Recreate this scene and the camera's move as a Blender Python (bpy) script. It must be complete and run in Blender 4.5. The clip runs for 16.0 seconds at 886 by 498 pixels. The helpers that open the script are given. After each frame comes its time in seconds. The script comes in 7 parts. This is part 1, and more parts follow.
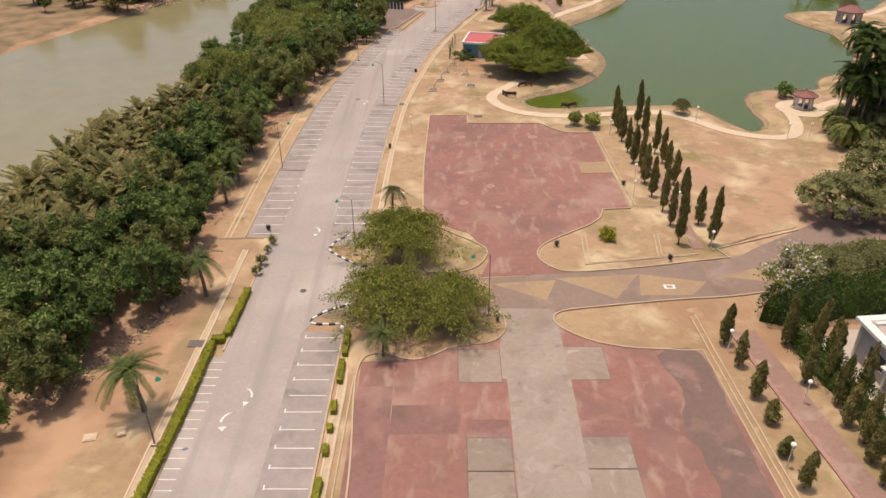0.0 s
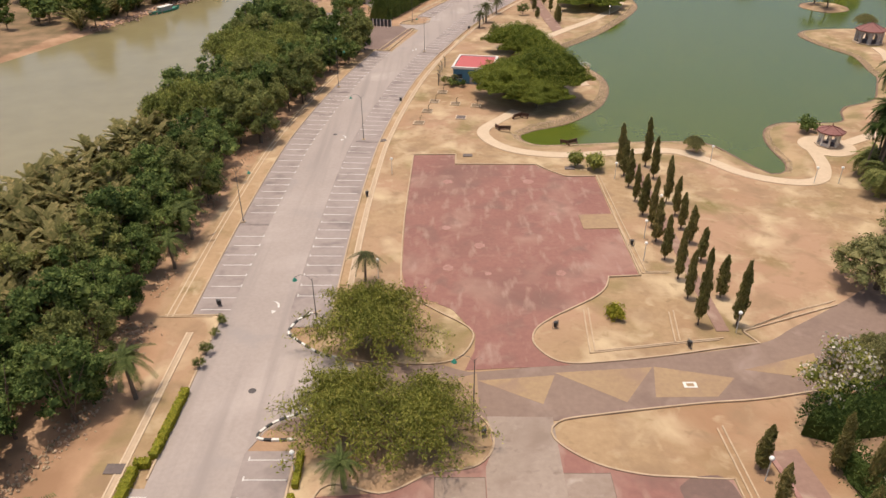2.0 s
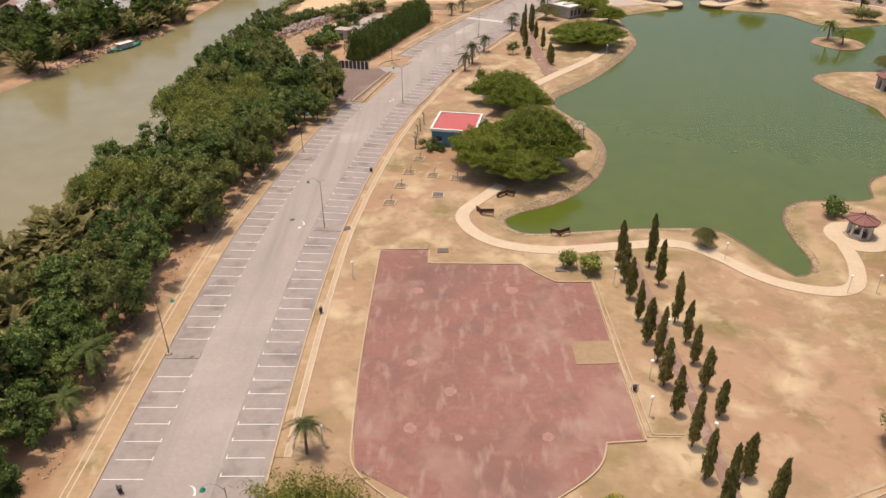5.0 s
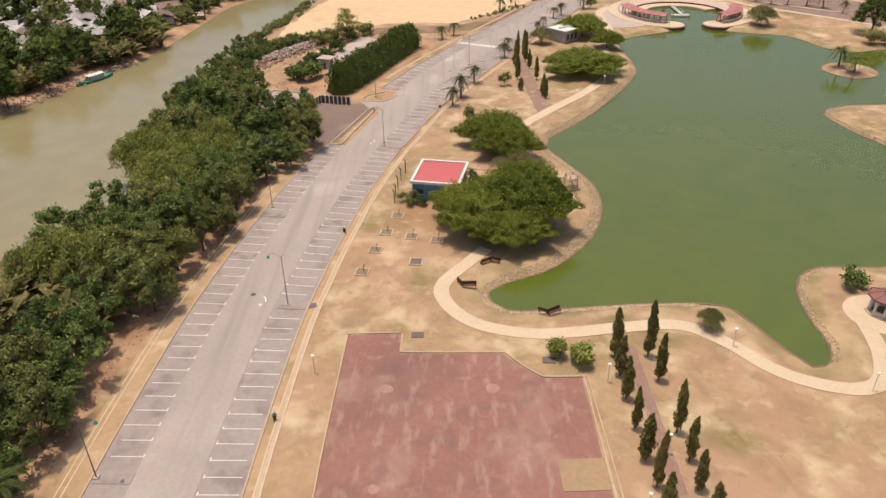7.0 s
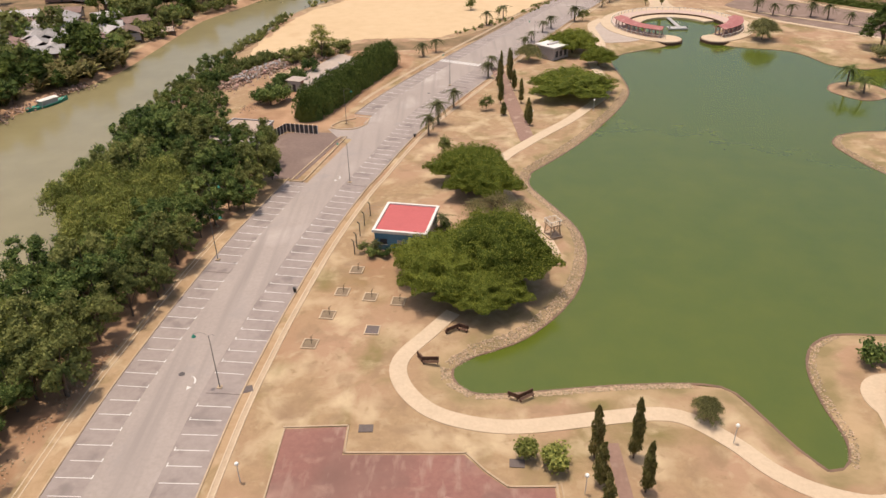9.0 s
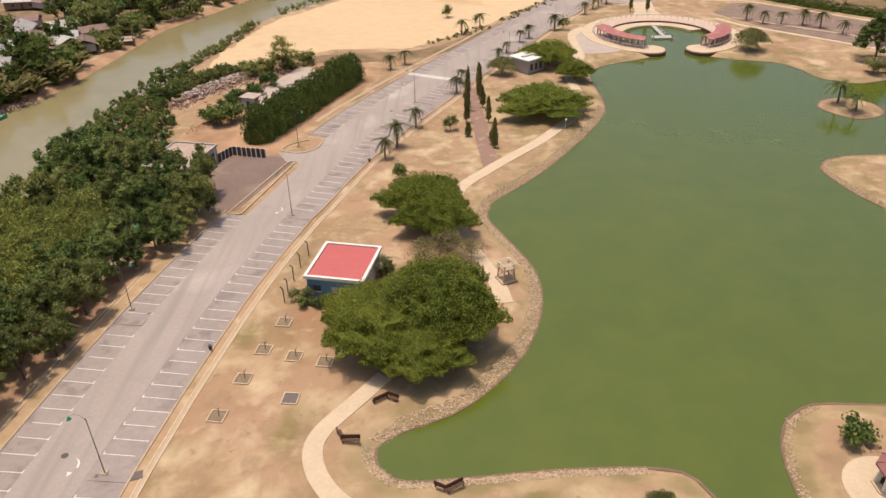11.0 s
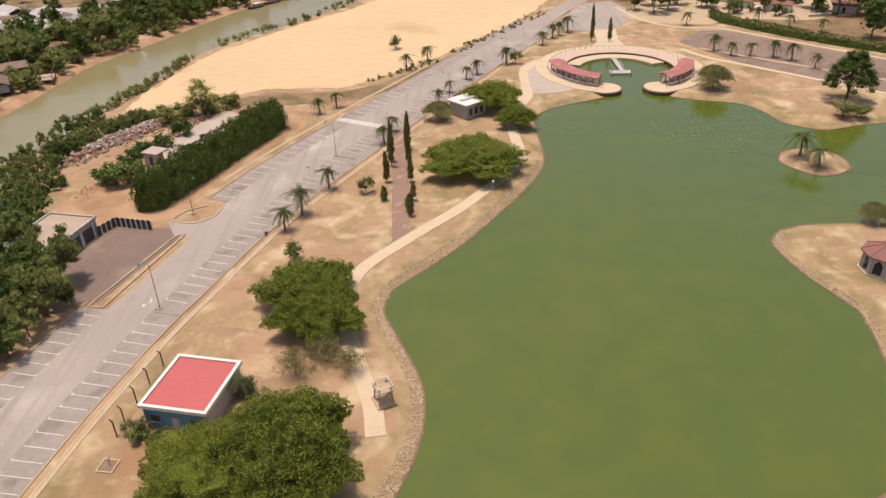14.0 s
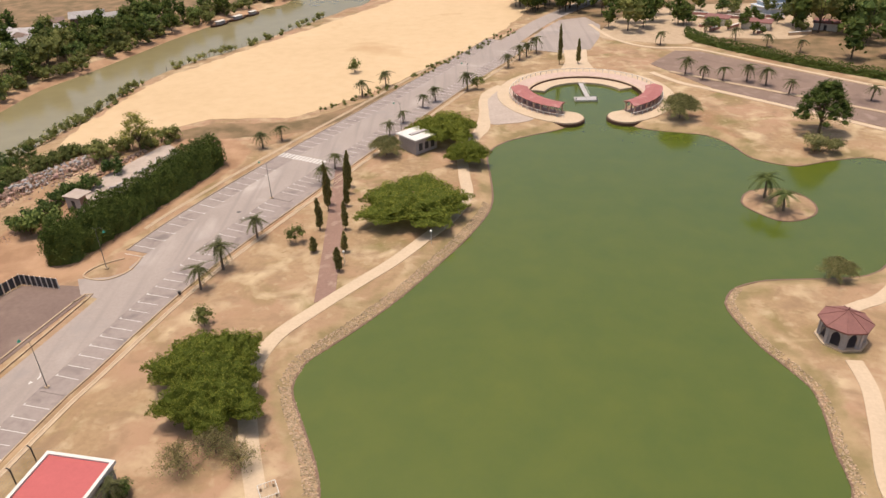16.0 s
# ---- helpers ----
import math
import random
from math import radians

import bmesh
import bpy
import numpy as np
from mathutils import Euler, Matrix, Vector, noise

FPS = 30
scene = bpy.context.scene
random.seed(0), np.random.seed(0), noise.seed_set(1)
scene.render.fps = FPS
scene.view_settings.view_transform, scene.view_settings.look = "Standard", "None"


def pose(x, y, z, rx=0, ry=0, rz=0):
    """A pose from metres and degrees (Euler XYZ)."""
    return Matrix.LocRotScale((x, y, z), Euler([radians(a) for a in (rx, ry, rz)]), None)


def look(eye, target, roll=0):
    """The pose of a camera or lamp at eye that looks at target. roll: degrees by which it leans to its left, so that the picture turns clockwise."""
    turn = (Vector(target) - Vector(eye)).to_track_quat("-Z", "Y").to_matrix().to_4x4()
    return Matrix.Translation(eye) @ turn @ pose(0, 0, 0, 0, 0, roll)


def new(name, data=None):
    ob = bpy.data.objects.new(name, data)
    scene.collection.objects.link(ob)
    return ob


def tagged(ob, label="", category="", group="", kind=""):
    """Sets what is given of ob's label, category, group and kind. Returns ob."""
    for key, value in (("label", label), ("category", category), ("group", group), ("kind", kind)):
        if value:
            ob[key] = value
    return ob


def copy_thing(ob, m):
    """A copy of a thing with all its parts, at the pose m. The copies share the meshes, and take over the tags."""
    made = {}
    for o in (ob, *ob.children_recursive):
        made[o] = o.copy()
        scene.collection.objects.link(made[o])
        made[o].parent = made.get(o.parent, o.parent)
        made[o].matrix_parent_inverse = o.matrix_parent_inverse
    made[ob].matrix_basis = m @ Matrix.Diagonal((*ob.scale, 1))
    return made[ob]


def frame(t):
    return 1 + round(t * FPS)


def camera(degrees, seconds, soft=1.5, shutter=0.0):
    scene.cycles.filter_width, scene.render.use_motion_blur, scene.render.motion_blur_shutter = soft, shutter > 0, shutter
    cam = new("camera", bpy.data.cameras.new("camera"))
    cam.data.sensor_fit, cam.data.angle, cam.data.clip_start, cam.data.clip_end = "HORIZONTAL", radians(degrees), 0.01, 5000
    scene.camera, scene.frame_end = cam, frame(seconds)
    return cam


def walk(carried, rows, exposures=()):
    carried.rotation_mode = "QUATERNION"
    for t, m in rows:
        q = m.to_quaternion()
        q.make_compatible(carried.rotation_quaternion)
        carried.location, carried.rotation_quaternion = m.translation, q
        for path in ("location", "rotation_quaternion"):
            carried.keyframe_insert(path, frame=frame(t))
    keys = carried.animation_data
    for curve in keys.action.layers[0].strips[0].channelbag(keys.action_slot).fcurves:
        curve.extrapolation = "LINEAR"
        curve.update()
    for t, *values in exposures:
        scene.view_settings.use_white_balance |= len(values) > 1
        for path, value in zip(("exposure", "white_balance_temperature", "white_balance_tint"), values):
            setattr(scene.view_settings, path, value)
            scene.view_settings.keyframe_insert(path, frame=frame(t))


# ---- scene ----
# time, x, y, z, yaw, degrees down, lean to the left
cam = camera(62.8, 16.0)
PATH = [
    (0.0, 1.24, 2.79, 50.45, 0.60, 30.56, -0.33),
    (0.5, 1.73, 6.99, 50.75, 0.63, 30.67, -0.56),
    (1.0, 2.14, 10.82, 50.53, 0.54, 30.59, -0.44),
    (1.5, 2.71, 15.05, 50.36, 0.54, 30.53, -0.44),
    (2.0, 3.40, 20.32, 50.98, 0.46, 30.43, -0.30),
    (2.5, 3.71, 23.39, 51.78, 0.36, 30.44, -0.24),
    (3.0, 4.20, 27.50, 52.43, 0.22, 30.41, -0.05),
    (3.5, 4.92, 31.89, 53.55, 0.20, 30.46, -0.08),
    (4.0, 5.72, 36.39, 54.59, 0.20, 30.49, -0.15),
    (6.5, 10.11, 55.70, 59.65, 0.41, 30.51, -0.54),
    (7.0, 11.21, 60.10, 60.62, 0.50, 30.48, -0.67),
    (7.5, 12.14, 64.22, 61.49, 0.54, 30.51, -0.82),
    (8.0, 13.52, 68.65, 61.50, 0.61, 30.48, -0.92),
    (10.5, 23.42, 87.71, 61.29, 0.57, 30.53, -0.99),
    (11.0, 25.98, 91.16, 61.44, 0.64, 30.59, -1.04),
    (11.5, 28.93, 95.72, 61.44, 0.60, 30.50, -1.05),
    (12.0, 31.77, 99.80, 62.13, 0.54, 30.44, -1.09),
    (12.5, 34.34, 102.91, 62.92, 0.57, 30.45, -1.12),
    (13.0, 37.73, 106.17, 64.02, 0.75, 30.46, -1.28),
    (13.5, 40.86, 109.57, 65.09, 0.82, 30.48, -1.37),
    (14.0, 43.92, 113.17, 65.68, 0.83, 30.41, -1.44),
    (14.5, 46.77, 116.70, 66.28, 0.77, 30.33, -1.49),
    (15.0, 49.84, 120.30, 66.99, 0.77, 30.31, -1.51),
    (15.5, 52.95, 123.89, 67.72, 0.78, 30.27, -1.54),
    (16.0, 56.55, 127.18, 69.07, 0.89, 30.38, -1.67),
]
walk(cam, [(t, pose(x, y, z, 0, 0, yaw) @ pose(0, 0, 0, 90 - down) @ pose(0, 0, 0, 0, 0, lean)) for t, x, y, z, yaw, down, lean in PATH])

# ---- world, sun, exposure ----
SUN_EL, SUN_AZ = 81.0, 296.0          # height; compass bearing with +y as north
world = bpy.data.worlds.new("world")
scene.world = world
world.use_nodes = True
wn = world.node_tree.nodes
sky = wn.new("ShaderNodeTexSky")
sky.sky_type, sky.sun_disc = "NISHITA", False
sky.sun_elevation, sky.sun_rotation = radians(SUN_EL), radians(SUN_AZ)
sky.air_density, sky.dust_density = 1.0, 5.0
world.node_tree.links.new(sky.outputs[0], wn["Background"].inputs[0])
wn["Background"].inputs[1].default_value = 0.15
sun = new("sun", bpy.data.lights.new("sun", "SUN"))
sun.data.energy, sun.data.angle, sun.data.color = 3.55, radians(0.6), (1.0, 0.90, 0.77)
ce, se = math.cos(radians(SUN_EL)), math.sin(radians(SUN_EL))
sun.matrix_world = look((300 * math.sin(radians(SUN_AZ)) * ce, 300 * math.cos(radians(SUN_AZ)) * ce, 300 * se), (0, 0, 0))
scene.view_settings.exposure = -0.17


# ---- materials ----
def material(name, colour, other=None, rough=0.85, big=0.08, fine=1.5, amount=0.6, bump=0.0, tint=0.0, metal=0.0, spots=None, island=0.0, streaks=None):
    """Procedural surface: two colours mixed by noise at two scales (cycles a metre), fine relief, chance tint by object or island."""
    m = bpy.data.materials.new(name)
    m.use_nodes = True
    nt = m.node_tree
    N, L = nt.nodes, nt.links
    b = N["Principled BSDF"]
    b.inputs["Roughness"].default_value, b.inputs["Metallic"].default_value = rough, metal
    b.inputs["Specular IOR Level"].default_value = 0.3
    geo = N.new("ShaderNodeNewGeometry")
    n1, n2 = N.new("ShaderNodeTexNoise"), N.new("ShaderNodeTexNoise")
    for n, s, d in ((n1, big, 5.0), (n2, fine, 4.0)):
        n.inputs["Scale"].default_value, n.inputs["Detail"].default_value = s, d
        n.inputs["Roughness"].default_value = 0.62
        L.new(geo.outputs["Position"], n.inputs["Vector"])
    avg = N.new("ShaderNodeMath")
    avg.operation = "ADD"
    L.new(n1.outputs["Fac"], avg.inputs[0])
    L.new(n2.outputs["Fac"], avg.inputs[1])
    ramp = N.new("ShaderNodeMapRange")
    ramp.inputs["From Min"].default_value, ramp.inputs["From Max"].default_value = 1.0 - 0.32, 1.0 + 0.32
    ramp.inputs["To Max"].default_value = 1.0
    L.new(avg.outputs[0], ramp.inputs["Value"])
    mix = N.new("ShaderNodeMix")
    mix.data_type = "RGBA"
    o = other or tuple(c * (1 - amount * 0.5) for c in colour)
    mix.inputs[6].default_value, mix.inputs[7].default_value = (*colour, 1), (*o, 1)
    L.new(ramp.outputs[0], mix.inputs[0])
    out = mix.outputs[2]
    for colour3, scale, lo, hi in (spots or ()):
        n3, r3, m3 = N.new("ShaderNodeTexNoise"), N.new("ShaderNodeMapRange"), N.new("ShaderNodeMix")
        n3.inputs["Scale"].default_value, n3.inputs["Detail"].default_value = scale, 6.0
        n3.inputs["Distortion"].default_value = 0.4
        L.new(geo.outputs["Position"], n3.inputs["Vector"])
        r3.inputs["From Min"].default_value, r3.inputs["From Max"].default_value = lo, hi
        L.new(n3.outputs["Fac"], r3.inputs["Value"])
        m3.data_type = "RGBA"
        m3.inputs[7].default_value = (*colour3, 1)
        L.new(r3.outputs[0], m3.inputs[0])
        L.new(out, m3.inputs[6])
        out = m3.outputs[2]
    if streaks:
        colour4, stretch, lo, hi = streaks
        mp, n4, r6, m4 = N.new("ShaderNodeMapping"), N.new("ShaderNodeTexNoise"), N.new("ShaderNodeMapRange"), N.new("ShaderNodeMix")
        mp.inputs["Scale"].default_value = stretch
        L.new(geo.outputs["Position"], mp.inputs["Vector"])
        L.new(mp.outputs[0], n4.inputs["Vector"])
        n4.inputs["Scale"].default_value, n4.inputs["Detail"].default_value = 1.0, 5.0
        r6.inputs["From Min"].default_value, r6.inputs["From Max"].default_value = lo, hi
        L.new(n4.outputs["Fac"], r6.inputs["Value"])
        m4.data_type = "RGBA"
        m4.inputs[7].default_value = (*colour4, 1)
        L.new(r6.outputs[0], m4.inputs[0])
        L.new(out, m4.inputs[6])
        out = m4.outputs[2]
    for amt, socket in ((tint, "object"), (island, "island")):
        if amt:
            src = N.new("ShaderNodeObjectInfo").outputs["Random"] if socket == "object" else geo.outputs["Random Per Island"]
            hsv, r4 = N.new("ShaderNodeHueSaturation"), N.new("ShaderNodeMapRange")
            r4.inputs["To Min"].default_value, r4.inputs["To Max"].default_value = 1 - amt, 1 + amt
            L.new(src, r4.inputs["Value"])
            L.new(r4.outputs[0], hsv.inputs["Value"])
            r5 = N.new("ShaderNodeMapRange")
            r5.inputs["To Min"].default_value, r5.inputs["To Max"].default_value = 0.5 + 0.045 * amt, 0.5 - 0.045 * amt
            L.new(src, r5.inputs["Value"])
            L.new(r5.outputs[0], hsv.inputs["Hue"])
            L.new(out, hsv.inputs["Color"])
            out = hsv.outputs[0]
    L.new(out, b.inputs["Base Color"])
    if bump:
        bp = N.new("ShaderNodeBump")
        bp.inputs["Strength"].default_value, bp.inputs["Distance"].default_value = bump, 0.1
        L.new(n2.outputs["Fac"], bp.inputs["Height"])
        L.new(bp.outputs[0], b.inputs["Normal"])
    return m


def leaf_material(name, colour, other, tint=0.25, island=0.35, big=0.25):
    """Leaves: matt, some light passes through."""
    m = material(name, colour, other, rough=0.6, big=big, fine=1.2, tint=tint, island=island)
    nt = m.node_tree
    N, L = nt.nodes, nt.links
    b = N["Principled BSDF"]
    b.inputs["Specular IOR Level"].default_value = 0.08
    t, s = N.new("ShaderNodeBsdfTranslucent"), N.new("ShaderNodeMixShader")
    s.inputs[0].default_value = 0.4
    L.new(b.inputs["Base Color"].links[0].from_socket, t.inputs["Color"])
    L.new(b.outputs[0], s.inputs[1])
    L.new(t.outputs[0], s.inputs[2])
    L.new(s.outputs[0], N["Material Output"].inputs["Surface"])
    return m


def water_material(name, colour, other, big):
    m = material(name, colour, other, rough=0.14, big=big, fine=0.15, amount=0.3)
    m.node_tree.nodes["Principled BSDF"].inputs["Specular IOR Level"].default_value = 0.6
    return m


M_GRASS = material("dry_grass", (0.39, 0.262, 0.148), (0.28, 0.178, 0.096), rough=0.95, big=0.05, fine=0.9, bump=0.8,
                   spots=[((0.37, 0.225, 0.138), 0.03, 0.47, 0.60), ((0.205, 0.155, 0.062), 0.09, 0.53, 0.68), ((0.50, 0.37, 0.225), 0.15, 0.5, 0.68), ((0.30, 0.165, 0.09), 0.045, 0.55, 0.72), ((0.25, 0.165, 0.087), 0.7, 0.6, 0.8), ((0.46, 0.335, 0.205), 0.4, 0.58, 0.8), ((0.26, 0.165, 0.095), 0.22, 0.52, 0.74)])


def ground_masks(m):
    """Bare red soil and green scrub blend into the grass by masks on the ground sheet, broken up by noise."""
    N, L = m.node_tree.nodes, m.node_tree.links
    b = N["Principled BSDF"]
    out = b.inputs["Base Color"].links[0].from_socket
    geo, n = N.new("ShaderNodeNewGeometry"), N.new("ShaderNodeTexNoise")
    n.inputs["Scale"].default_value, n.inputs["Detail"].default_value = 0.35, 6.0
    L.new(geo.outputs["Position"], n.inputs["Vector"])
    n2 = N.new("ShaderNodeTexNoise")
    n2.inputs["Scale"].default_value, n2.inputs["Detail"].default_value = 0.16, 7.0
    L.new(geo.outputs["Position"], n2.inputs["Vector"])
    for name, c1, c2 in (("soil", (0.42, 0.255, 0.15), (0.29, 0.165, 0.092)), ("scrub", (0.27, 0.17, 0.095), (0.15, 0.105, 0.052)), ("verge", (0.41, 0.28, 0.158), (0.235, 0.172, 0.08))):
        a, s, r, k, mx = N.new("ShaderNodeAttribute"), N.new("ShaderNodeMath"), N.new("ShaderNodeMapRange"), N.new("ShaderNodeMix"), N.new("ShaderNodeMix")
        a.attribute_name = name
        s.operation = "ADD"
        L.new(a.outputs["Fac"], s.inputs[0])
        L.new(n.outputs["Fac"], s.inputs[1])
        r.inputs["From Min"].default_value, r.inputs["From Max"].default_value = 0.85, 1.15
        L.new(s.outputs[0], r.inputs["Value"])
        r2 = N.new("ShaderNodeMapRange")
        r2.inputs["From Min"].default_value, r2.inputs["From Max"].default_value = 0.38, 0.62
        L.new(n2.outputs["Fac"], r2.inputs["Value"])
        k.data_type = mx.data_type = "RGBA"
        k.inputs[6].default_value, k.inputs[7].default_value = (*c1, 1), (*c2, 1)
        L.new(r2.outputs[0], k.inputs[0])
        L.new(r.outputs[0], mx.inputs[0])
        L.new(out, mx.inputs[6])
        L.new(k.outputs[2], mx.inputs[7])
        out = mx.outputs[2]
    L.new(out, b.inputs["Base Color"])


ground_masks(M_GRASS)
M_ASPHALT = material("worn_asphalt", (0.378, 0.31, 0.268), (0.308, 0.25, 0.217), rough=0.9, big=0.06, fine=2.0, bump=0.2,
                     spots=[((0.30, 0.255, 0.232), 0.13, 0.56, 0.74), ((0.455, 0.38, 0.335), 0.05, 0.55, 0.7)], streaks=((0.285, 0.235, 0.208), (0.55, 0.025, 1), 0.50, 0.72))
M_BAY = material("bay_asphalt", (0.335, 0.272, 0.24), (0.255, 0.203, 0.18), rough=0.9, big=0.15, fine=1.0, bump=0.2, spots=[((0.20, 0.16, 0.145), 0.3, 0.55, 0.72)])
M_PAINT = material("road_paint", (0.72, 0.68, 0.62), (0.52, 0.47, 0.43), rough=0.7, big=0.5, fine=4)
M_RED = material("red_paving", (0.285, 0.138, 0.108), (0.222, 0.104, 0.083), rough=0.9, big=0.07, fine=1.6, bump=0.2,
                 spots=[((0.355, 0.215, 0.165), 0.12, 0.52, 0.74), ((0.185, 0.098, 0.078), 0.06, 0.52, 0.72), ((0.325, 0.195, 0.152), 0.5, 0.58, 0.82), ((0.19, 0.108, 0.086), 0.22, 0.54, 0.76)], streaks=((0.36, 0.235, 0.185), (0.7, 0.22, 1), 0.55, 0.78))
M_GREY = material("grey_paving", (0.335, 0.258, 0.205), (0.265, 0.2, 0.156), rough=0.9, big=0.12, fine=1.5, bump=0.2, spots=[((0.24, 0.175, 0.135), 0.2, 0.5, 0.7), ((0.37, 0.29, 0.235), 0.45, 0.56, 0.76), ((0.2, 0.145, 0.115), 0.8, 0.6, 0.78)])
M_YELLOW = material("yellow_paving", (0.36, 0.245, 0.135), (0.28, 0.18, 0.11), rough=0.9, big=0.1, fine=1.5, spots=[((0.25, 0.16, 0.12), 0.25, 0.52, 0.72)])
M_CROSS = material("brown_paving", (0.25, 0.172, 0.132), (0.195, 0.13, 0.10), rough=0.9, big=0.1, fine=1.5, spots=[((0.31, 0.225, 0.18), 0.2, 0.54, 0.74), ((0.15, 0.10, 0.08), 0.12, 0.56, 0.74)])
M_BRICK = material("brick_walk", (0.295, 0.178, 0.135), (0.225, 0.135, 0.102), rough=0.9, big=0.2, fine=1.8, bump=0.2, spots=[((0.38, 0.27, 0.2), 0.4, 0.54, 0.74)])
M_PATH = material("concrete_path", (0.58, 0.44, 0.305), (0.48, 0.36, 0.245), rough=0.9, big=0.3, fine=2)
M_CONC = material("kerb_concrete", (0.50, 0.37, 0.25), (0.38, 0.27, 0.17), rough=0.9, big=0.4, fine=2)
M_SAND = material("bare_sand", (0.595, 0.425, 0.255), (0.52, 0.365, 0.21), rough=0.95, big=0.02, fine=0.25, bump=0.3, spots=[((0.42, 0.26, 0.13), 0.03, 0.60, 0.75)])
M_LAKE = water_material("lake_water", (0.099, 0.116, 0.0145), (0.074, 0.099, 0.0135), 0.012)
M_RIVER = water_material("river_water", (0.268, 0.22, 0.112), (0.225, 0.185, 0.092), 0.02)
M_FORE = material("dark_asphalt", (0.225, 0.155, 0.126), (0.165, 0.112, 0.091), rough=0.9, big=0.12, fine=1.4, bump=0.2, spots=[((0.27, 0.195, 0.155), 0.15, 0.54, 0.72)])


# ---- helpers of this scene ----
def part(name, bm, mat, parent=None, label="", smooth=False):
    """Links a bmesh as one mesh object, under parent if given."""
    me = bpy.data.meshes.new(name)
    bm.to_mesh(me)
    bm.free()
    return mesh_part(name, me, mat, parent, label, smooth)


def mesh_part(name, me, mat, parent=None, label="", smooth=False):
    if mat and not me.materials:
        me.materials.append(mat)
    if smooth:
        me.polygons.foreach_set("use_smooth", [True] * len(me.polygons))
    ob = new(name, me)
    if parent is not None:
        ob.parent = parent
    if label:
        ob["label"] = label
    return ob


def thing(name, label, category, group="", at=None, kind=""):
    ob = new(name)
    if at is not None:
        ob.matrix_basis = at
    return tagged(ob, label, category, group, kind)


def from_arrays(name, verts, faces):
    me = bpy.data.meshes.new(name)
    me.from_pydata([tuple(v) for v in verts], [], [tuple(f) for f in faces])
    me.update()
    return me


def spline(points, closed=False, step=1.0):
    """A smooth line through control points, sampled about every step metres."""
    p = np.array(points, float)
    n = len(p)
    out = []
    for i in range(n if closed else n - 1):
        if closed:
            a, b, c, d = p[(i - 1) % n], p[i], p[(i + 1) % n], p[(i + 2) % n]
        else:
            a, b, c, d = p[max(i - 1, 0)], p[i], p[i + 1], p[min(i + 2, n - 1)]
        k = max(1, int(np.linalg.norm(c - b) / step))
        for t in np.arange(k) / k:
            out.append(0.5 * (2 * b + (c - a) * t + (2 * a - 5 * b + 4 * c - d) * t * t + (3 * b - a - 3 * c + d) * t ** 3))
    if not closed:
        out.append(p[-1])
    return np.array(out)


class Line:
    """A smooth plan line with lengths along it and offsets to its right."""
    def __init__(self, points, step=1.0):
        self.p = spline(points, step=step)
        d = np.diff(self.p, axis=0)
        self.s = np.concatenate([[0], np.cumsum(np.hypot(d[:, 0], d[:, 1]))])
        t = np.gradient(self.p, axis=0)
        t /= np.linalg.norm(t, axis=1)[:, None]
        self.t = t

    def at(self, s, u=0.0):
        x, y = np.interp(s, self.s, self.p[:, 0]), np.interp(s, self.s, self.p[:, 1])
        a, b = np.interp(s, self.s, self.t[:, 0]), np.interp(s, self.s, self.t[:, 1])
        k = math.hypot(a, b)
        return x + u * b / k, y - u * a / k

    def turn(self, s):
        return math.atan2(np.interp(s, self.s, self.t[:, 1]), np.interp(s, self.s, self.t[:, 0]))

    def near(self, y):
        return float(np.interp(y, self.p[:, 1], self.s))


def ribbon(bm, line, s0, s1, u0, u1, z0, z1, step=2.0):
    """A slab along a line between two offsets, from z0 to z1."""
    k = max(1, int((s1 - s0) / step))
    rings = []
    for s in np.linspace(s0, s1, k + 1):
        a, b = line.at(s, u0), line.at(s, u1)
        rings.append([bm.verts.new((*a, z0)), bm.verts.new((*a, z1)), bm.verts.new((*b, z1)), bm.verts.new((*b, z0))])
    for r, q in zip(rings, rings[1:]):
        for i in (0, 1, 2):
            bm.faces.new((r[i], q[i], q[i + 1], r[i + 1]))
    bm.faces.new(rings[0])
    bm.faces.new(rings[-1][::-1])


def slab(bm, outline, z0, z1):
    """A flat slab with the given outline."""
    lo, hi = [bm.verts.new((x, y, z0)) for x, y in outline], [bm.verts.new((x, y, z1)) for x, y in outline]
    f = bm.faces.new(hi)
    if f.normal.z == 0:
        f.normal_update()
    n = len(hi)
    for i in range(n):
        bm.faces.new((lo[i], lo[(i + 1) % n], hi[(i + 1) % n], hi[i]))
    bmesh.ops.triangulate(bm, faces=[f])
    bmesh.ops.recalc_face_normals(bm, faces=bm.faces)


def box(bm, x0, x1, y0, y1, z0, z1, m=None):
    v = [bm.verts.new((x, y, z)) for z in (z0, z1) for x, y in ((x0, y0), (x1, y0), (x1, y1), (x0, y1))]
    if m is not None:
        bmesh.ops.transform(bm, matrix=m, verts=v)
    for f in ((3, 2, 1, 0), (4, 5, 6, 7), (0, 1, 5, 4), (1, 2, 6, 5), (2, 3, 7, 6), (3, 0, 4, 7)):
        bm.faces.new([v[i] for i in f])
    return v


def setting(name, bm, mat, label, category):
    return tagged(part(name, bm, mat), label, category, kind="structure")


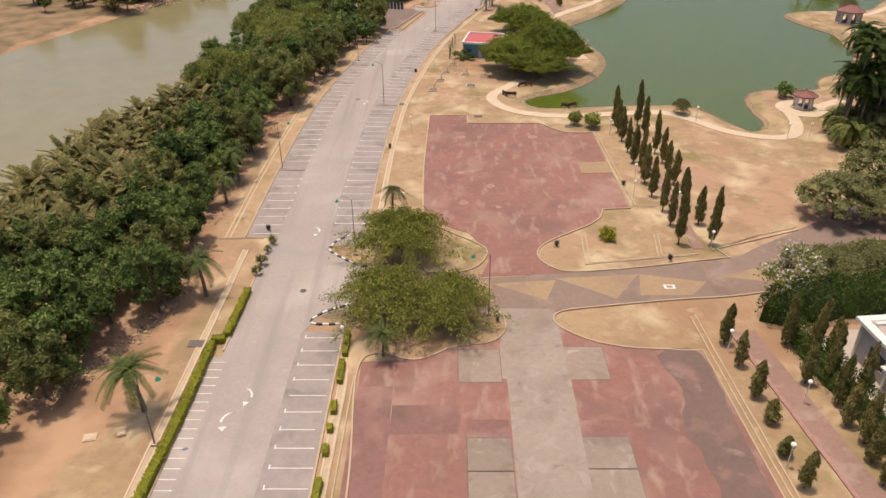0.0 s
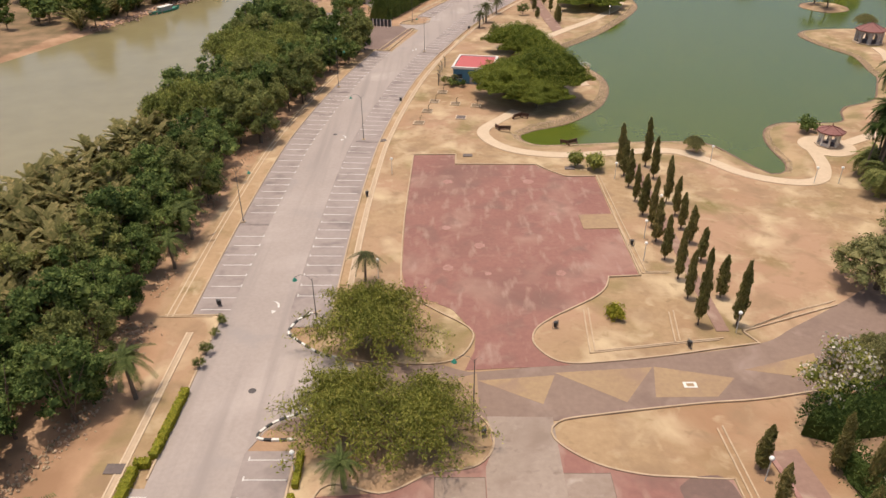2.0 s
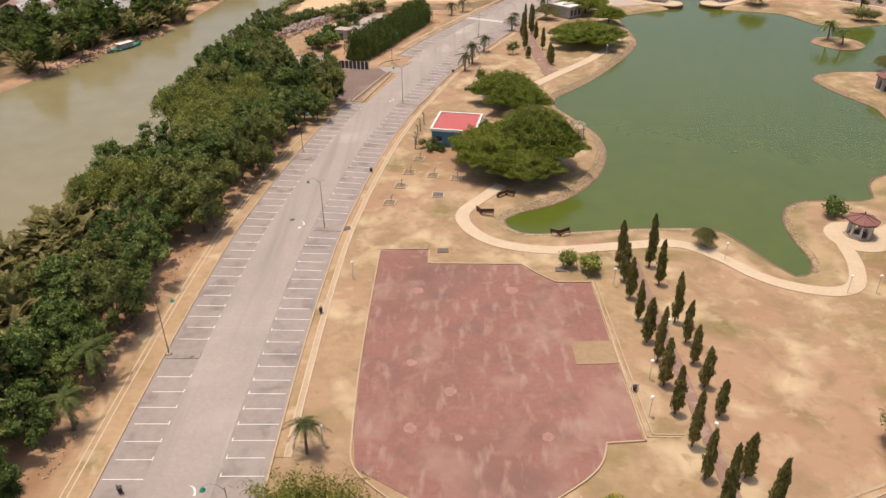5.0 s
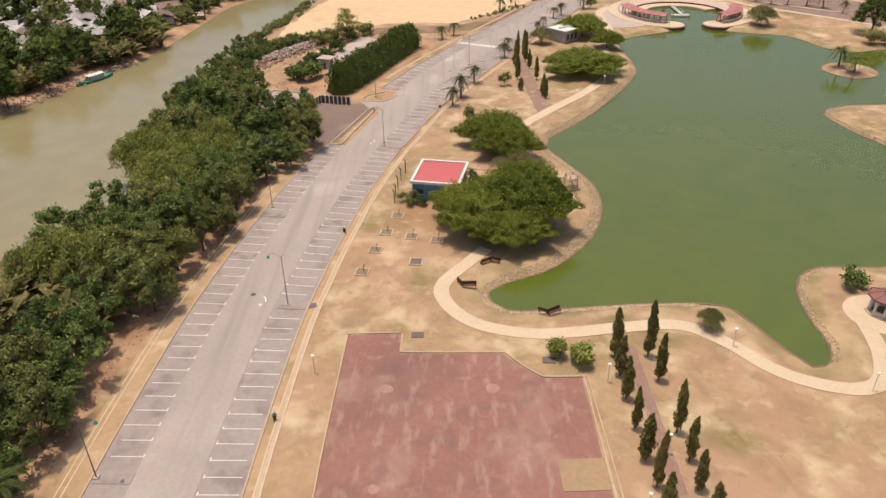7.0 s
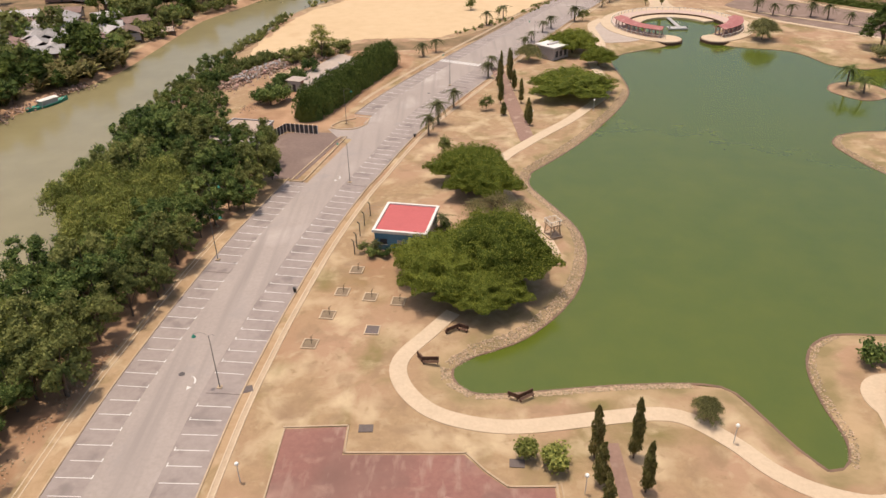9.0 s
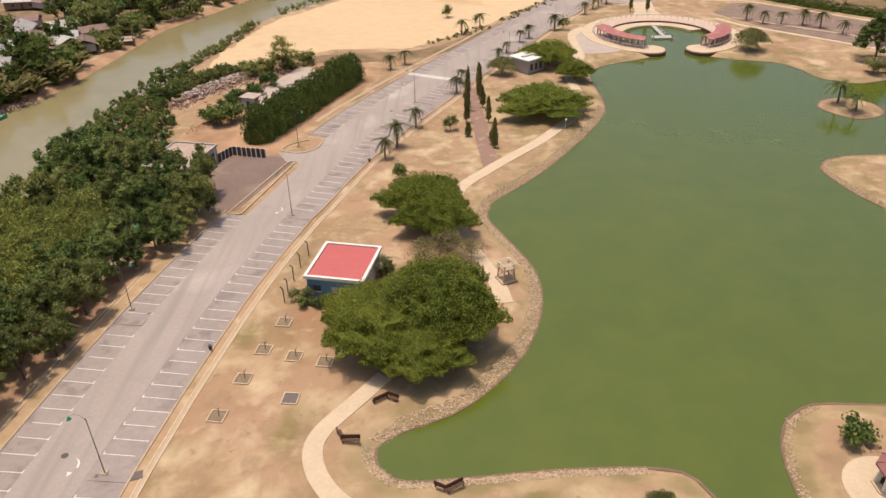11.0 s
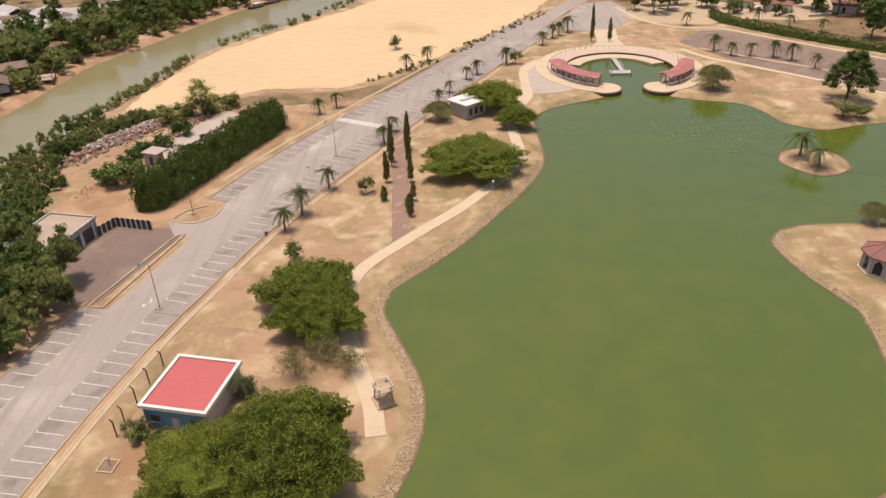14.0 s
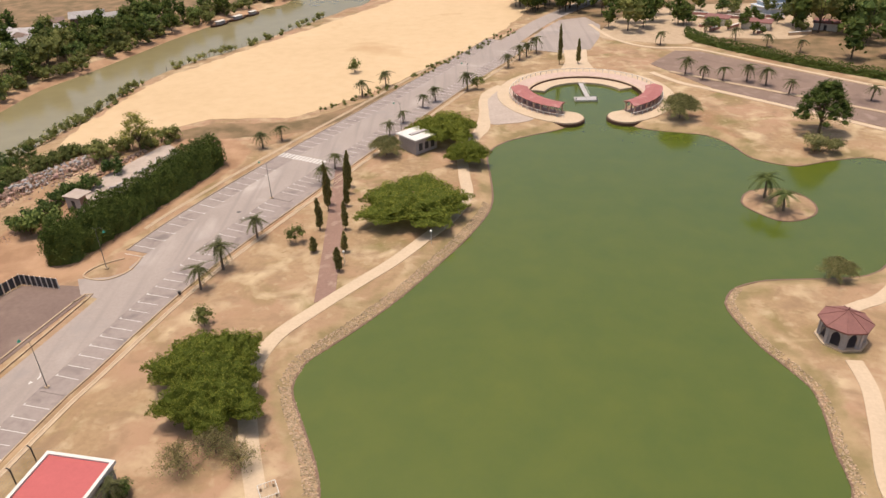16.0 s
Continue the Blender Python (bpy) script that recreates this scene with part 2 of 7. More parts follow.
def tube(bm, points, radii, sides=6):
    """A round bar through points in space."""
    rings = []
    pts = [Vector(p) for p in points]
    for i, p in enumerate(pts):
        d = (pts[min(i + 1, len(pts) - 1)] - pts[max(i - 1, 0)]).normalized()
        a = d.orthogonal().normalized()
        b = d.cross(a)
        r = radii[i] if isinstance(radii, (list, tuple)) else radii
        rings.append([bm.verts.new(p + (a * math.cos(k * math.tau / sides) + b * math.sin(k * math.tau / sides)) * r) for k in range(sides)])
    for r, q in zip(rings, rings[1:]):
        for k in range(sides):
            bm.faces.new((r[k], r[(k + 1) % sides], q[(k + 1) % sides], q[k]))
    bm.faces.new(rings[0][::-1])
    bm.faces.new(rings[-1])


# ---- ground, lake and river ----
LAKE_LEVEL = -0.9
LAKE = [(58.5, 133.6), (61, 134), (62.7, 138), (62.6, 143), (63, 148), (63.8, 151.5), (66, 155.5), (70, 158), (75, 158), (80, 157.8), (83, 159.3), (84, 163.1), (86.5, 167),
        (90, 168.6), (95, 171.5), (101, 182), (104, 188), (104.6, 193.5), (106, 199.5), (106.8, 205), (105.4, 209.4), (103.3, 214.8), (102, 220.6), (101.7, 226.9), (104.7, 231.1), (110.3, 233.2), (118.1, 233.4),
        (128.2, 234), (133.8, 237.4), (139, 244), (148, 254), (158, 264), (160, 274), (158.5, 281), (155.2, 284.3), (152, 284.6), (144.9, 283.3), (140.4, 281.9), (135.9, 280.6), (131.5, 282.4), (127.5, 285.9),
        (125.2, 294.8), (121.5, 300.7), (115, 303.1), (108.4, 305.5), (103, 309.8), (102.5, 316), (107, 324), (112, 332), (112, 339), (106.5, 345), (97, 348), (87, 346), (80, 340), (79.5, 333),
        (82.5, 325), (87, 318), (89.5, 311.5), (84.3, 306.6), (78.9, 304.2), (71.3, 300), (66.7, 294.7), (65.3, 288), (65.5, 280), (65, 264.5), (60.3, 252.4), (53.5, 240.3), (46.6, 229.2), (38.7, 219),
        (33.7, 213), (32.7, 208), (34.7, 202.2), (38.7, 192.2), (39.9, 185.3), (39, 177.3), (35.8, 168.4), (30.9, 161.5), (26, 157), (20, 154.1), (17, 151.6), (17.2, 149.1),
        (20, 146.6), (28, 147), (38, 148), (47.5, 148.2), (52, 147.2), (54.4, 142.3), (56.3, 137.3)]
ISLAND = [(117.2, 261.5), (118.2, 265.5), (121.1, 268.6), (127.4, 269.2), (131.4, 264.8), (131.2, 259), (127.8, 255.6), (121.8, 254.7)]
RIVER_EAST = [(-75, -60), (-69, 60), (-67, 100), (-64, 120), (-60.5, 136), (-56, 148), (-54, 155), (-50.5, 163), (-47, 169), (-47, 176), (-50, 184), (-53, 192), (-54, 203), (-52, 211), (-54, 225), (-56, 242), (-55, 275), (-53, 295), (-50, 312), (-46, 330),
              (-44, 352), (-36, 375), (-20, 398), (10, 455), (45, 520)]
RIVER_WEST = [(-150, -60), (-130, 130), (-113, 190), (-102, 222), (-96, 240), (-92, 252), (-87, 266), (-80, 285), (-77, 312), (-75, 335), (-73, 352),
              (-66, 368), (-58, 390), (-45, 425), (-15, 480), (5, 530)]


def inside_distance(x, y, loop):
    """Distance to a closed outline, positive inside it."""
    d = np.full(x.shape, 1e9)
    odd = np.zeros(x.shape, bool)
    for (ax, ay), (bx, by) in zip(loop, np.roll(loop, -1, axis=0)):
        ex, ey = bx - ax, by - ay
        t = np.clip(((x - ax) * ex + (y - ay) * ey) / (ex * ex + ey * ey + 1e-9), 0, 1)
        d = np.minimum(d, np.hypot(x - ax - t * ex, y - ay - t * ey))
        odd ^= ((ay > y) != (by > y)) & (x < ex * (y - ay) / (ey if ey else 1e-9) + ax)
    return np.where(odd, d, -d)


SOIL = [(-75, 20), (-60, 45), (-45, 62), (-40, 75), (-40, 95), (-40, 132), (-37, 150), (-33, 170), (-28.5, 188), (-22, 207), (-18, 208), (-20.5, 180), (-24, 165), (-28.5, 150), (-31.5, 132), (-32, 110), (-32, 90), (-29, 88),
        (-29.5, 66), (-31, 56), (-35, 45), (-37, 20)]
YARD = [(-36, 246), (-32, 262), (-26, 285), (-14, 305), (2, 302), (7, 290), (-2, 268), (-10, 241), (-14, 235), (-22, 236), (-33, 238)]
VILLAGE = [(-132, 150), (-114, 195), (-104, 230), (-96, 262), (-86, 300), (-82, 345), (-74, 385), (-58, 430), (-30, 480), (-60, 560), (-420, 560), (-420, 150)]
GARDEN = [(110, 400), (124, 390), (140, 386), (148, 382), (168, 359), (190, 338), (215, 312), (420, 300), (420, 560), (60, 560), (76, 470), (95, 450)]
SAND_EDGE = [(-18, 306), (-8, 315), (12, 315), (26, 325), (44, 348), (60, 373), (78, 402), (90, 420), (93, 410), (76, 384), (58, 357), (40, 332), (24, 312), (12, 306), (-4, 304)]
lake_line = spline(LAKE, True, 3.0)
island_line = spline(ISLAND, True, 2.0)
river_line = np.concatenate([spline(RIVER_EAST, step=6.0), spline(RIVER_WEST, step=6.0)[::-1]])


def land_height(x, y):
    lake = np.minimum(inside_distance(x, y, lake_line), -inside_distance(x, y, island_line))
    river = inside_distance(x, y, river_line)
    out = np.zeros(x.shape)
    for d, wide in ((lake, 3.5), (river, 4.0)):
        bank = np.clip((d + wide) / wide, 0, 1)
        out = np.minimum(out, np.where(d < 0, LAKE_LEVEL * bank ** 1.6, LAKE_LEVEL - np.minimum(d * 0.35, 1.6)))
    return out


def ground_sheet():
    gx = np.concatenate([[-3000, -1200, -500, -300, -220, -170], np.arange(-140, 190, 1.6), [200, 230, 280, 350, 600, 1300, 3000]])
    gy = np.concatenate([[-3000, -1000, -300, -120, -40, 0, 20], np.arange(36, 430, 1.6), [440, 455, 475, 500, 560, 700, 1200, 3000]])
    X, Y = np.meshgrid(gx, gy)
    Z = land_height(X, Y)
    rng = np.random.default_rng(4)
    near = (X > -140) & (X < 190) & (Y > 30) & (Y < 440)
    Z = Z + near * rng.uniform(-0.05, 0.0, Z.shape)
    nx, ny = len(gx), len(gy)
    i = np.arange(nx * ny).reshape(ny, nx)
    faces = np.stack([i[:-1, :-1], i[:-1, 1:], i[1:, 1:], i[1:, :-1]], -1).reshape(-1, 4)
    me = from_arrays("ground", np.stack([X, Y, Z], -1).reshape(-1, 3), faces.tolist())
    x, y = X.ravel(), Y.ravel()
    soil = np.maximum(inside_distance(x, y, spline(SOIL, True, 3.0)), inside_distance(x, y, spline(YARD, True, 3.0)))
    river = inside_distance(x, y, river_line)
    soil = np.maximum(soil, np.where((x < -60 + (y > 380) * (y - 380) * 0.6) & (y > 180), 2.6 - np.abs(river + 2.4), -9))
    scrub = np.maximum.reduce([inside_distance(x, y, spline(VILLAGE, True, 6.0)), inside_distance(x, y, spline(GARDEN, True, 6.0)), inside_distance(x, y, spline(SAND_EDGE, True, 4.0)) * 2])
    lakeside = inside_distance(x, y, lake_line)
    verge = np.where(lakeside < 0, 3.0 + lakeside, -9)
    for name, d, soft in (("soil", soil, 3.0), ("scrub", scrub, 4.0), ("verge", verge, 5.0)):
        a = me.attributes.new(name, "FLOAT", "POINT")
        a.data.foreach_set("value", np.clip(0.5 + d / soft, 0, 1).astype(np.float32))
    tagged(mesh_part("ground", me, M_GRASS, smooth=True), "sun-scorched dry grass and bare soil of the lakeside park", "ground", kind="structure")


ground_sheet()
bm = bmesh.new()
slab(bm, [(x, y) for x, y in ((10, 125), (175, 125), (175, 362), (10, 362))], -3.2, LAKE_LEVEL)
setting("water_lake", bm, M_LAKE, "still olive-green water of the park lake", "water")
bm = bmesh.new()
slab(bm, [(-160, -60), (-30, -60), (-30, 300), (70, 530), (-40, 530), (-160, 250)], -3.2, LAKE_LEVEL)
setting("water_river", bm, M_RIVER, "murky brown river beside the mangroves", "water")

# ---- road and parking bays ----
ROAD = Line([(-15.7, -60), (-15.7, 0), (-15.7, 40), (-15.7, 70), (-15.7, 92), (-15.7, 108), (-15.5, 122), (-15.1, 134), (-14.5, 145), (-13.4, 155.3), (-12.0, 166), (-8.9, 185),
             (-4.5, 204.2), (-2.3, 212.1), (0.1, 220.7), (2.5, 229.3), (4.9, 237.5), (7.6, 245.8), (11.1, 254.8), (15.6, 264.6), (20.2, 274), (25.7, 284.8), (32.4, 297.6), (40.5, 312.3), (48.8, 327.8), (57, 343.5),
             (73, 373), (85, 397), (100, 425), (125, 460)])
# the outer line of the east bays bends a little less than the lane
EDGE = Line([(-15.7, -60), (-15.7, 0), (-15.7, 40), (-15.7, 70), (-15.7, 92), (-15.7, 108), (-15.5, 122), (-15.1, 134), (-14.5, 145), (-13.4, 155.3), (-12.0, 166), (-8.9, 185),
             (-4.5, 204.2), (-2.1, 212), (0.4, 220.5), (3, 229), (5.8, 237), (9, 245), (13, 253.8), (17.6, 263.5), (22.1, 273), (27.2, 284), (33.5, 297), (41, 312), (49, 327.7), (57, 343.5),
             (73, 373), (85, 397), (100, 425), (125, 460)])
LANE, LANE_FAR = -7.3, -8.5
bm = bmesh.new()
ribbon(bm, ROAD, 0, ROAD.s[-1], LANE, 0, -0.3, 0.05)
ribbon(bm, ROAD, ROAD.near(238), ROAD.near(392), LANE_FAR, LANE, -0.3, 0.0495)
setting("road", bm, M_ASPHALT, "sun-bleached grey asphalt park road", "road")


def bays(name, s0, s1, u_in, u_out, runs, islands=(), pitch=2.42, edge=0.0, label="asphalt parking bays with faded white lines"):
    """A strip of bays; runs: first and last painted line of each row between two islands."""
    bm = bmesh.new()
    ribbon(bm, EDGE if u_out > 0 else ROAD, s0, s1, u_in - edge, u_out, -0.3, 0.045)
    base = setting(name, bm, M_BAY, label, "parking bays")
    side = 1 if u_out > u_in else -1
    lo, hi = sorted((u_in, u_out))
    chance = random.Random(int(s0))
    for a, b in runs:
        n = max(1, round((b - a) / pitch))
        for k in range(n + 1):
            s = a + (b - a) * k / n + chance.uniform(-0.04, 0.04)
            bm = bmesh.new()
            short = chance.uniform(0.1, 0.9)
            ribbon(bm, ROAD, s - 0.05, s + 0.05, lo + (0 if side > 0 else short), hi - (short if side > 0 else 0), 0.0, 0.054)
            if chance.random() < 0.85:
                ribbon(bm, ROAD, s - 0.12, s + 0.42, u_in - 0.06, u_in + 0.06, 0.0, 0.0565)
            part("bay_line", bm, M_PAINT, base)
    for a, b in islands:
        bm = bmesh.new()
        ribbon(bm, ROAD, a, b, lo + 0.3, hi, 0.0, 0.12)
        part("bay_island", bm, M_BAY, base)


near = ROAD.near
bays("bays_south_east", near(20), near(69.5), 0.6, 4.7, [(87.6, 128.4)], pitch=2.36, edge=0.6)
bays("bays_north_east", near(89), near(392), 0.3, 5.0, [(155.5, 204.1), (210.3, 265.1), (271.6, 330.5), (336.5, 345), (357, 471)], [(206.4, 208.2), (268.0, 269.8), (333.0, 334.8)], edge=2.9)
bays("bays_north_west", near(91.5), near(206), LANE, LANE - 4.4, [(152.5, 170.6), (177.8, 231.2), (236.5, 265.1)], [(173.9, 175.3), (233.6, 235.0)])
bays("bays_far_west", near(243), near(392), LANE_FAR, LANE_FAR - 4.6, [(304.3, 345), (357, 471)], pitch=2.9)

# ---- plazas and cross road ----
bm = bmesh.new()
slab(bm, spline([(-8.54, 82.41), (2.97, 82.05), (5.71, 80.94), (16.74, 82.36), (28.06, 83.68), (38.69, 85.88), (43.69, 88.92), (52.61, 94.71), (64.13, 103.14), (90, 120), (96, 110), (75, 93), (55.64, 84.13),
                         (46.9, 79.18), (36.24, 76.7), (29.1, 76.02), (18.53, 74.3), (13.96, 73.58), (7.22, 73.37), (-2.59, 73), (-15.13, 73.16), (-15.18, 86.92)], True), -0.3, 0.02)
setting("road_cross", bm, M_CROSS, "brown paved cross road with faded yellow triangles", "road")
bm = bmesh.new()
slab(bm, spline([(-16.4, 69.6), (-16.4, 91), (-14.9, 88.2), (-13.1, 85.8), (-10.5, 83.7), (-7, 82.4), (-6, 78.8), (-7, 75.4), (-9.5, 74.6), (-12.1, 73.8), (-14.3, 72.2)], True), -0.3, 0.0485)
setting("road_flare", bm, M_ASPHALT, "grey asphalt flare of the junction", "road")
bm = bmesh.new()
slab(bm, [(-2.6, 139.9), (4.6, 140.2), (4.6, 135.8), (18.4, 135.6), (20.5, 133), (22.9, 130.8), (27.9, 130.8), (28.25, 100.28), (24.18, 99.87), (23.3, 97.14), (21.65, 95.41), (15.43, 90.8),
          (13.49, 88.48), (13.1, 86.04), (14.56, 83.47), (16.74, 82.06), (5.22, 81.24), (6.36, 84.66), (6.55, 87.8), (3.9, 92.65), (-2, 96.48), (-2.7, 101.71), (-3.0, 116.7)], -0.3, 0.03)
setting("pavement_north", bm, M_RED, "faded dark red paved plaza with pale stains", "plaza")
bm = bmesh.new()
slab(bm, [(-8, 20), (-7.61, 46.03), (-8.35, 64.14), (-2.31, 64.56), (1.44, 66.73), (5.86, 67.46), (7.71, 70.01), (7.22, 73.86), (13.66, 73.78), (13.68, 71.1), (16.8, 68.12), (21.02, 66.78), (28.99, 66.28), (30.2, 44), (31, 20)], -0.3, 0.03)
setting("pavement_south", bm, M_RED, "faded red paved plaza with grey paved walk", "plaza")
bm = bmesh.new()
slab(bm, [(7, 20), (7.27, 61.39), (6.77, 61.5), (6.84, 67.64), (7.71, 70.01), (7.22, 74.16), (13.76, 74.07), (13.95, 61.31), (13.3, 20)], -0.3, 0.045)
setting("pavement_walk", bm, M_GREY, "grey concrete paved walk between red plazas", "pavement")

# ---- footpaths ----
PATHS = {
    "footpath_lake": ([(17.4, 163.2), (14.1, 158.4), (10.8, 153.6), (10.1, 150.3), (11.3, 146.6), (14.1, 143.1), (17.8, 141.1), (22.8, 140.0), (27.7, 140.2), (34.5, 141.2), (41.4, 141.9), (45.3, 140.8), (49.2, 136.9), (51.6, 133.4),
                       (54.5, 130.7), (58.4, 128.9), (62.1, 128.4), (65.3, 130.1), (67.8, 135.4), (68.9, 141.5)], 2.3),
    "footpath_west": ([(34, 179.2), (33, 185.2), (31, 191.2), (29.1, 197.2), (27.1, 205.2), (26.7, 212.2), (28.7, 219.2), (33.6, 226), (39, 232.8), (45.5, 240.6), (51.4, 249.4), (56.3, 257.2), (59.8, 267.1), (59.5, 278.6), (59.7, 291), (63.8, 304.3), (65.9, 317.6), (66.5, 330), (71.1, 340.1)], 2.6),
}
for nm, (pts, wide) in PATHS.items():
    ln = Line(pts, 0.8)
    bm = bmesh.new()
    ribbon(bm, ln, 0, ln.s[-1], -wide / 2, wide / 2, -0.3, 0.06, 1.0)
    setting(nm, bm, M_PATH, "pale concrete footpath winding round the lake", "footpath")
bm = bmesh.new()
slab(bm, [(33, 228), (36.3, 230), (33, 284), (29.5, 284)], -0.3, 0.05)
setting("pavement_brick_walk", bm, M_BRICK, "straight red brick walk between columnar trees", "pavement")

# ---- sand field ----
def ragged(points, step, amp, seed):
    """A closed smooth outline with an uneven edge."""
    p = spline(points, True, step)
    t = np.roll(p, -1, 0) - np.roll(p, 1, 0)
    t /= np.linalg.norm(t, axis=1)[:, None]
    d = np.array([noise.noise(Vector((x * 0.12, y * 0.12, seed))) + 0.5 * noise.noise(Vector((x * 0.5, y * 0.5, seed))) for x, y in p]) * amp
    return p + np.stack([t[:, 1], -t[:, 0]], 1) * d[:, None]


bm = bmesh.new()
slab(bm, ragged([(-45, 303), (-42, 329), (-36, 357), (-22, 382), (-7, 407), (11, 434), (28, 462), (60, 510), (110, 500), (98, 466), (90, 444), (81, 418), (68, 391), (54, 371), (41, 349), (24, 329), (12, 319), (-9, 319), (-18, 311), (-27, 304), (-34, 298)], 1.2, 1.6, 3.3), -0.3, 0.03)
setting("ground_sand", bm, M_SAND, "wide bare field of pale yellow sand", "sand field")

# ---- plants: materials and kinds ----
M_BARK = material("bark", (0.16, 0.115, 0.08), (0.10, 0.07, 0.05), rough=0.95, big=1.0, fine=6, bump=0.6)
M_PALMBARK = material("palm_bark", (0.22, 0.17, 0.125), (0.14, 0.105, 0.075), rough=0.95, big=1.0, fine=6, bump=0.6)
L_MANGROVE = leaf_material("mangrove_leaves", (0.185, 0.238, 0.07), (0.108, 0.15, 0.042), 0.36, 0.55)
L_OLIVE = leaf_material("olive_leaves", (0.24, 0.25, 0.078), (0.16, 0.172, 0.054), 0.25, 0.4)
L_NIPAH = leaf_material("nipah_fronds", (0.30, 0.255, 0.1), (0.165, 0.15, 0.056), 0.3, 0.5)
L_RAIN = leaf_material("rain_tree_leaves", (0.225, 0.25, 0.044), (0.12, 0.148, 0.026), 0.12, 0.5)
L_LIGHT = leaf_material("light_rain_tree_leaves", (0.25, 0.27, 0.045), (0.138, 0.165, 0.028), 0.12, 0.5)
L_FEATHER = leaf_material("feathery_leaves", (0.345, 0.34, 0.075), (0.2, 0.21, 0.045), 0.1, 0.5)
L_GREY = leaf_material("grey_green_leaves", (0.33, 0.31, 0.128), (0.21, 0.205, 0.082), 0.15, 0.45)
L_CYPRESS = leaf_material("columnar_leaves", (0.29, 0.255, 0.088), (0.175, 0.16, 0.054), 0.2, 0.45)
L_PALM = leaf_material("palm_leaves", (0.15, 0.15, 0.062), (0.088, 0.092, 0.038), 0.15, 0.3)
L_PALMGREEN = leaf_material("green_palm_leaves", (0.17, 0.2, 0.062), (0.095, 0.118, 0.038), 0.12, 0.35)
L_HEDGE = leaf_material("clipped_hedge_leaves", (0.42, 0.385, 0.05), (0.28, 0.275, 0.036), 0.1, 0.4)
L_DARK = leaf_material("dark_hedge_leaves", (0.125, 0.16, 0.038), (0.075, 0.105, 0.026), 0.15, 0.5)
L_DEEP = leaf_material("deep_green_leaves", (0.082, 0.118, 0.03), (0.05, 0.078, 0.02), 0.15, 0.5)
L_YELLOW = leaf_material("yellow_green_fine_leaves", (0.32, 0.335, 0.088), (0.215, 0.232, 0.062), 0.12, 0.45)
L_WHITE = leaf_material("white_blossom", (0.72, 0.65, 0.55), (0.52, 0.46, 0.36), 0.1, 0.3)
L_TWIG = leaf_material("thin_olive_leaves", (0.36, 0.32, 0.15), (0.25, 0.22, 0.095), 0.1, 0.45)

ICO = bmesh.new()
bmesh.ops.create_icosphere(ICO, subdivisions=1, radius=1.0)
ICO_V = np.array([v.co[:] for v in ICO.verts])
ICO_F = np.array([[v.index for v in f.verts] for f in ICO.faces])
ICO.free()
OCT_V = np.array([(1, 0, 0), (0, 1, 0), (-1, 0, 0), (0, -1, 0), (0, 0, 1), (0, 0, -1)], float)
OCT_F = np.array([(0, 1, 4), (1, 2, 4), (2, 3, 4), (3, 0, 4), (1, 0, 5), (2, 1, 5), (3, 2, 5), (0, 3, 5)])


def leaf_quads(rng, points, normals, length, width, droop=0.0):
    """One kite-shaped leaf at every point, lying about square to its normal."""
    n = len(points)
    normals = normals / (np.linalg.norm(normals, axis=1)[:, None] + 1e-9)
    a = np.cross(normals, rng.normal(size=(n, 3)))
    a /= np.linalg.norm(a, axis=1)[:, None] + 1e-9
    a[:, 2] -= droop
    b = np.cross(normals, a)
    L = (length * rng.uniform(0.6, 1.4, n))[:, None]
    Wd = (width * rng.uniform(0.6, 1.4, n))[:, None]
    v = np.stack([points - a * L * 0.5, points + b * Wd * 0.5 + a * L * 0.05, points + a * L * 0.5 - normals * L * 0.12, points - b * Wd * 0.5 + a * L * 0.05], 1)
    f = np.arange(n * 4).reshape(n, 4)
    return v.reshape(-1, 3), f


def clump_cloud(rng, centres, radii, leaves, length, width, flat=0.8, core=0.6, spread=0.7, up=0.45, droop=0.0):
    """Foliage: round clumps of single leaves, each over a small closed core."""
    V, F, off = [], [], 0
    for c, r in zip(centres, radii):
        d = rng.normal(size=(leaves, 3))
        d[:, 2] += up
        d /= np.linalg.norm(d, axis=1)[:, None]
        p = c + d * r * rng.uniform(0.5, 1.25, leaves)[:, None] * np.array([1, 1, flat])
        v, f = leaf_quads(rng, p, d + rng.normal(size=d.shape) * spread, length, width, droop)
        V.append(v)
        F += (f + off).tolist()
        off += len(v)
        if core:
            cv, cf = (OCT_V, OCT_F) if r < 1.7 else (ICO_V, ICO_F)
            v = c + cv * r * core * rng.uniform(0.8, 1.15, (len(cv), 1)) * np.array([1, 1, flat])
            V.append(v)
            F += (cf + off).tolist()
            off += len(v)
    return np.concatenate(V), F


def limbs(rng, height, fork, reach, count, r0, lean=0.0):
    """A tapered trunk with limbs that rise from fork to the crown."""
    bm = bmesh.new()
    tube(bm, [(0, 0, -0.2), (0.1 * lean, 0, fork * 0.5), (lean * 0.3, 0, fork), (lean * 0.5, 0.1, height * 0.8)], [r0, r0 * 0.8, r0 * 0.65, r0 * 0.2], 7)
    for i in range(count):
        a = math.tau * (i + rng.uniform(-0.3, 0.3)) / count
        q = reach * rng.uniform(0.6, 0.95)
        z = rng.uniform(0.62, 0.85) * height
        tube(bm, [(lean * 0.25, 0, fork * rng.uniform(0.6, 1.0)), (math.cos(a) * q * 0.5, math.sin(a) * q * 0.5, (fork + z) * 0.52), (math.cos(a) * q, math.sin(a) * q, z)],
             [r0 * 0.45, r0 * 0.3, r0 * 0.1], 5)
    return bm


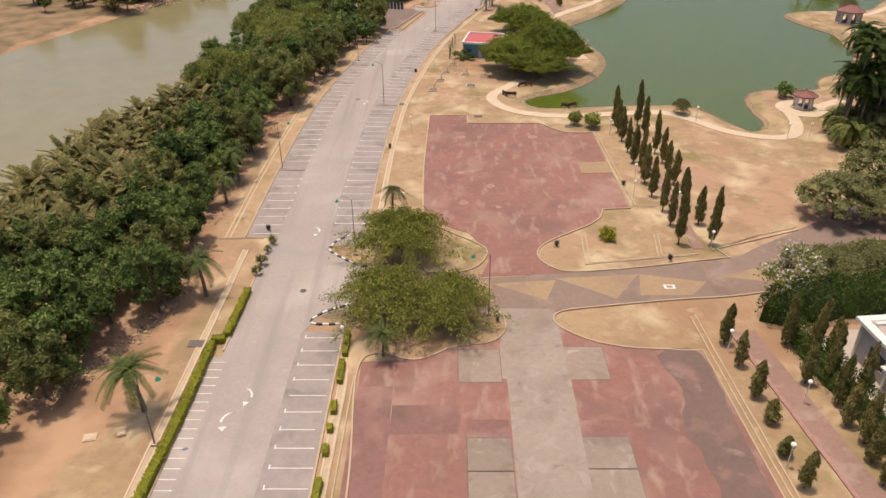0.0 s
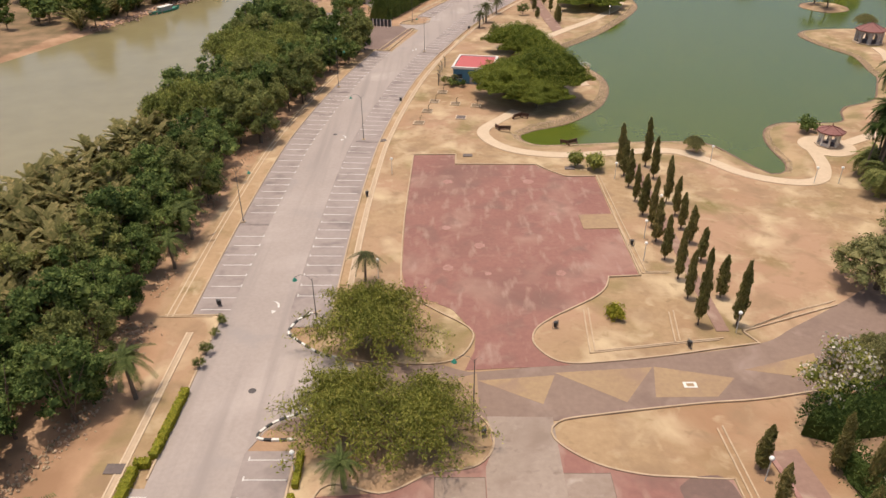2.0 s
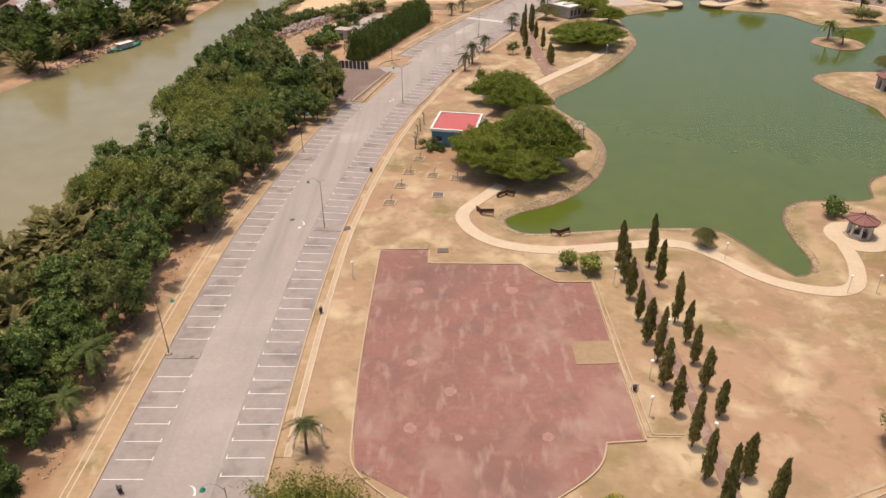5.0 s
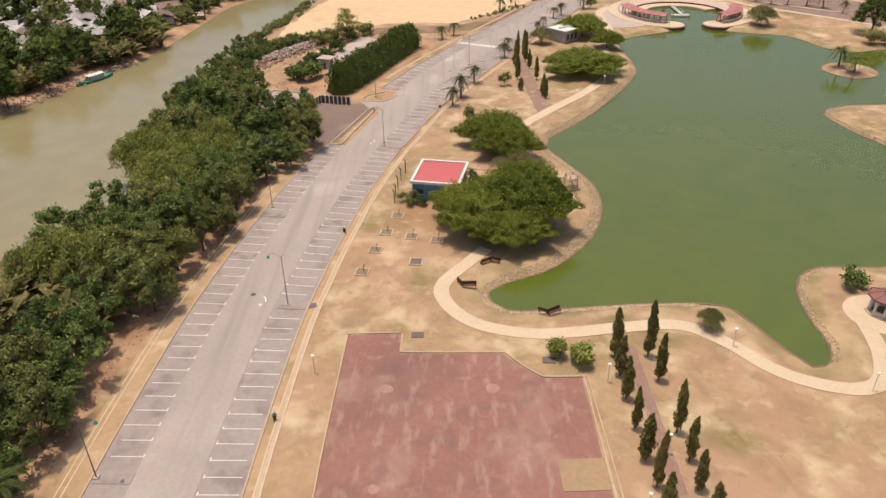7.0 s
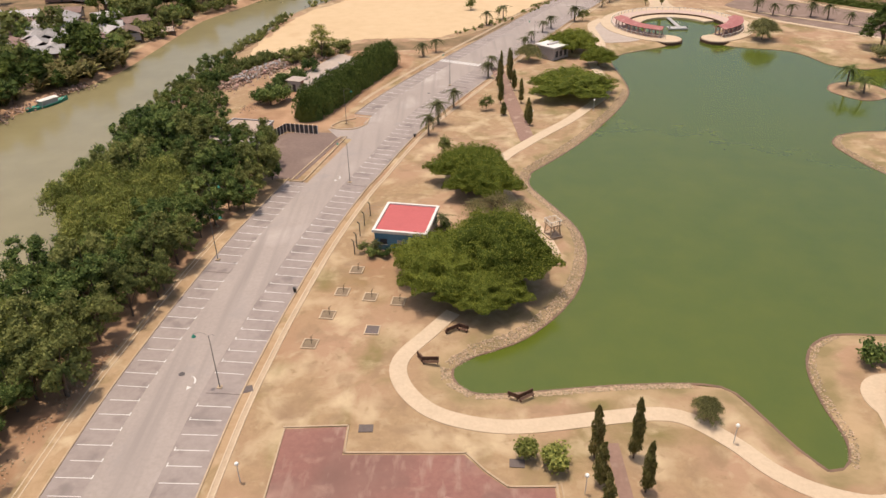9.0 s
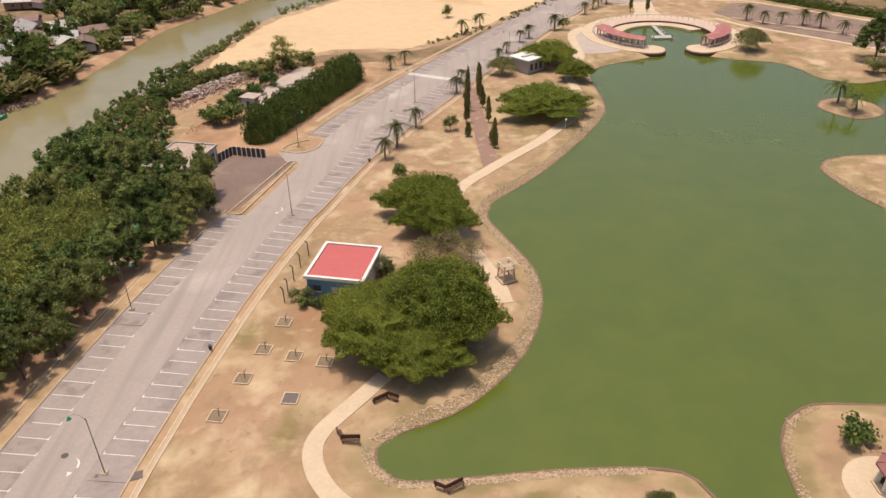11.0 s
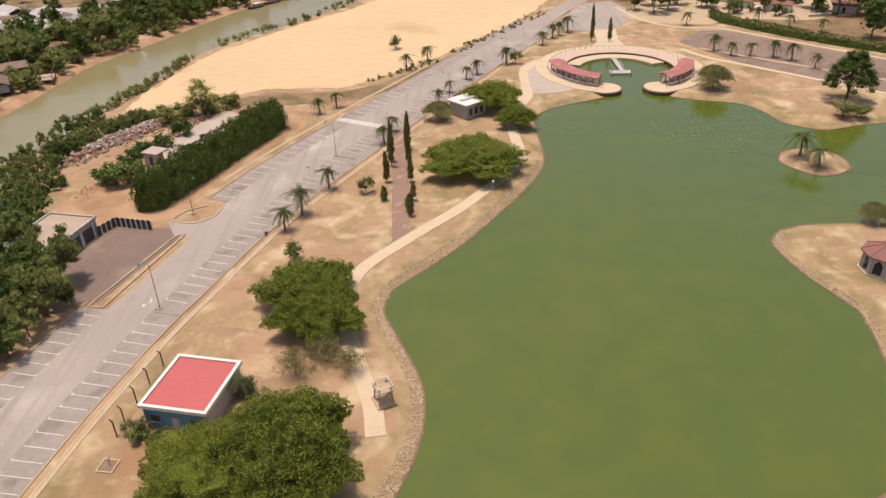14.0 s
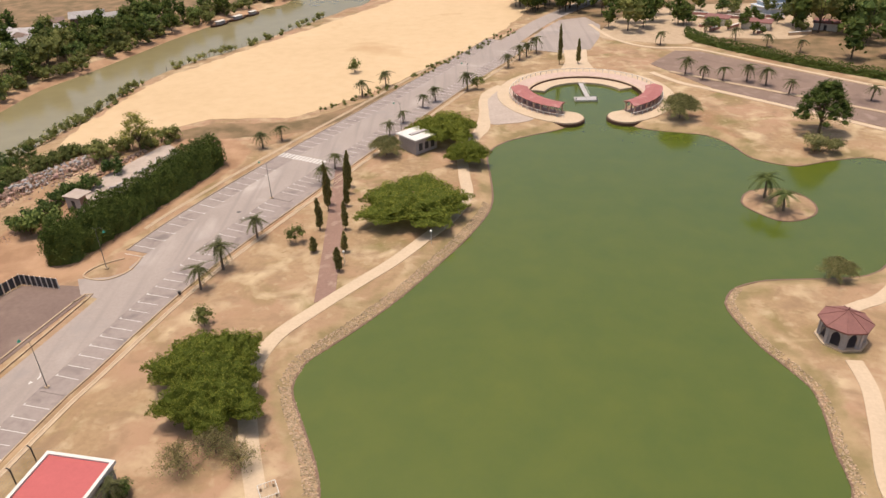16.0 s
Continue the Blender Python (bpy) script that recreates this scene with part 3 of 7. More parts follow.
def tree(name, label, category, group, leaf, cloud, trunk, extra=()):
    """A tree kind: an Empty with trunk and crown."""
    ob = thing(name, label, category, group)
    part("trunk", trunk, M_BARK, ob)
    v, f = cloud
    mesh_part("crown", from_arrays("crown", v, f), leaf, ob)
    for nm, (v, f), mt, lb in extra:
        mesh_part(nm, from_arrays(nm, v, f), mt, ob, lb)
    return ob


def dome(rng, count, radius, top, low, r_clump, jitter=0.5, hole=0.0, pinch=1.0):
    """Clump centres over a dome: radius, top height, height at the rim."""
    out = []
    for i in range(count):
        q = math.sqrt((i + 0.5) / count) * radius
        a = i * 2.39996 + rng.uniform(-0.3, 0.3)
        z = low + (top - low) * (1 - (q / radius) ** 2) ** pinch
        out.append((math.cos(a) * q + rng.normal() * jitter * 0.5, math.sin(a) * q + rng.normal() * jitter * 0.5, z + rng.normal() * jitter * 0.5))
    return np.array(out), rng.uniform(0.75, 1.2, count) * r_clump


def ball(rng, count, rx, rz, z, r_clump):
    d = rng.normal(size=(count, 3))
    d /= np.linalg.norm(d, axis=1)[:, None]
    p = d * rng.uniform(0.45, 1.0, count)[:, None] * np.array([rx, rx, rz]) + np.array([0, 0, z])
    return p, rng.uniform(0.7, 1.25, count) * r_clump


def place(proto, x, y, scale=1.0, z=0.0, turn=None, wide=None):
    s = Matrix.Diagonal((wide or scale, wide or scale, scale, 1))
    return copy_thing(proto, pose(x, y, z, 0, 0, random.uniform(0, 360) if turn is None else turn) @ s)


def set_first(proto, x, y, scale=1.0, z=0.0, turn=0.0, wide=None):
    proto.matrix_basis = pose(x, y, z, 0, 0, turn) @ Matrix.Diagonal((wide or scale, wide or scale, scale, 1))
    return proto


class Kind:
    """Prototypes of one kind; the first use of each takes the prototype itself."""
    def __init__(self, makers):
        self.protos = makers
        self.used = set()

    def put(self, x, y, scale=1.0, z=0.0, turn=None, wide=None, which=None):
        i = random.randrange(len(self.protos)) if which is None else which % len(self.protos)
        t = random.uniform(0, 360) if turn is None else turn
        if i not in self.used:
            self.used.add(i)
            return set_first(self.protos[i], x, y, scale, z, t, wide)
        return place(self.protos[i], x, y, scale, z, t, wide)

    def finish(self):
        for i, p in enumerate(self.protos):
            if i not in self.used:
                for o in (*p.children_recursive, p):
                    bpy.data.objects.remove(o)


def mangrove(seed, leaf, name="mangrove_tree", label="dense dark green mangrove tree on the river bank"):
    rng = np.random.default_rng(seed)
    h = rng.uniform(6.5, 8.0)
    c, r = ball(rng, 16, 2.3, 2.5, h - 3.0, 1.0)
    tufts = [c + u * r[:, None] * rng.uniform(0.75, 1.15, (len(c), 1)) for u in (lambda d: d / np.linalg.norm(d, axis=2)[:, :, None])(np.abs(rng.normal(size=(4, len(c), 3))) * np.array([1, 1, 1.3]) * np.sign(c - np.array([0, 0, h - 3.6]))[None])]
    c2 = np.concatenate([c] + tufts)
    r2 = np.concatenate([r * 0.85, rng.uniform(0.4, 0.75, len(c2) - len(c))])
    c, r = c2, np.minimum(r2, 0.94)
    return tree(name, label, "tree", "mangrove wood", leaf, clump_cloud(rng, c, r, 30, 0.3, 0.19, 0.85, 0.7, up=0.75), limbs(rng, h, 1.6, 2.0, 4, 0.16))


def frond_mesh(seed, length, rise, fall, leaflets, leaflet, sag, name="frond", vee=0.5):
    """One arching feather leaf that grows along +x from the origin."""
    rng = np.random.default_rng(seed)
    ts = np.linspace(0, 1, 8)
    spine = np.stack([length * (ts * 0.95 - 0.1 * ts ** 3), 0 * ts, rise * ts * 2.0 - (rise + fall) * ts ** 2 * 1.3], 1)
    bm = bmesh.new()
    tube(bm, spine.tolist(), [0.05 * (1.2 - t) for t in ts], 3)
    for i in range(leaflets):
        t = 0.12 + 0.88 * (i + 0.5) / leaflets
        p = np.array([np.interp(t, ts, spine[:, k]) for k in range(3)])
        q = np.array([np.interp(min(1, t + 0.03), ts, spine[:, k]) for k in range(3)]) - p
        q /= np.linalg.norm(q) + 1e-9
        L = leaflet * (1 - 0.75 * abs(t - 0.42) ** 1.3) * rng.uniform(0.85, 1.15)
        for s in (-1, 1):
            out = np.array([q[0] * 0.55, s * 0.85, vee * 0.4])
            tip = p + out / np.linalg.norm(out) * L
            tip[2] -= sag * L * L
            mid = p + out / np.linalg.norm(out) * L * 0.5
            w = q * (length / leaflets * 0.82)
            a, b, c, d = bm.verts.new(p - w * 0.5), bm.verts.new(p + w * 0.5), bm.verts.new(mid + w * 0.7), bm.verts.new(mid - w * 0.7)
            e = bm.verts.new(tip)
            bm.faces.new((a, b, c, d))
            bm.faces.new((d, c, e))
    me = bpy.data.meshes.new(name)
    bm.to_mesh(me)
    bm.free()
    return me


def palm(seed, name, label, group, height, fronds, length, rise, fall, leaflet, sag, leaf=None, trunk_r=0.14, lean=0.2, up=(20, 60), category="palm", leaflets=22):
    """A palm: ringed trunk and single feather leaves as parts."""
    rng = np.random.default_rng(seed)
    ob = thing(name, label, category, group)
    if height > 0.5:
        bm = bmesh.new()
        k = 9
        tube(bm, [(lean * (i / k) ** 2, 0, height * i / k - 0.1) for i in range(k + 1)], [trunk_r * (1.25 - 0.45 * i / k) * (1.0 if i % 2 else 1.12) for i in range(k + 1)], 7)
        part("trunk", bm, M_PALMBARK, ob)
    meshes = [frond_mesh(seed * 7 + i, length, rise, fall, leaflets, leaflet, sag) for i in range(3)]
    for me in meshes:
        me.materials.append(leaf or L_PALM)
    for i in range(fronds):
        fr = mesh_part("frond", meshes[i % 3], None, ob)
        tilt = rng.uniform(*up)
        fr.matrix_basis = pose(lean if height > 0.5 else rng.normal() * 0.3, 0 if height > 0.5 else rng.normal() * 0.3, max(0, height - 0.1), 0, 0, i * 137.5 + rng.uniform(-15, 15)) @ pose(0, 0, 0, 0, -tilt, 0) @ Matrix.Scale(rng.uniform(0.8, 1.1), 4)
    return ob


def columnar(seed, h=7.0):
    """A narrow column tree with hanging leaves."""
    rng = np.random.default_rng(seed)
    n = 1300
    t = 0.13 + 0.87 * rng.uniform(0.0, 1.0, n) ** 0.95
    prof = 0.86 * np.interp(t, [0.1, 0.16, 0.34, 0.7, 0.9, 1.0], [0.35, 0.8, 1.0, 0.74, 0.45, 0.1])
    a = rng.uniform(0, math.tau, n)
    wob = 1 + 0.22 * np.sin(a * 2 + t * 17 + seed) + 0.15 * np.sin(t * 40 + a)
    r = prof * wob * rng.uniform(0.65, 1.0, n)
    sway = 0.12 * np.sin(t * 6 + seed)
    p = np.stack([np.cos(a) * r + sway, np.sin(a) * r, t * h], 1)
    d = np.stack([np.cos(a), np.sin(a), 0.5 + 0 * a], 1) + rng.normal(size=(n, 3)) * 0.45
    V, F = leaf_quads(rng, p, d, 0.42, 0.15, 0.8)
    F = F.tolist()
    m, k = 10, 7
    off = len(V)
    core = []
    for i in range(m):
        tt = 0.14 + 0.82 * i / (m - 1)
        q = 0.58 * np.interp(tt, [0.1, 0.16, 0.34, 0.7, 0.9, 1.0], [0.35, 0.8, 1.0, 0.74, 0.45, 0.1])
        for j in range(k):
            b = j * math.tau / k
            core.append((math.cos(b) * q * rng.uniform(0.85, 1.15) + 0.12 * math.sin(tt * 6 + seed), math.sin(b) * q * rng.uniform(0.85, 1.15), tt * h))
    for i in range(m - 1):
        for j in range(k):
            F.append([off + i * k + j, off + i * k + (j + 1) % k, off + (i + 1) * k + (j + 1) % k, off + (i + 1) * k + j])
    bm = bmesh.new()
    tube(bm, [(0, 0, -0.1), (0, 0, h * 0.5), (0.1, 0, h * 0.9)], [0.13, 0.09, 0.03], 6)
    return tree("columnar_tree", "narrow dark green columnar tree with drooping leaves", "tree", "columnar trees along the walk", L_CYPRESS, (np.concatenate([V, core]), F), bm)


def spreading(seed, leaf, label, radius, top, low, clumps, r_clump, leaves, size=(0.42, 0.24), group="spreading trees", name="rain_tree", core=0.7, flat=0.62, trunk=0.4, jitter=0.6, under=True):
    rng = np.random.default_rng(seed)
    c, r = dome(rng, clumps, radius, top, low, r_clump, jitter)
    if under:
        c2, r2 = dome(rng, clumps // 3, radius * 0.8, top - 1.6, low - 0.2, r_clump * 0.9, jitter)
        c, r = np.concatenate([c, c2]), np.concatenate([r, r2])
    return tree(name, label, "tree", group, leaf, clump_cloud(rng, c, r, leaves, *size, flat, core), limbs(rng, top, top * 0.3, radius * 0.85, 7, trunk))


def billow(p, seed):
    """Rounded bumps with creases between them, from 0 to 1, at points p."""
    return np.array([1 - abs(noise.noise(Vector((q[0] + seed * 7.3, q[1] - seed * 3.1, q[2])))) * 1.6 for q in p])


def umbrella(seed, leaf, label, radius, top, low, leaves, size=(0.27, 0.14), name="rain_tree", group="spreading trees", trunk=0.35, bump=1.35):
    """A broad tree whose leaves lie over one bumpy dome, with a ragged rim."""
    rng = np.random.default_rng(seed)

    def shell(u, a, sink):
        rag = 1 + 0.09 * np.sin(a * 3 + seed) + 0.10 * np.sin(a * 5 + seed * 2) + 0.07 * np.sin(a * 11 + seed)
        q = radius * rag * np.sin(u)
        z = low + (top - low) * (1 - np.clip(np.sin(u), 0, 1) ** 2.6) - np.maximum(u - 1.5708, 0) * 2.2
        p = np.stack([np.cos(a) * q, np.sin(a) * q, z], 1)
        d = np.stack([np.cos(a) * np.sin(u), np.sin(a) * np.sin(u), np.cos(u) + 0.15], 1)
        d /= np.linalg.norm(d, axis=1)[:, None]
        h = bump * (1.0 * billow(p * np.array([0.34, 0.34, 0.7]), seed) + 0.62 * billow(p * np.array([0.85, 0.85, 1.3]), seed + 3)) - bump * 1.05
        return p + d * (h - sink)[:, None], d

    u = np.arccos(1 - rng.uniform(0, 1.16, leaves))
    a = rng.uniform(0, math.tau, leaves)
    p, d = shell(u, a, rng.exponential(0.3, leaves) - 0.12)
    V, F = leaf_quads(rng, p, d * 0.6 + np.array([0, 0, 0.5]) + rng.normal(size=d.shape) * 0.8, *size)
    nu, na = 16, 44
    uu, aa = np.meshgrid(np.linspace(0.02, 1.66, nu), np.arange(na) * math.tau / na, indexing="ij")
    cp, _ = shell(uu.ravel(), aa.ravel(), np.full(nu * na, 0.62))
    off = len(V)
    F = F.tolist() + [[off + i * na + j, off + i * na + (j + 1) % na, off + (i + 1) * na + (j + 1) % na, off + (i + 1) * na + j] for i in range(nu - 1) for j in range(na)]
    return tree(name, label, "tree", group, leaf, (np.concatenate([V, cp]), F), limbs(rng, top, top * 0.3, radius * 0.8, 7, trunk))


def feathery(seed, leaf, label, radius, top, branches, per=70, name="acacia_tree", group="junction trees", size=(0.58, 0.15), trunk=0.13, rag=0.35):
    """An open tree of arching branches with hanging narrow leaves."""
    rng = np.random.default_rng(seed)
    bm = bmesh.new()
    tube(bm, [(0, 0, -0.2), (0.1, 0, top * 0.3)], [trunk, trunk * 0.8], 6)
    P, D = [], []
    for i in range(branches):
        a = i * 2.39996 + rng.uniform(-0.5, 0.5)
        q = radius * math.sqrt((i + 0.6) / branches) * rng.uniform(1 - rag, 1 + rag * 0.35)
        z = top * (1 - 0.42 * (q / radius) ** 2) * rng.uniform(0.78, 1.08)
        line = np.array([(0, 0, top * 0.25), (math.cos(a) * q * 0.4, math.sin(a) * q * 0.4, z * 0.82), (math.cos(a) * q * 0.8, math.sin(a) * q * 0.8, z), (math.cos(a) * q * 1.12, math.sin(a) * q * 1.12, z * 0.86 - 0.15)])
        tube(bm, line.tolist(), [trunk * 0.4, trunk * 0.28, trunk * 0.15, 0.015], 4)
        t = 3 * rng.uniform(0.28, 1.0, per) ** 0.75
        base = np.stack([np.interp(t, [0, 1, 2, 3], line[:, k]) for k in range(3)], 1)
        P.append(base + rng.normal(size=(per, 3)) * np.array([0.42, 0.42, 0.26]))
        D.append(np.array([math.cos(a), math.sin(a), 0.7]) + rng.normal(size=(per, 3)) * 0.6)
    V, F = leaf_quads(rng, np.concatenate(P), np.concatenate(D), size[0], size[1], 0.25)
    return tree(name, label, "tree", group, leaf, (V, F.tolist()), bm)


def leafy_wall(name, label, leaf, points, wide, tall, leaves, seed, size=(0.42, 0.16), bump=0.8, category="hedge"):
    """A tall grown-out hedge: one bumpy body of leaves along a line."""
    rng = np.random.default_rng(seed)
    ln = Line(points, 1.0)
    end = ln.s[-1]

    def shell(s, a, sink):
        taper = np.minimum(1, np.maximum(0.001, np.minimum(s + 0.3, end - s + 0.3)) / 3.0) ** 0.5
        u = np.cos(a) * wide * 0.5 * taper
        z = np.abs(np.sin(a)) ** 1.2 * tall * (0.62 + 0.38 * taper)
        z = z * (0.84 + 0.3 * billow(np.stack([s * 0.3, 0 * s, 0 * s], 1), seed + 5))
        base = np.array([(*ln.at(b, c), d) for b, c, d in zip(s, u, z)])
        side = np.array([np.array(ln.at(b, 1)) - np.array(ln.at(b, 0)) for b in s])
        d = np.stack([side[:, 0] * np.cos(a), side[:, 1] * np.cos(a), np.sin(a) + 0.2], 1)
        h = bump * (billow(base * 0.45, seed) + 0.8 * billow(base * 1.2, seed + 2)) - bump * 1.2
        return base + d * (h - sink)[:, None], d

    s, a = rng.uniform(0, end, leaves), np.arccos(rng.uniform(-1, 1, leaves) * 0.999)
    p, d = shell(s, a, rng.exponential(0.4, leaves) - 0.55)
    V, F = leaf_quads(rng, p, d * 0.25 + rng.normal(size=d.shape) * 0.8, *size, 0.1)
    ns, na = int(end / 1.2), 11
    ss, aa = np.meshgrid(np.linspace(-0.2, end + 0.2, ns), np.linspace(0.04, math.pi - 0.04, na), indexing="ij")
    cp, _ = shell(ss.ravel(), aa.ravel(), np.full(ns * na, 0.55))
    cp[:, 2] = np.maximum(cp[:, 2], 0.02)
    ob = thing(name, label, category)
    mesh_part("inner_growth", from_arrays("inner_growth", cp, [[i * na + j, i * na + j + 1, (i + 1) * na + j + 1, (i + 1) * na + j] for i in range(ns - 1) for j in range(na - 1)]), leaf, ob)
    mesh_part("foliage", from_arrays("foliage", V, F.tolist()), leaf, ob)
    return ob


def shrub(seed, leaf, label, radius, height, name="shrub", group="shrubs", leaves=40, clumps=14, size=(0.3, 0.18)):
    rng = np.random.default_rng(seed)
    c, r = ball(rng, clumps, radius * 0.75, height * 0.33, height * 0.55, radius * 0.4)
    c[:, 2] = np.maximum(c[:, 2], radius * 0.25)
    return tree(name, label, "shrub", group, leaf, clump_cloud(rng, c, r, leaves, *size, 0.85, 0.6), limbs(rng, height * 0.7, 0.3, radius * 0.5, 4, 0.06))


def hedge(name, label, leaf, points, wide, tall, leaf_size=0.22, per=60, rough=0.12, category="hedge"):
    """A clipped hedge along a plan line: stems inside, leaves over a close core."""
    ln = Line(points, 1.0)
    rng = np.random.default_rng(len(points) * 7 + int(tall * 10))
    n = int(ln.s[-1] * per)
    s = rng.uniform(0, ln.s[-1], n)
    side = rng.uniform(-1, 1, n)
    around = rng.uniform(-1.25, 1.25, n)
    u = np.clip(around, -0.5, 0.5) * wide
    z = np.where(np.abs(around) <= 0.5, tall, tall * (1 - (np.abs(around) - 0.5) / 0.75))
    bulge = 1 + rough * np.sin(s * 1.7) * 0.5 + rng.normal(size=n) * rough * 0.5
    pts = np.array([(*ln.at(a, b * k), c * (0.9 + 0.1 * k)) for a, b, c, k in zip(s, u, z, bulge)])
    nor = np.array([(ln.at(a, 1)[0] - ln.at(a, 0)[0], ln.at(a, 1)[1] - ln.at(a, 0)[1], 0) for a in s]) * np.sign(around)[:, None]
    nor[np.abs(around) <= 0.5] = (0, 0, 1)
    nor = nor + rng.normal(size=nor.shape) * 0.5
    V, F = leaf_quads(rng, pts, nor, leaf_size, leaf_size * 0.6)
    bm = bmesh.new()
    ribbon(bm, ln, 0, ln.s[-1], -wide * 0.42, wide * 0.42, 0.0, tall * 0.9, 1.0)
    ob = thing(name, label, category, "")
    part("inner_growth", bm, leaf, ob)
    mesh_part("foliage", from_arrays("foliage", V, F.tolist()), leaf, ob)
    return ob


# mangrove wood and nipah palms between river and road
MANGROVE = Kind([mangrove(i, L_MANGROVE if i % 4 else L_OLIVE) for i in range(1, 9)])
FINE = Kind([feathery(31 + i, L_YELLOW, "taller yellow-green fine-leaved tree among the mangroves", 3.7, 9.0, 60, 46, "riverside_tree", "riverside trees", (0.62, 0.2), 0.2, 0.25) for i in range(2)])
NIPAH = Kind([palm(40 + i, "nipah_palm", "stemless nipah palm with brownish upright fronds", "nipah palms on the bank", 0, 14, 7.0, 1.2, 1.9, 0.9, 0.35, L_NIPAH, up=(44, 82), leaflets=26) for i in range(3)])
random.seed(11)

WOOD_EDGE = [(-46, 30), (-43, 50), (-37, 61), (-34.5, 71), (-34.5, 93), (-35, 132), (-31, 152), (-28, 168), (-25, 182), (-21, 196), (-18, 209), (-19, 214), (-33, 219), (-36, 240)]


def wood_edge(y):
    return float(np.interp(y, [p[1] for p in WOOD_EDGE], [p[0] for p in WOOD_EDGE]))


y = 34.0
while y < 226:
    x0, x1 = float(np.interp(y, [p[1] for p in RIVER_EAST], [p[0] for p in RIVER_EAST])) + 2.6, wood_edge(y) + 1.3
    x = x0 + random.uniform(0, 2)
    while x < x1:
        k = (x - x0) / max(1, x1 - x0)
        nip = k < 0.74 and 86 < y < 147 and not (k > 0.5 and random.random() < 0.2)
        px, py = x + random.uniform(-1.2, 1.2), y + random.uniform(-1.4, 1.4)
        if nip:
            NIPAH.put(px, py, random.uniform(0.8, 1.15), z=-0.3)
            x += 3.2
        else:
            if k < 0.62 and (176 < py < 200 or 146 < py < 157):
                FINE.put(px, py, random.uniform(0.9, 1.2), z=-0.2)
            else:
                MANGROVE.put(px, py, random.uniform(0.85, 1.3) * (0.92 if k > 0.88 else 1.0), z=-0.2)
            x += 4.3
    y += 4.75 if not 84 < y < 156 else 4.0
# lower bank growth further along the river
for y in np.arange(227, 300, 4.6):
    x0 = float(np.interp(y, [p[1] for p in RIVER_EAST], [p[0] for p in RIVER_EAST]))
    w = np.interp(y, [226, 245, 270, 300], [24, 16, 11, 5])
    x = x0 + 1
    while x < x0 + w:
        MANGROVE.put(x + random.uniform(-1, 1), y + random.uniform(-1.5, 1.5), random.uniform(0.7, 1.0) * np.interp(y, [226, 300], [1.0, 0.55]), z=-1.3)
        x += 4.3
MANGROVE.finish()
FINE.finish()
NIPAH.finish()

# columnar trees: two rows beside the plaza, others by the brick walk and the south hedge
COLUMN = Kind([columnar(i) for i in range(1, 6)])
random.seed(5)
for x, rows in ((32.8, ((135.1, 7.2), (131.3, 5.8), (126.9, 6.0), (121.9, 6.3), (117.2, 6.2), (113.4, 6.8), (109, 7.2), (104.3, 6.8), (99.4, 7.8), (95, 6.8), (89.5, 10.5))),
                (37.3, ((135, 7.5), (130.2, 6.8), (121.2, 8.0), (117, 6.8), (113, 4.8), (108.7, 6.2), (104, 5.2), (95.2, 6.0), (89.4, 8.7)))):
    for yy, hh in rows:
        COLUMN.put(x + random.uniform(-0.3, 0.3), yy, hh / 6.6, wide=random.uniform(0.76, 0.98) * (1.2 if hh > 9 else 1))
for x, yy, hh in ((30.8, 261.8, 10.5), (30.6, 264.5, 9), (33.9, 273.3, 9.5), (34.0, 270, 8), (34.5, 263.8, 6), (30.3, 253.6, 6.4), (35.4, 253.6, 6), (30.4, 244.9, 3.7), (36.3, 244.8, 4.2), (36, 237.9, 5.4),
                  (35.6, 240, 4.2), (92.8, 363.2, 11.5), (98.9, 363.3, 9.0)):
    COLUMN.put(x, yy, hh / 7.0, wide=0.95)
for x, yy, hh in ((31.89, 67.42, 4.9), (32.18, 63.64, 4.5), (32.2, 58.76, 4.9), (32.34, 55.12, 3.4), (31.97, 50.83, 2.4), (32.25, 47.1, 4.8), (39.5, 50.07, 4.5), (39.52, 54.75, 5.5), (39.98, 57.67, 6.5), (40, 52.41, 6.8),
                  (40.42, 61, 7.2), (38.55, 67.24, 6.2), (40.21, 64.41, 7.4), (38.1, 60.84, 5.4), (42.38, 58.22, 7), (39.32, 47.44, 5), (42.34, 64.87, 6), (42, 46, 6)):
    COLUMN.put(x, yy, hh / 7.0, wide=0.9)
COLUMN.finish()

# ---- more materials ----
M_WHITE = material("white_paint", (0.74, 0.70, 0.64), (0.58, 0.54, 0.48), rough=0.7, big=0.5, fine=3)
M_BLACK = material("black_paint", (0.035, 0.032, 0.03), (0.06, 0.055, 0.05), rough=0.6, big=1, fine=4)
M_STEEL = material("galvanised_steel", (0.20, 0.18, 0.165), (0.13, 0.115, 0.105), rough=0.5, metal=0.3, big=1, fine=5)
M_GREEN = material("green_lamp_paint", (0.05, 0.27, 0.18), (0.04, 0.20, 0.14), rough=0.4, big=1, fine=5)
M_GLOBE = material("white_globe", (0.85, 0.83, 0.78), (0.8, 0.78, 0.72), rough=0.3, big=1, fine=5)
M_ROOF = material("red_roof", (0.47, 0.115, 0.11), (0.41, 0.10, 0.095), rough=0.75, big=0.3, fine=2)
M_SHELTER = material("faded_red_roof", (0.40, 0.155, 0.14), (0.31, 0.115, 0.105), rough=0.8, big=0.3, fine=2, spots=[((0.46, 0.25, 0.22), 0.4, 0.55, 0.75)])
M_TILE = material("red_tile_roof", (0.265, 0.118, 0.1), (0.2, 0.09, 0.078), rough=0.8, big=0.6, fine=3)
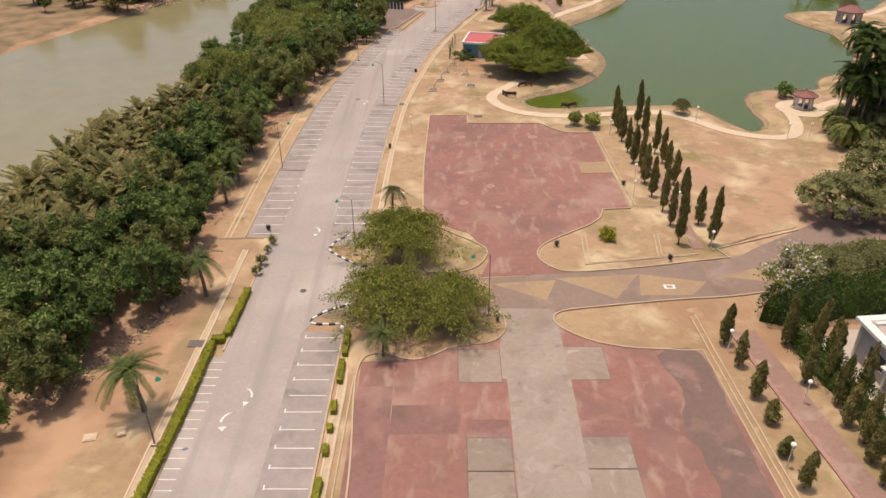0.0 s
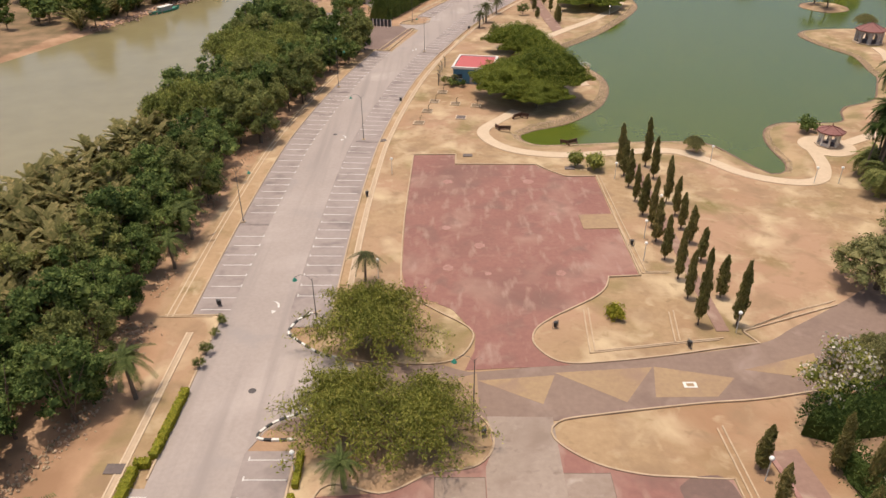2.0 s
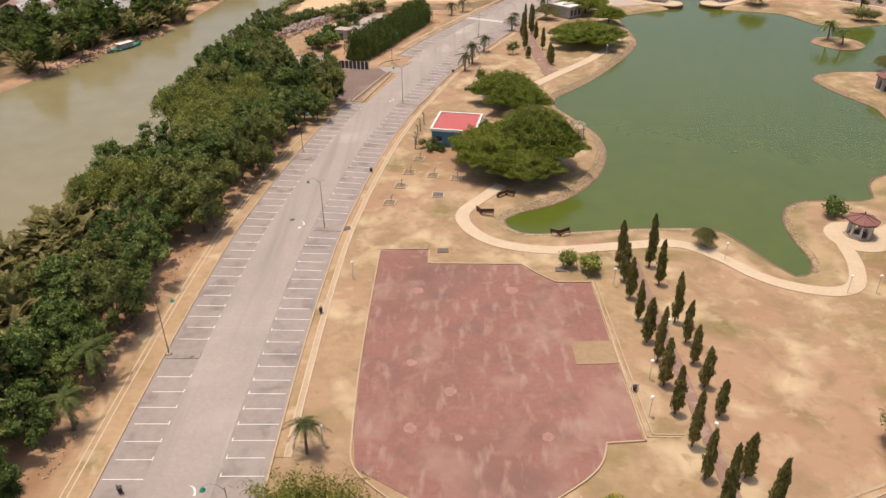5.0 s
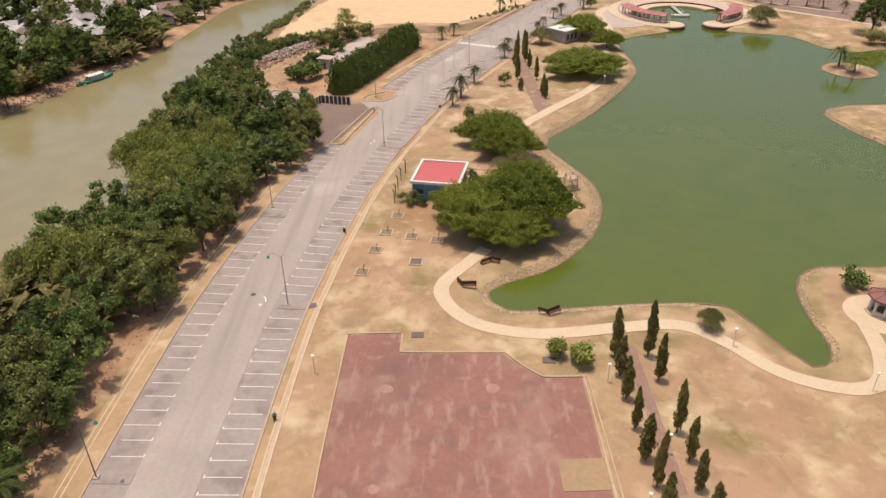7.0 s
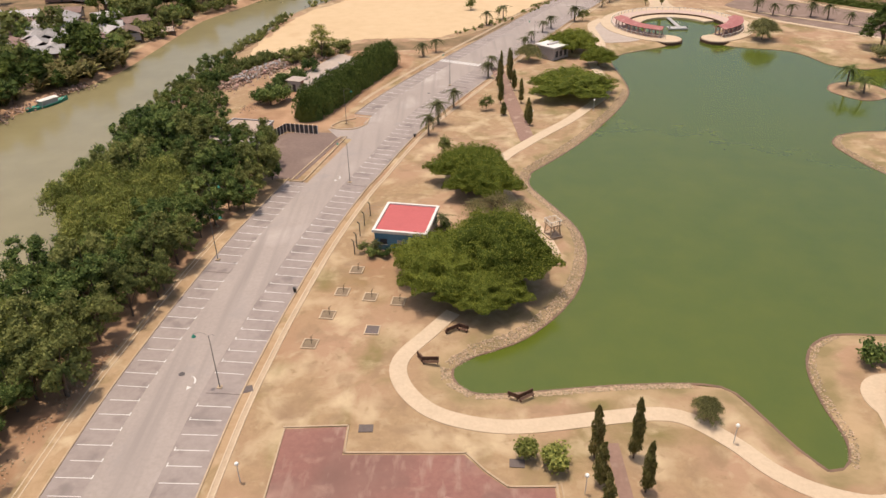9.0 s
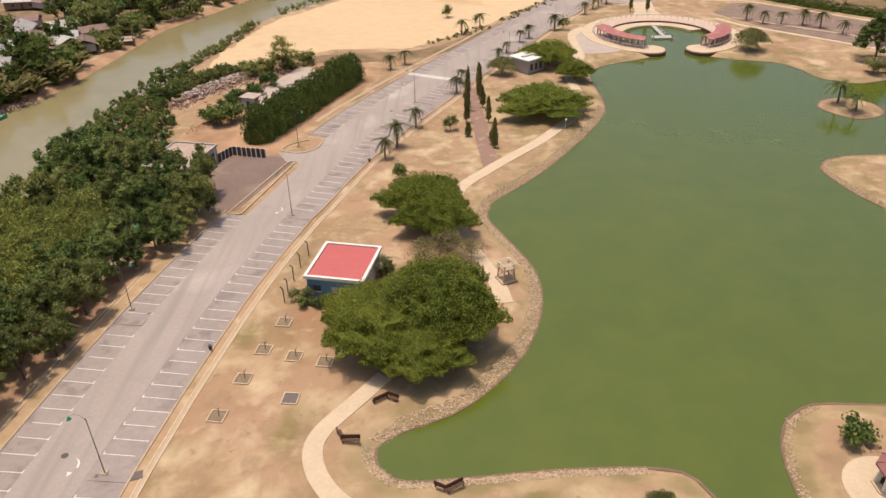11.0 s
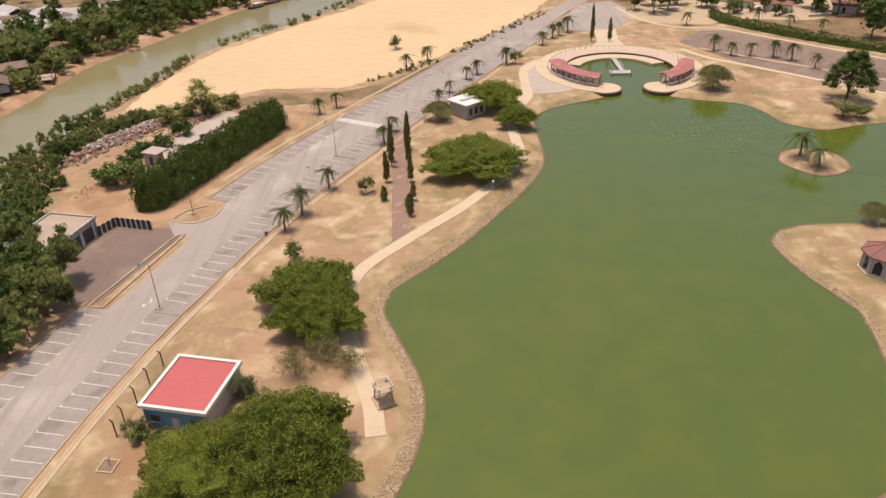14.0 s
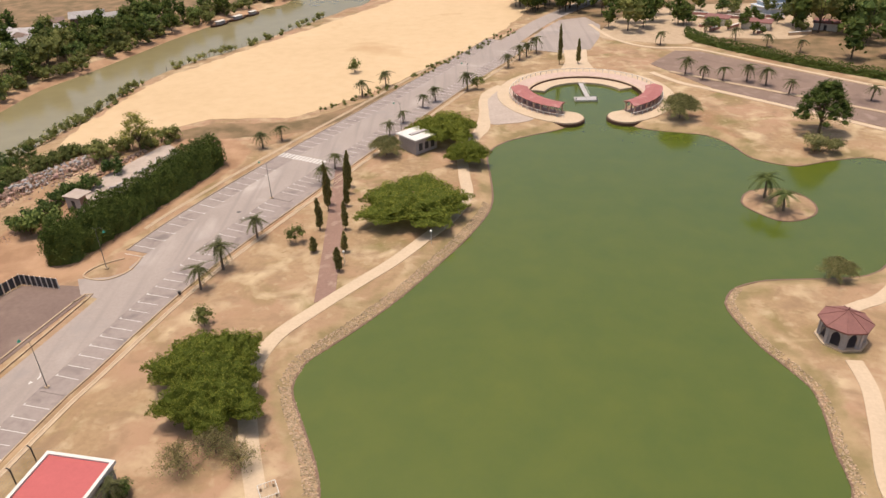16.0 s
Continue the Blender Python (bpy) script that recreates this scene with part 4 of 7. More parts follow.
M_BLUE = material("blue_wall_paint", (0.12, 0.26, 0.36), (0.09, 0.20, 0.28), rough=0.8, big=0.4, fine=2)
M_WALL = material("grey_render", (0.46, 0.42, 0.40), (0.36, 0.33, 0.31), rough=0.85, big=0.4, fine=2)
M_DOOR = material("dark_opening", (0.08, 0.075, 0.075), (0.05, 0.05, 0.05), rough=0.7, big=1, fine=4)
M_WOOD = material("brown_boards", (0.13, 0.065, 0.04), (0.085, 0.045, 0.03), rough=0.8, big=1, fine=6)
M_PERGOLA = material("pink_pergola", (0.56, 0.41, 0.34), (0.46, 0.32, 0.26), rough=0.8, big=0.6, fine=3)
M_ZINC = material("zinc_roof", (0.44, 0.40, 0.38), (0.27, 0.235, 0.22), rough=0.6, big=0.3, fine=1.5, tint=0.3)
M_RUST = material("rusty_roof", (0.26, 0.165, 0.13), (0.17, 0.11, 0.09), rough=0.8, big=0.3, fine=1.5, tint=0.3)
M_STONE = material("pale_stone", (0.45, 0.33, 0.21), (0.33, 0.235, 0.15), rough=0.9, big=1.0, fine=4, island=0.35)
M_RUBBLE = material("rubble", (0.42, 0.29, 0.215), (0.29, 0.19, 0.14), rough=0.95, big=1, fine=4, island=0.5)
M_SLAB = material("old_floor_slab", (0.48, 0.385, 0.32), (0.36, 0.285, 0.235), rough=0.9, big=0.2, fine=1.5)
M_STAIN = material("pale_stain", (0.385, 0.225, 0.185), (0.285, 0.14, 0.112), rough=0.9, big=0.8, fine=3)
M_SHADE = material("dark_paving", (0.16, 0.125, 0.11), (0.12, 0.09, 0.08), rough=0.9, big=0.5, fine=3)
M_OIL = material("manhole_iron", (0.10, 0.085, 0.08), (0.07, 0.06, 0.055), rough=0.7, big=1, fine=5)


def polyline_kerb(name, points, wide=0.18, z=0.16, mat=None, label="weathered concrete kerb", smooth=True, category="kerb", z0=-0.2):
    ln = Line(points, 0.6) if smooth else None
    bm = bmesh.new()
    if smooth:
        ribbon(bm, ln, 0, ln.s[-1], -wide / 2, wide / 2, z0, z, 0.8)
    else:
        for a, b in zip(points, points[1:]):
            d = Vector((b[0] - a[0], b[1] - a[1]))
            n = Vector((d.y, -d.x)).normalized() * wide / 2
            e = d.normalized() * wide / 2
            slab(bm, [(a[0] - n.x - e.x, a[1] - n.y - e.y), (b[0] - n.x + e.x, b[1] - n.y + e.y), (b[0] + n.x + e.x, b[1] + n.y + e.y), (a[0] + n.x - e.x, a[1] + n.y - e.y)], z0, z)
    return setting(name, bm, mat or M_CONC, label, category)


def road_kerb(name, s0, s1, u, wide=0.2, z=0.16, mat=None, label="weathered concrete kerb", category="kerb", line=ROAD):
    bm = bmesh.new()
    ribbon(bm, line, s0, s1, u - wide / 2, u + wide / 2, -0.2, z)
    return setting(name, bm, mat or M_CONC, label, category)


# kerbs and lined drains along the road
NEAR = ROAD.near
road_kerb("trim_kerb_1", NEAR(92), NEAR(392), 5.12, line=EDGE)
road_kerb("trim_kerb_2", NEAR(20), NEAR(69.5), 4.82)
road_kerb("trim_kerb_3", NEAR(91.5), NEAR(207), LANE - 4.52)
road_kerb("trim_kerb_4", NEAR(243), NEAR(392), LANE_FAR - 4.75)
road_kerb("trim_kerb_5", NEAR(66), NEAR(91.5), -8.05)
road_kerb("trim_kerb_6", NEAR(20), NEAR(65), -9.15)
for i, (a, b, u) in enumerate(((98, 385, 6.6), (20, 63, 5.75), (91, 186, -14.3), (250, 385, -15.6), (20, 88, -10.9))):
    for j, du in enumerate((-0.34, 0.34)):
        road_kerb("trim_drain_%d" % (2 * i + j), NEAR(a), NEAR(b), u + du, 0.17, 0.07, M_PATH, "pale concrete edge of a roadside drain", "drain edge", EDGE if u == 6.6 else ROAD)
    road_kerb("trim_channel_%d" % i, NEAR(a), NEAR(b), u, 0.5, 0.012, M_CONC, "shallow roadside drain channel", "drain", EDGE if u == 6.6 else ROAD)
bm = bmesh.new()
ribbon(bm, ROAD, NEAR(65), NEAR(91.5), -7.95, LANE, -0.3, 0.046)
ribbon(bm, ROAD, NEAR(20), NEAR(65), -9.05, LANE, -0.3, 0.046)
setting("road_shoulder", bm, M_ASPHALT, "grey asphalt shoulder of the park road", "road")
bm = bmesh.new()
s = NEAR(24)
while s < NEAR(64.5):
    ribbon(bm, ROAD, s, s + 0.1, -9.0, -7.4, 0.0, 0.056)
    s += 1.25
part("bay_line", bm, M_PAINT, bpy.data.objects["road_shoulder"], "faded white motorcycle bay lines")
# strip of bare verge outside the west bays
bm = bmesh.new()
ribbon(bm, ROAD, NEAR(91), NEAR(205), LANE - 7.9, LANE - 4.6, -0.3, 0.03)
ribbon(bm, ROAD, NEAR(98), NEAR(200), 5.2, 6.2, -0.3, 0.03)
setting("ground_verge", bm, material("bare_verge", (0.44, 0.295, 0.17), (0.33, 0.21, 0.115), rough=0.95, big=0.12, fine=1.2, bump=0.4, spots=[((0.22, 0.155, 0.07), 0.2, 0.52, 0.70), ((0.50, 0.37, 0.23), 0.3, 0.55, 0.72)]), "trodden sandy verge beside the parking bays", "verge")
# junction kerbs, with black and white blocks at the noses
KERB_N = [(-12.03, 92.3), (-14.1, 90.75), (-14.99, 88.89), (-14.99, 87.61), (-13.4, 86.01), (-10.53, 83.9), (-5.88, 82.67), (1.49, 82.27), (4.8, 83.6), (6.36, 87.31), (5.18, 89.58), (1.94, 92.38), (-2, 96.38), (-2.79, 101.52), (-3.1, 116.7), (-2.7, 140)]
KERB_S = [(-11, 70.94), (-14.86, 71.09), (-14.04, 72.95), (-11.87, 74.3), (-8.9, 75.25), (4.87, 74.58), (7.22, 73.08), (7.71, 70.2), (5.96, 67.65), (1.73, 66.73), (-2.3, 64.51), (-8.35, 64.24), (-7.71, 46.03), (-8.1, 20)]
polyline_kerb("trim_kerb_7", KERB_N)
polyline_kerb("trim_kerb_8", KERB_S)
for pts, s0, s1 in ((KERB_N, 1.0, 13.5), (KERB_S, 0.3, 9.5)):
    ln = Line(pts, 0.3)
    s, i = s0, 0
    holder = bpy.data.objects["trim_kerb_7" if pts is KERB_N else "trim_kerb_8"]
    while s < s1:
        bm = bmesh.new()
        ribbon(bm, ln, s, s + 0.72, -0.13, 0.13, -0.1, 0.2, 0.3)
        part("kerb_block", bm, M_BLACK if i % 2 else M_WHITE, holder, "black painted kerb block" if i % 2 else "white painted kerb block")
        s += 0.75
        i += 1
polyline_kerb("trim_kerb_9", [(28.2, 131.2), (28.44, 100.18), (24.27, 99.86)], smooth=False)
polyline_kerb("trim_kerb_18", [(24.27, 99.86), (23.4, 97.34), (21.65, 95.21), (18.35, 92.72), (15.53, 90.61), (13.58, 88.48), (13.1, 86.04), (14.47, 83.57), (16.74, 82.36), (21.8, 82.77), (28.06, 83.78), (33.38, 84.88), (38.49, 85.88)])
polyline_kerb("trim_kerb_19", [(38.59, 85.88), (37.53, 88.13), (45.04, 91.14), (50.7, 93.38)], smooth=False)
polyline_kerb("trim_kerb_10", [(52.84, 80.85), (46.9, 79.18), (36.24, 76.8), (29.1, 76.02), (18.53, 74.4), (14.25, 73.38), (13.58, 71.1), (16.8, 68.12), (21.02, 66.68), (25.78, 66.33)])
polyline_kerb("trim_kerb_14", [(25.78, 66.33), (29.18, 66.18), (30.2, 44), (31.0, 20)], 0.14, 0.08, smooth=False)
for i, pts in enumerate(([(28.4, 131), (29.12, 100.95), (32.41, 100.9)], [(29.9, 72.63), (30.35, 61.12), (31.2, 44), (32.0, 20)], [(20.1, 92.59), (19.53, 84.38), (28.84, 85.92), (34.54, 86.72)], [(38.69, 88.9), (44.94, 92.11), (50.7, 94.26)], [(29.51, 86.3), (30.29, 92.14)], [(-9.5, 20), (-9.14, 61.58)], [(-30.87, 91.3), (-24.61, 91.31)])):
    for j, off in enumerate((-0.3, 0.3)):
        polyline_kerb("trim_gutter_%d" % (2 * i + j), [(x + off, y + off * 0.6) for x, y in pts], 0.16, 0.08, M_CONC, "pale concrete edge of a narrow drain", smooth=False, category="drain edge")
polyline_kerb("trim_kerb_11", [(-2.8, 140.2), (4.8, 140.4), (4.8, 136.1), (18.6, 135.9), (20.7, 133.2), (23, 131), (28, 131)], 0.2, 0.14, smooth=False)

# plaza details: pale patch, worn rounds, grey panels, yellow triangles
bm = bmesh.new()
slab(bm, [(23.1, 112.7), (28.3, 112.9), (28.4, 117.4), (23, 117.1)], 0.0, 0.1)
setting("pavement_patch", bm, M_YELLOW, "square of pale sandy paving in the red plaza", "paving")
NP = bpy.data.objects["pavement_north"]
for x, y, r in ((3.4, 128.9, 0.9), (16.6, 128.9, 0.9), (3.1, 113.2, 0.75), (7.8, 108, 0.8), (3.39, 102.11, 0.8), (19.2, 117.4, 0.7), (18.19, 100.8, 0.7), (8.67, 100.66, 0.5)):
    bm = bmesh.new()
    n = 14
    slab(bm, [(x + r * math.cos(k * math.tau / n) * random.uniform(0.75, 1.1), y + r * math.sin(k * math.tau / n) * random.uniform(0.75, 1.1)) for k in range(n)], 0.0, 0.037)
    part("worn_round", bm, M_STAIN, NP, "pale worn round patch in the paving")
SP = bpy.data.objects["pavement_south"]
M_PANEL = material("grey_panel", (0.3, 0.228, 0.177), (0.235, 0.175, 0.132), rough=0.9, big=0.2, fine=1.5, bump=0.2, tint=0.12, spots=[((0.20, 0.14, 0.105), 0.35, 0.52, 0.7), ((0.36, 0.29, 0.235), 0.6, 0.58, 0.75)])
M_JOINT = material("joint_dirt", (0.175, 0.125, 0.098), (0.125, 0.09, 0.07), rough=0.95, big=0.6, fine=3)
M_RED2 = material("darker_red_paving", (0.235, 0.122, 0.098), (0.175, 0.09, 0.073), rough=0.9, big=0.1, fine=1.6, tint=0.14, spots=[((0.33, 0.205, 0.16), 0.16, 0.5, 0.74), ((0.15, 0.09, 0.07), 0.12, 0.55, 0.72)])
for x0, x1, y0, y1, mt in ((2.2, 6.7, 60.9, 66.3, M_PANEL), (2.9, 7.0, 48.9, 52.9, M_PANEL), (2.9, 7.0, 44.5, 48.8, M_PANEL), (2.9, 7.1, 40.2, 44.4, M_PANEL), (2.9, 7.1, 36, 40.1, M_PANEL), (13.8, 18.1, 61.3, 66.8, M_PANEL), (13.7, 18.2, 49.2, 53.1, M_PANEL),
                           (13.7, 18.2, 45.1, 49.1, M_PANEL), (13.7, 18.3, 41, 45.0, M_PANEL), (13.6, 18.3, 37, 40.9, M_PANEL), (-8.3, -4.6, 42, 60.2, M_RED2), (-4.5, 2.1, 53.4, 57.4, M_RED2), (2.9, 7.0, 53.0, 55.4, M_RED2), (13.8, 18.1, 53.2, 55.3, M_RED2)):
    if mt is M_PANEL:
        bm = bmesh.new()
        slab(bm, [(x0 - 0.09, y0 - 0.09), (x1 + 0.05, y0 - 0.09), (x1 + 0.05, y1 + 0.09), (x0 - 0.09, y1 + 0.09)], 0.0, 0.0335)
        part("joint", bm, M_JOINT, SP, "dark dirt-filled paving joint")
    bm = bmesh.new()
    slab(bm, [(x0, y0), (x1, y0 + 0.05), (x1, y1), (x0, y1)], 0.0, 0.039 if mt is M_PANEL else 0.036)
    part("paving_panel", bm, mt, SP, "grey concrete paving panel" if mt is M_PANEL else "darker red paving panel")
M_MARGIN = material("stained_red_paving", (0.185, 0.115, 0.092), (0.14, 0.09, 0.073), rough=0.9, big=0.15, fine=1.6, bump=0.2, spots=[((0.27, 0.15, 0.118), 0.2, 0.52, 0.74), ((0.30, 0.215, 0.17), 0.5, 0.6, 0.78)])
bm = bmesh.new()
slab(bm, ragged([(23.8, 65.4), (28.6, 65.6), (29.2, 52), (29.8, 40), (30.0, 24), (24.2, 24), (23.6, 40), (24.6, 48), (24.0, 55), (25.2, 60)], 0.5, 0.9, 7.7), 0.0, 0.0375)
part("stained_margin", bm, M_MARGIN, SP, "dark weathered margin of the red paving")
CR = bpy.data.objects["road_cross"]
for tri in (((-7.52, 75.63), (6.5, 80.73), (6.53, 75.05)), ((6.5, 79.55), (14.8, 80.42), (13.07, 75.94)), ((14.8, 80.82), (21.64, 76.22), (25.49, 81.75)), ((25.68, 81.84), (33.81, 79.98), (31.13, 77.07), (24.74, 76.96)), ((35.35, 81.32), (43.98, 84.15), (43.05, 79.66)), ((-13.95, 76.11), (-7.55, 81.41), (-3.58, 75.97))):
    bm = bmesh.new()
    slab(bm, tri, 0.0, 0.028)
    part("paving_triangle", bm, M_YELLOW, CR, "faded yellow paving triangle")
bm = bmesh.new()
for x, y in ((28.78, 78.87),):
    for a, b, c, d in ((-.7, .7, -.45, -.25), (-.7, .7, .25, .45), (-.7, -.4, -.25, .25), (.4, .7, -.25, .25)):
        slab(bm, [(x + a, y + c), (x + b, y + c), (x + b, y + d), (x + a, y + d)], 0.0, 0.05)
part("painted_square", bm, M_WHITE, CR, "white painted square mark")

# arrows and crossing on the road
RD = bpy.data.objects["road"]


def arrow(s, u, mirror=1):
    """A curved turning arrow, about three metres long."""
    bm = bmesh.new()
    x, y = ROAD.at(s, u)
    a = ROAD.turn(s)
    c, d = math.cos(a), math.sin(a)
    arc = [(1.3 * math.sin(t), mirror * (1 - math.cos(t)) * 0.9) for t in np.linspace(0, 1.5, 7)]
    left = [(p, q - 0.12) for p, q in arc] + [(p, q + 0.12) for p, q in arc[::-1]]
    slab(bm, [(x + c * p - d * q, y + d * p + c * q) for p, q in left], 0.0, 0.055)
    head = [(-0.7, 0.1), (-1.3, 0.5 * mirror), (-0.6, 0.75 * mirror)]
    slab(bm, [(x + c * p - d * q, y + d * p + c * q) for p, q in head], 0.0, 0.0555)
    part("road_arrow", bm, M_PAINT, RD, "worn white arrow painted on the asphalt")


for y, u, m in ((93, -1.6, 1), (148, -1.6, 1), (55, -5.4, -1), (209, -1.8, 1), (58.5, -3.2, 1)):
    arrow(NEAR(y), u, m)
for k in range(13):
    bm = bmesh.new()
    ribbon(bm, ROAD, NEAR(285.5), NEAR(285.5) + 2.4, -13.2 + k * 1.02, -12.6 + k * 1.02, 0.0, 0.06)
    part("crossing_bar", bm, M_PAINT, RD)
for x, y in ((-17, 77.9), (-18, 150), (12, 262)):
    bm = bmesh.new()
    n = 12
    slab(bm, [(x + 0.42 * math.cos(k * math.tau / n), y + 0.42 * math.sin(k * math.tau / n)) for k in range(n)], 0.0, 0.058)
    part("manhole_cover", bm, M_OIL, RD, "dark iron manhole cover")


# ---- lamps, bins, pits, benches ----
def street_lamp():
    ob = thing("street_lamp", "tall slim steel street lamp with green hanging head", "street lamp", "street lamps")
    bm = bmesh.new()
    tube(bm, [(0, 0, 0), (0, 0, 0.5), (0, 0, 8.3)], [0.10, 0.075, 0.035], 8)
    part("post", bm, M_STEEL, ob)
    bm = bmesh.new()
    box(bm, -0.3, 0.3, -0.3, 0.3, 0, 0.25)
    part("footing", bm, M_CONC, ob)
    bm = bmesh.new()
    tube(bm, [(0, 0, 7.9), (0.5, 0, 8.6), (1.2, 0, 8.75), (1.9, 0, 8.4)], 0.022, 6)
    tube(bm, [(0, 0, 8.2), (-0.4, 0, 8.6), (-0.7, 0, 8.3)], 0.018, 5)
    arm = part("arm", bm, M_STEEL, ob)
    bm = bmesh.new()
    bmesh.ops.create_cone(bm, cap_ends=True, segments=12, radius1=0.28, radius2=0.08, depth=0.34, matrix=Matrix.Translation((1.9, 0, 8.15)))
    part("lamp_head", bm, M_GREEN, arm, "green bell-shaped lamp head")
    return ob


lamp = street_lamp()
SPOTS = [(-11.43, 86.77, 180), (-26.9, 114.9, 0), (-12.3, 147.3, 175), (-2.6, 207.7, 165), (-21.0, 178.6, -15), (17.6, 268.3, 155), (-7.1, 240.4, -20), (-26.48, 52.02, 0), (5.85, 72.9, 180), (-24.3, 190, -15), (44, 304, 150), (62, 338, 150)]
for i, (x, y, a) in enumerate(SPOTS):
    if i:
        copy_thing(lamp, pose(x, y, 0, 0, 0, a))
    else:
        lamp.matrix_basis = pose(x, y, 0, 0, 0, a)


def globe_lamp():
    ob = thing("globe_lamp", "short garden lamp post with white globe", "garden lamp", "garden lamps")
    bm = bmesh.new()
    tube(bm, [(0, 0, 0), (0, 0, 2.6)], [0.06, 0.045], 7)
    part("post", bm, M_WHITE, ob)
    bm = bmesh.new()
    bmesh.ops.create_icosphere(bm, subdivisions=2, radius=0.24, matrix=Matrix.Translation((0, 0, 2.8)))
    part("globe", bm, M_GLOBE, ob, smooth=True)
    return ob


glb = globe_lamp()
for i, (x, y) in enumerate(((31.79, 66.05), (36.69, 57.8), (31.66, 49.45), (-10.51, 66.68), (36.66, 87.95), (31, 130), (31.2, 110), (35.3, 118), (49, 137), (63, 128), (35.31, 99.87), (52.5, 247), (36.8, 240), (-5.64, 99.59), (-6, 132), (67, 128), (29.7, 103.87))):
    if i:
        copy_thing(glb, pose(x, y, 0))
    else:
        glb.matrix_basis = pose(x, y, 0)


def litter_bin():
    ob = thing("litter_bin", "black litter bin on a short stand", "litter bin", "litter bins")
    bm = bmesh.new()
    bmesh.ops.create_cone(bm, cap_ends=True, segments=12, radius1=0.2, radius2=0.27, depth=0.65, matrix=Matrix.Translation((0, 0, 0.55)))
    part("bucket", bm, M_BLACK, ob)
    bm = bmesh.new()
    tube(bm, [(0, -0.4, 0), (0, -0.4, 1.0), (0, 0.4, 1.0), (0, 0.4, 0)], 0.04, 5)
    part("stand", bm, M_STEEL, ob)
    return ob


lb = litter_bin()
for i, (x, y) in enumerate(((-9.4, 123.6), (-6.6, 168.8), (9.4, 231), (15.92, 88.84), (6.83, 71.59), (30.48, 85.21), (-24.62, 93.38), (29, 108))):
    if i:
        copy_thing(lb, pose(x, y, 0, 0, 0, 40 * i))
    else:
        lb.matrix_basis = pose(x, y, 0)


M_PITSOIL = material("pit_soil", (0.27, 0.195, 0.125), (0.17, 0.12, 0.075), rough=0.95, big=1, fine=5, bump=0.5)


def tree_pit(cover):
    ob = thing("tree_pit", "square concrete tree pit in dry grass with a short stake" if not cover else "square concrete pit with a dark cover", "tree pit", "tree pits")
    for a in range(4):
        bm = bmesh.new()
        box(bm, -1.05, 0.93, -1.05, -0.91, 0, 0.14 if a % 2 else 0.137, Matrix.Rotation(a * math.pi / 2, 4, "Z"))
        part("edging", bm, M_PATH, ob)
    bm = bmesh.new()
    box(bm, -0.9, 0.9, -0.9, 0.9, 0, 0.1 if cover else 0.03)
    part("fill", bm, M_SHADE if cover else M_PITSOIL, ob)
    if not cover:
        bm = bmesh.new()
        tube(bm, [(0.2, 0.1, 0), (0.25, 0.1, 1.3)], 0.05, 5)
        tube(bm, [(0.25, 0.1, 1.0), (0.5, 0.3, 1.5)], 0.03, 4)
        part("stake", bm, M_BARK, ob)
    return ob


pit, pit2 = tree_pit(False), tree_pit(True)
for i, (x, y) in enumerate(((2.2, 175), (0.6, 168.8), (5.0, 167.3), (9.3, 166.1), (-0.8, 162.9), (-2.3, 156.1))):
    if i:
        copy_thing(pit, pose(x, y, 0, 0, 0, -8))
    else:
        pit.matrix_basis = pose(x, y, 0, 0, 0, -8)
pit2.matrix_basis = pose(6.0, 159.1, 0, 0, 0, -6)



for i, (x, y, a) in enumerate(((-27.2, 67.3, 0), (6.9, 139.9, 0), (24.2, 134.3, -5), (-8.9, 146.9, 20))):
    bm = bmesh.new()
    box(bm, -0.85, 0.85, -0.6, 0.6, 0, 0.09, pose(x, y, 0, 0, 0, a))
    setting("trim_cover_%d" % i, bm, M_SHADE, "grey concrete drain cover flush in the grass", "drain cover")


for i, (x, y, w, d, h, a) in enumerate(((-33.0, 52.9, 0.62, 0.5, 0.1, 12), (-30.1, 53.3, 0.36, 0.32, 0.3, 20))):
    bm = bmesh.new()
    box(bm, -w, w, -d, d, 0, h, pose(x, y, 0, 0, 0, a))
    box(bm, -w * 0.7, w * 0.7, -d * 0.7, d * 0.7, h, h + 0.05, pose(x, y, 0, 0, 0, a))
    setting("trim_pit_%d" % i, bm, M_PATH, "pale concrete inspection box in bare soil", "inspection box")


def corner_bench():
    """An angled bench of brown boards on a small floor."""
    ob = thing("corner_bench", "angled brown wooden bench by the lake", "bench", "lakeside benches")
    for a, ln in ((0, 2.6), (118, 1.7)):
        m = Matrix.Rotation(radians(a), 4, "Z")
        bm = bmesh.new()
        for k in range(3):
            box(bm, 0, ln, -0.06, 0.06, 0.5 + 0.24 * k, 0.7 + 0.24 * k, m)
        part("backrest", bm, M_WOOD, ob)
        bm = bmesh.new()
        for k in range(2):
            box(bm, 0.1, ln, -0.3 - 0.26 * k, -0.08 - 0.26 * k, 0.42, 0.48, m)
        part("seat", bm, M_WOOD, ob)
        for e in (0.2, ln - 0.2):
            bm = bmesh.new()
            box(bm, e - 0.05, e + 0.05, -0.5, 0.05, 0, 0.46, m)
            part("leg", bm, M_WOOD, ob)
    return ob


cb = corner_bench()
cb.matrix_basis = pose(13.2, 151.9, 0, 0, 0, 0) @ Matrix.Scale(0.85, 4)
copy_thing(cb, pose(18.2, 159.2, 0, 0, 0, 215))
copy_thing(cb, pose(25.2, 144.4, 0, 0, 0, 32))


def bar(name, m, verts, mat, parent):
    bm = bmesh.new()
    box(bm, *verts, m)
    return part(name, bm, mat, parent)


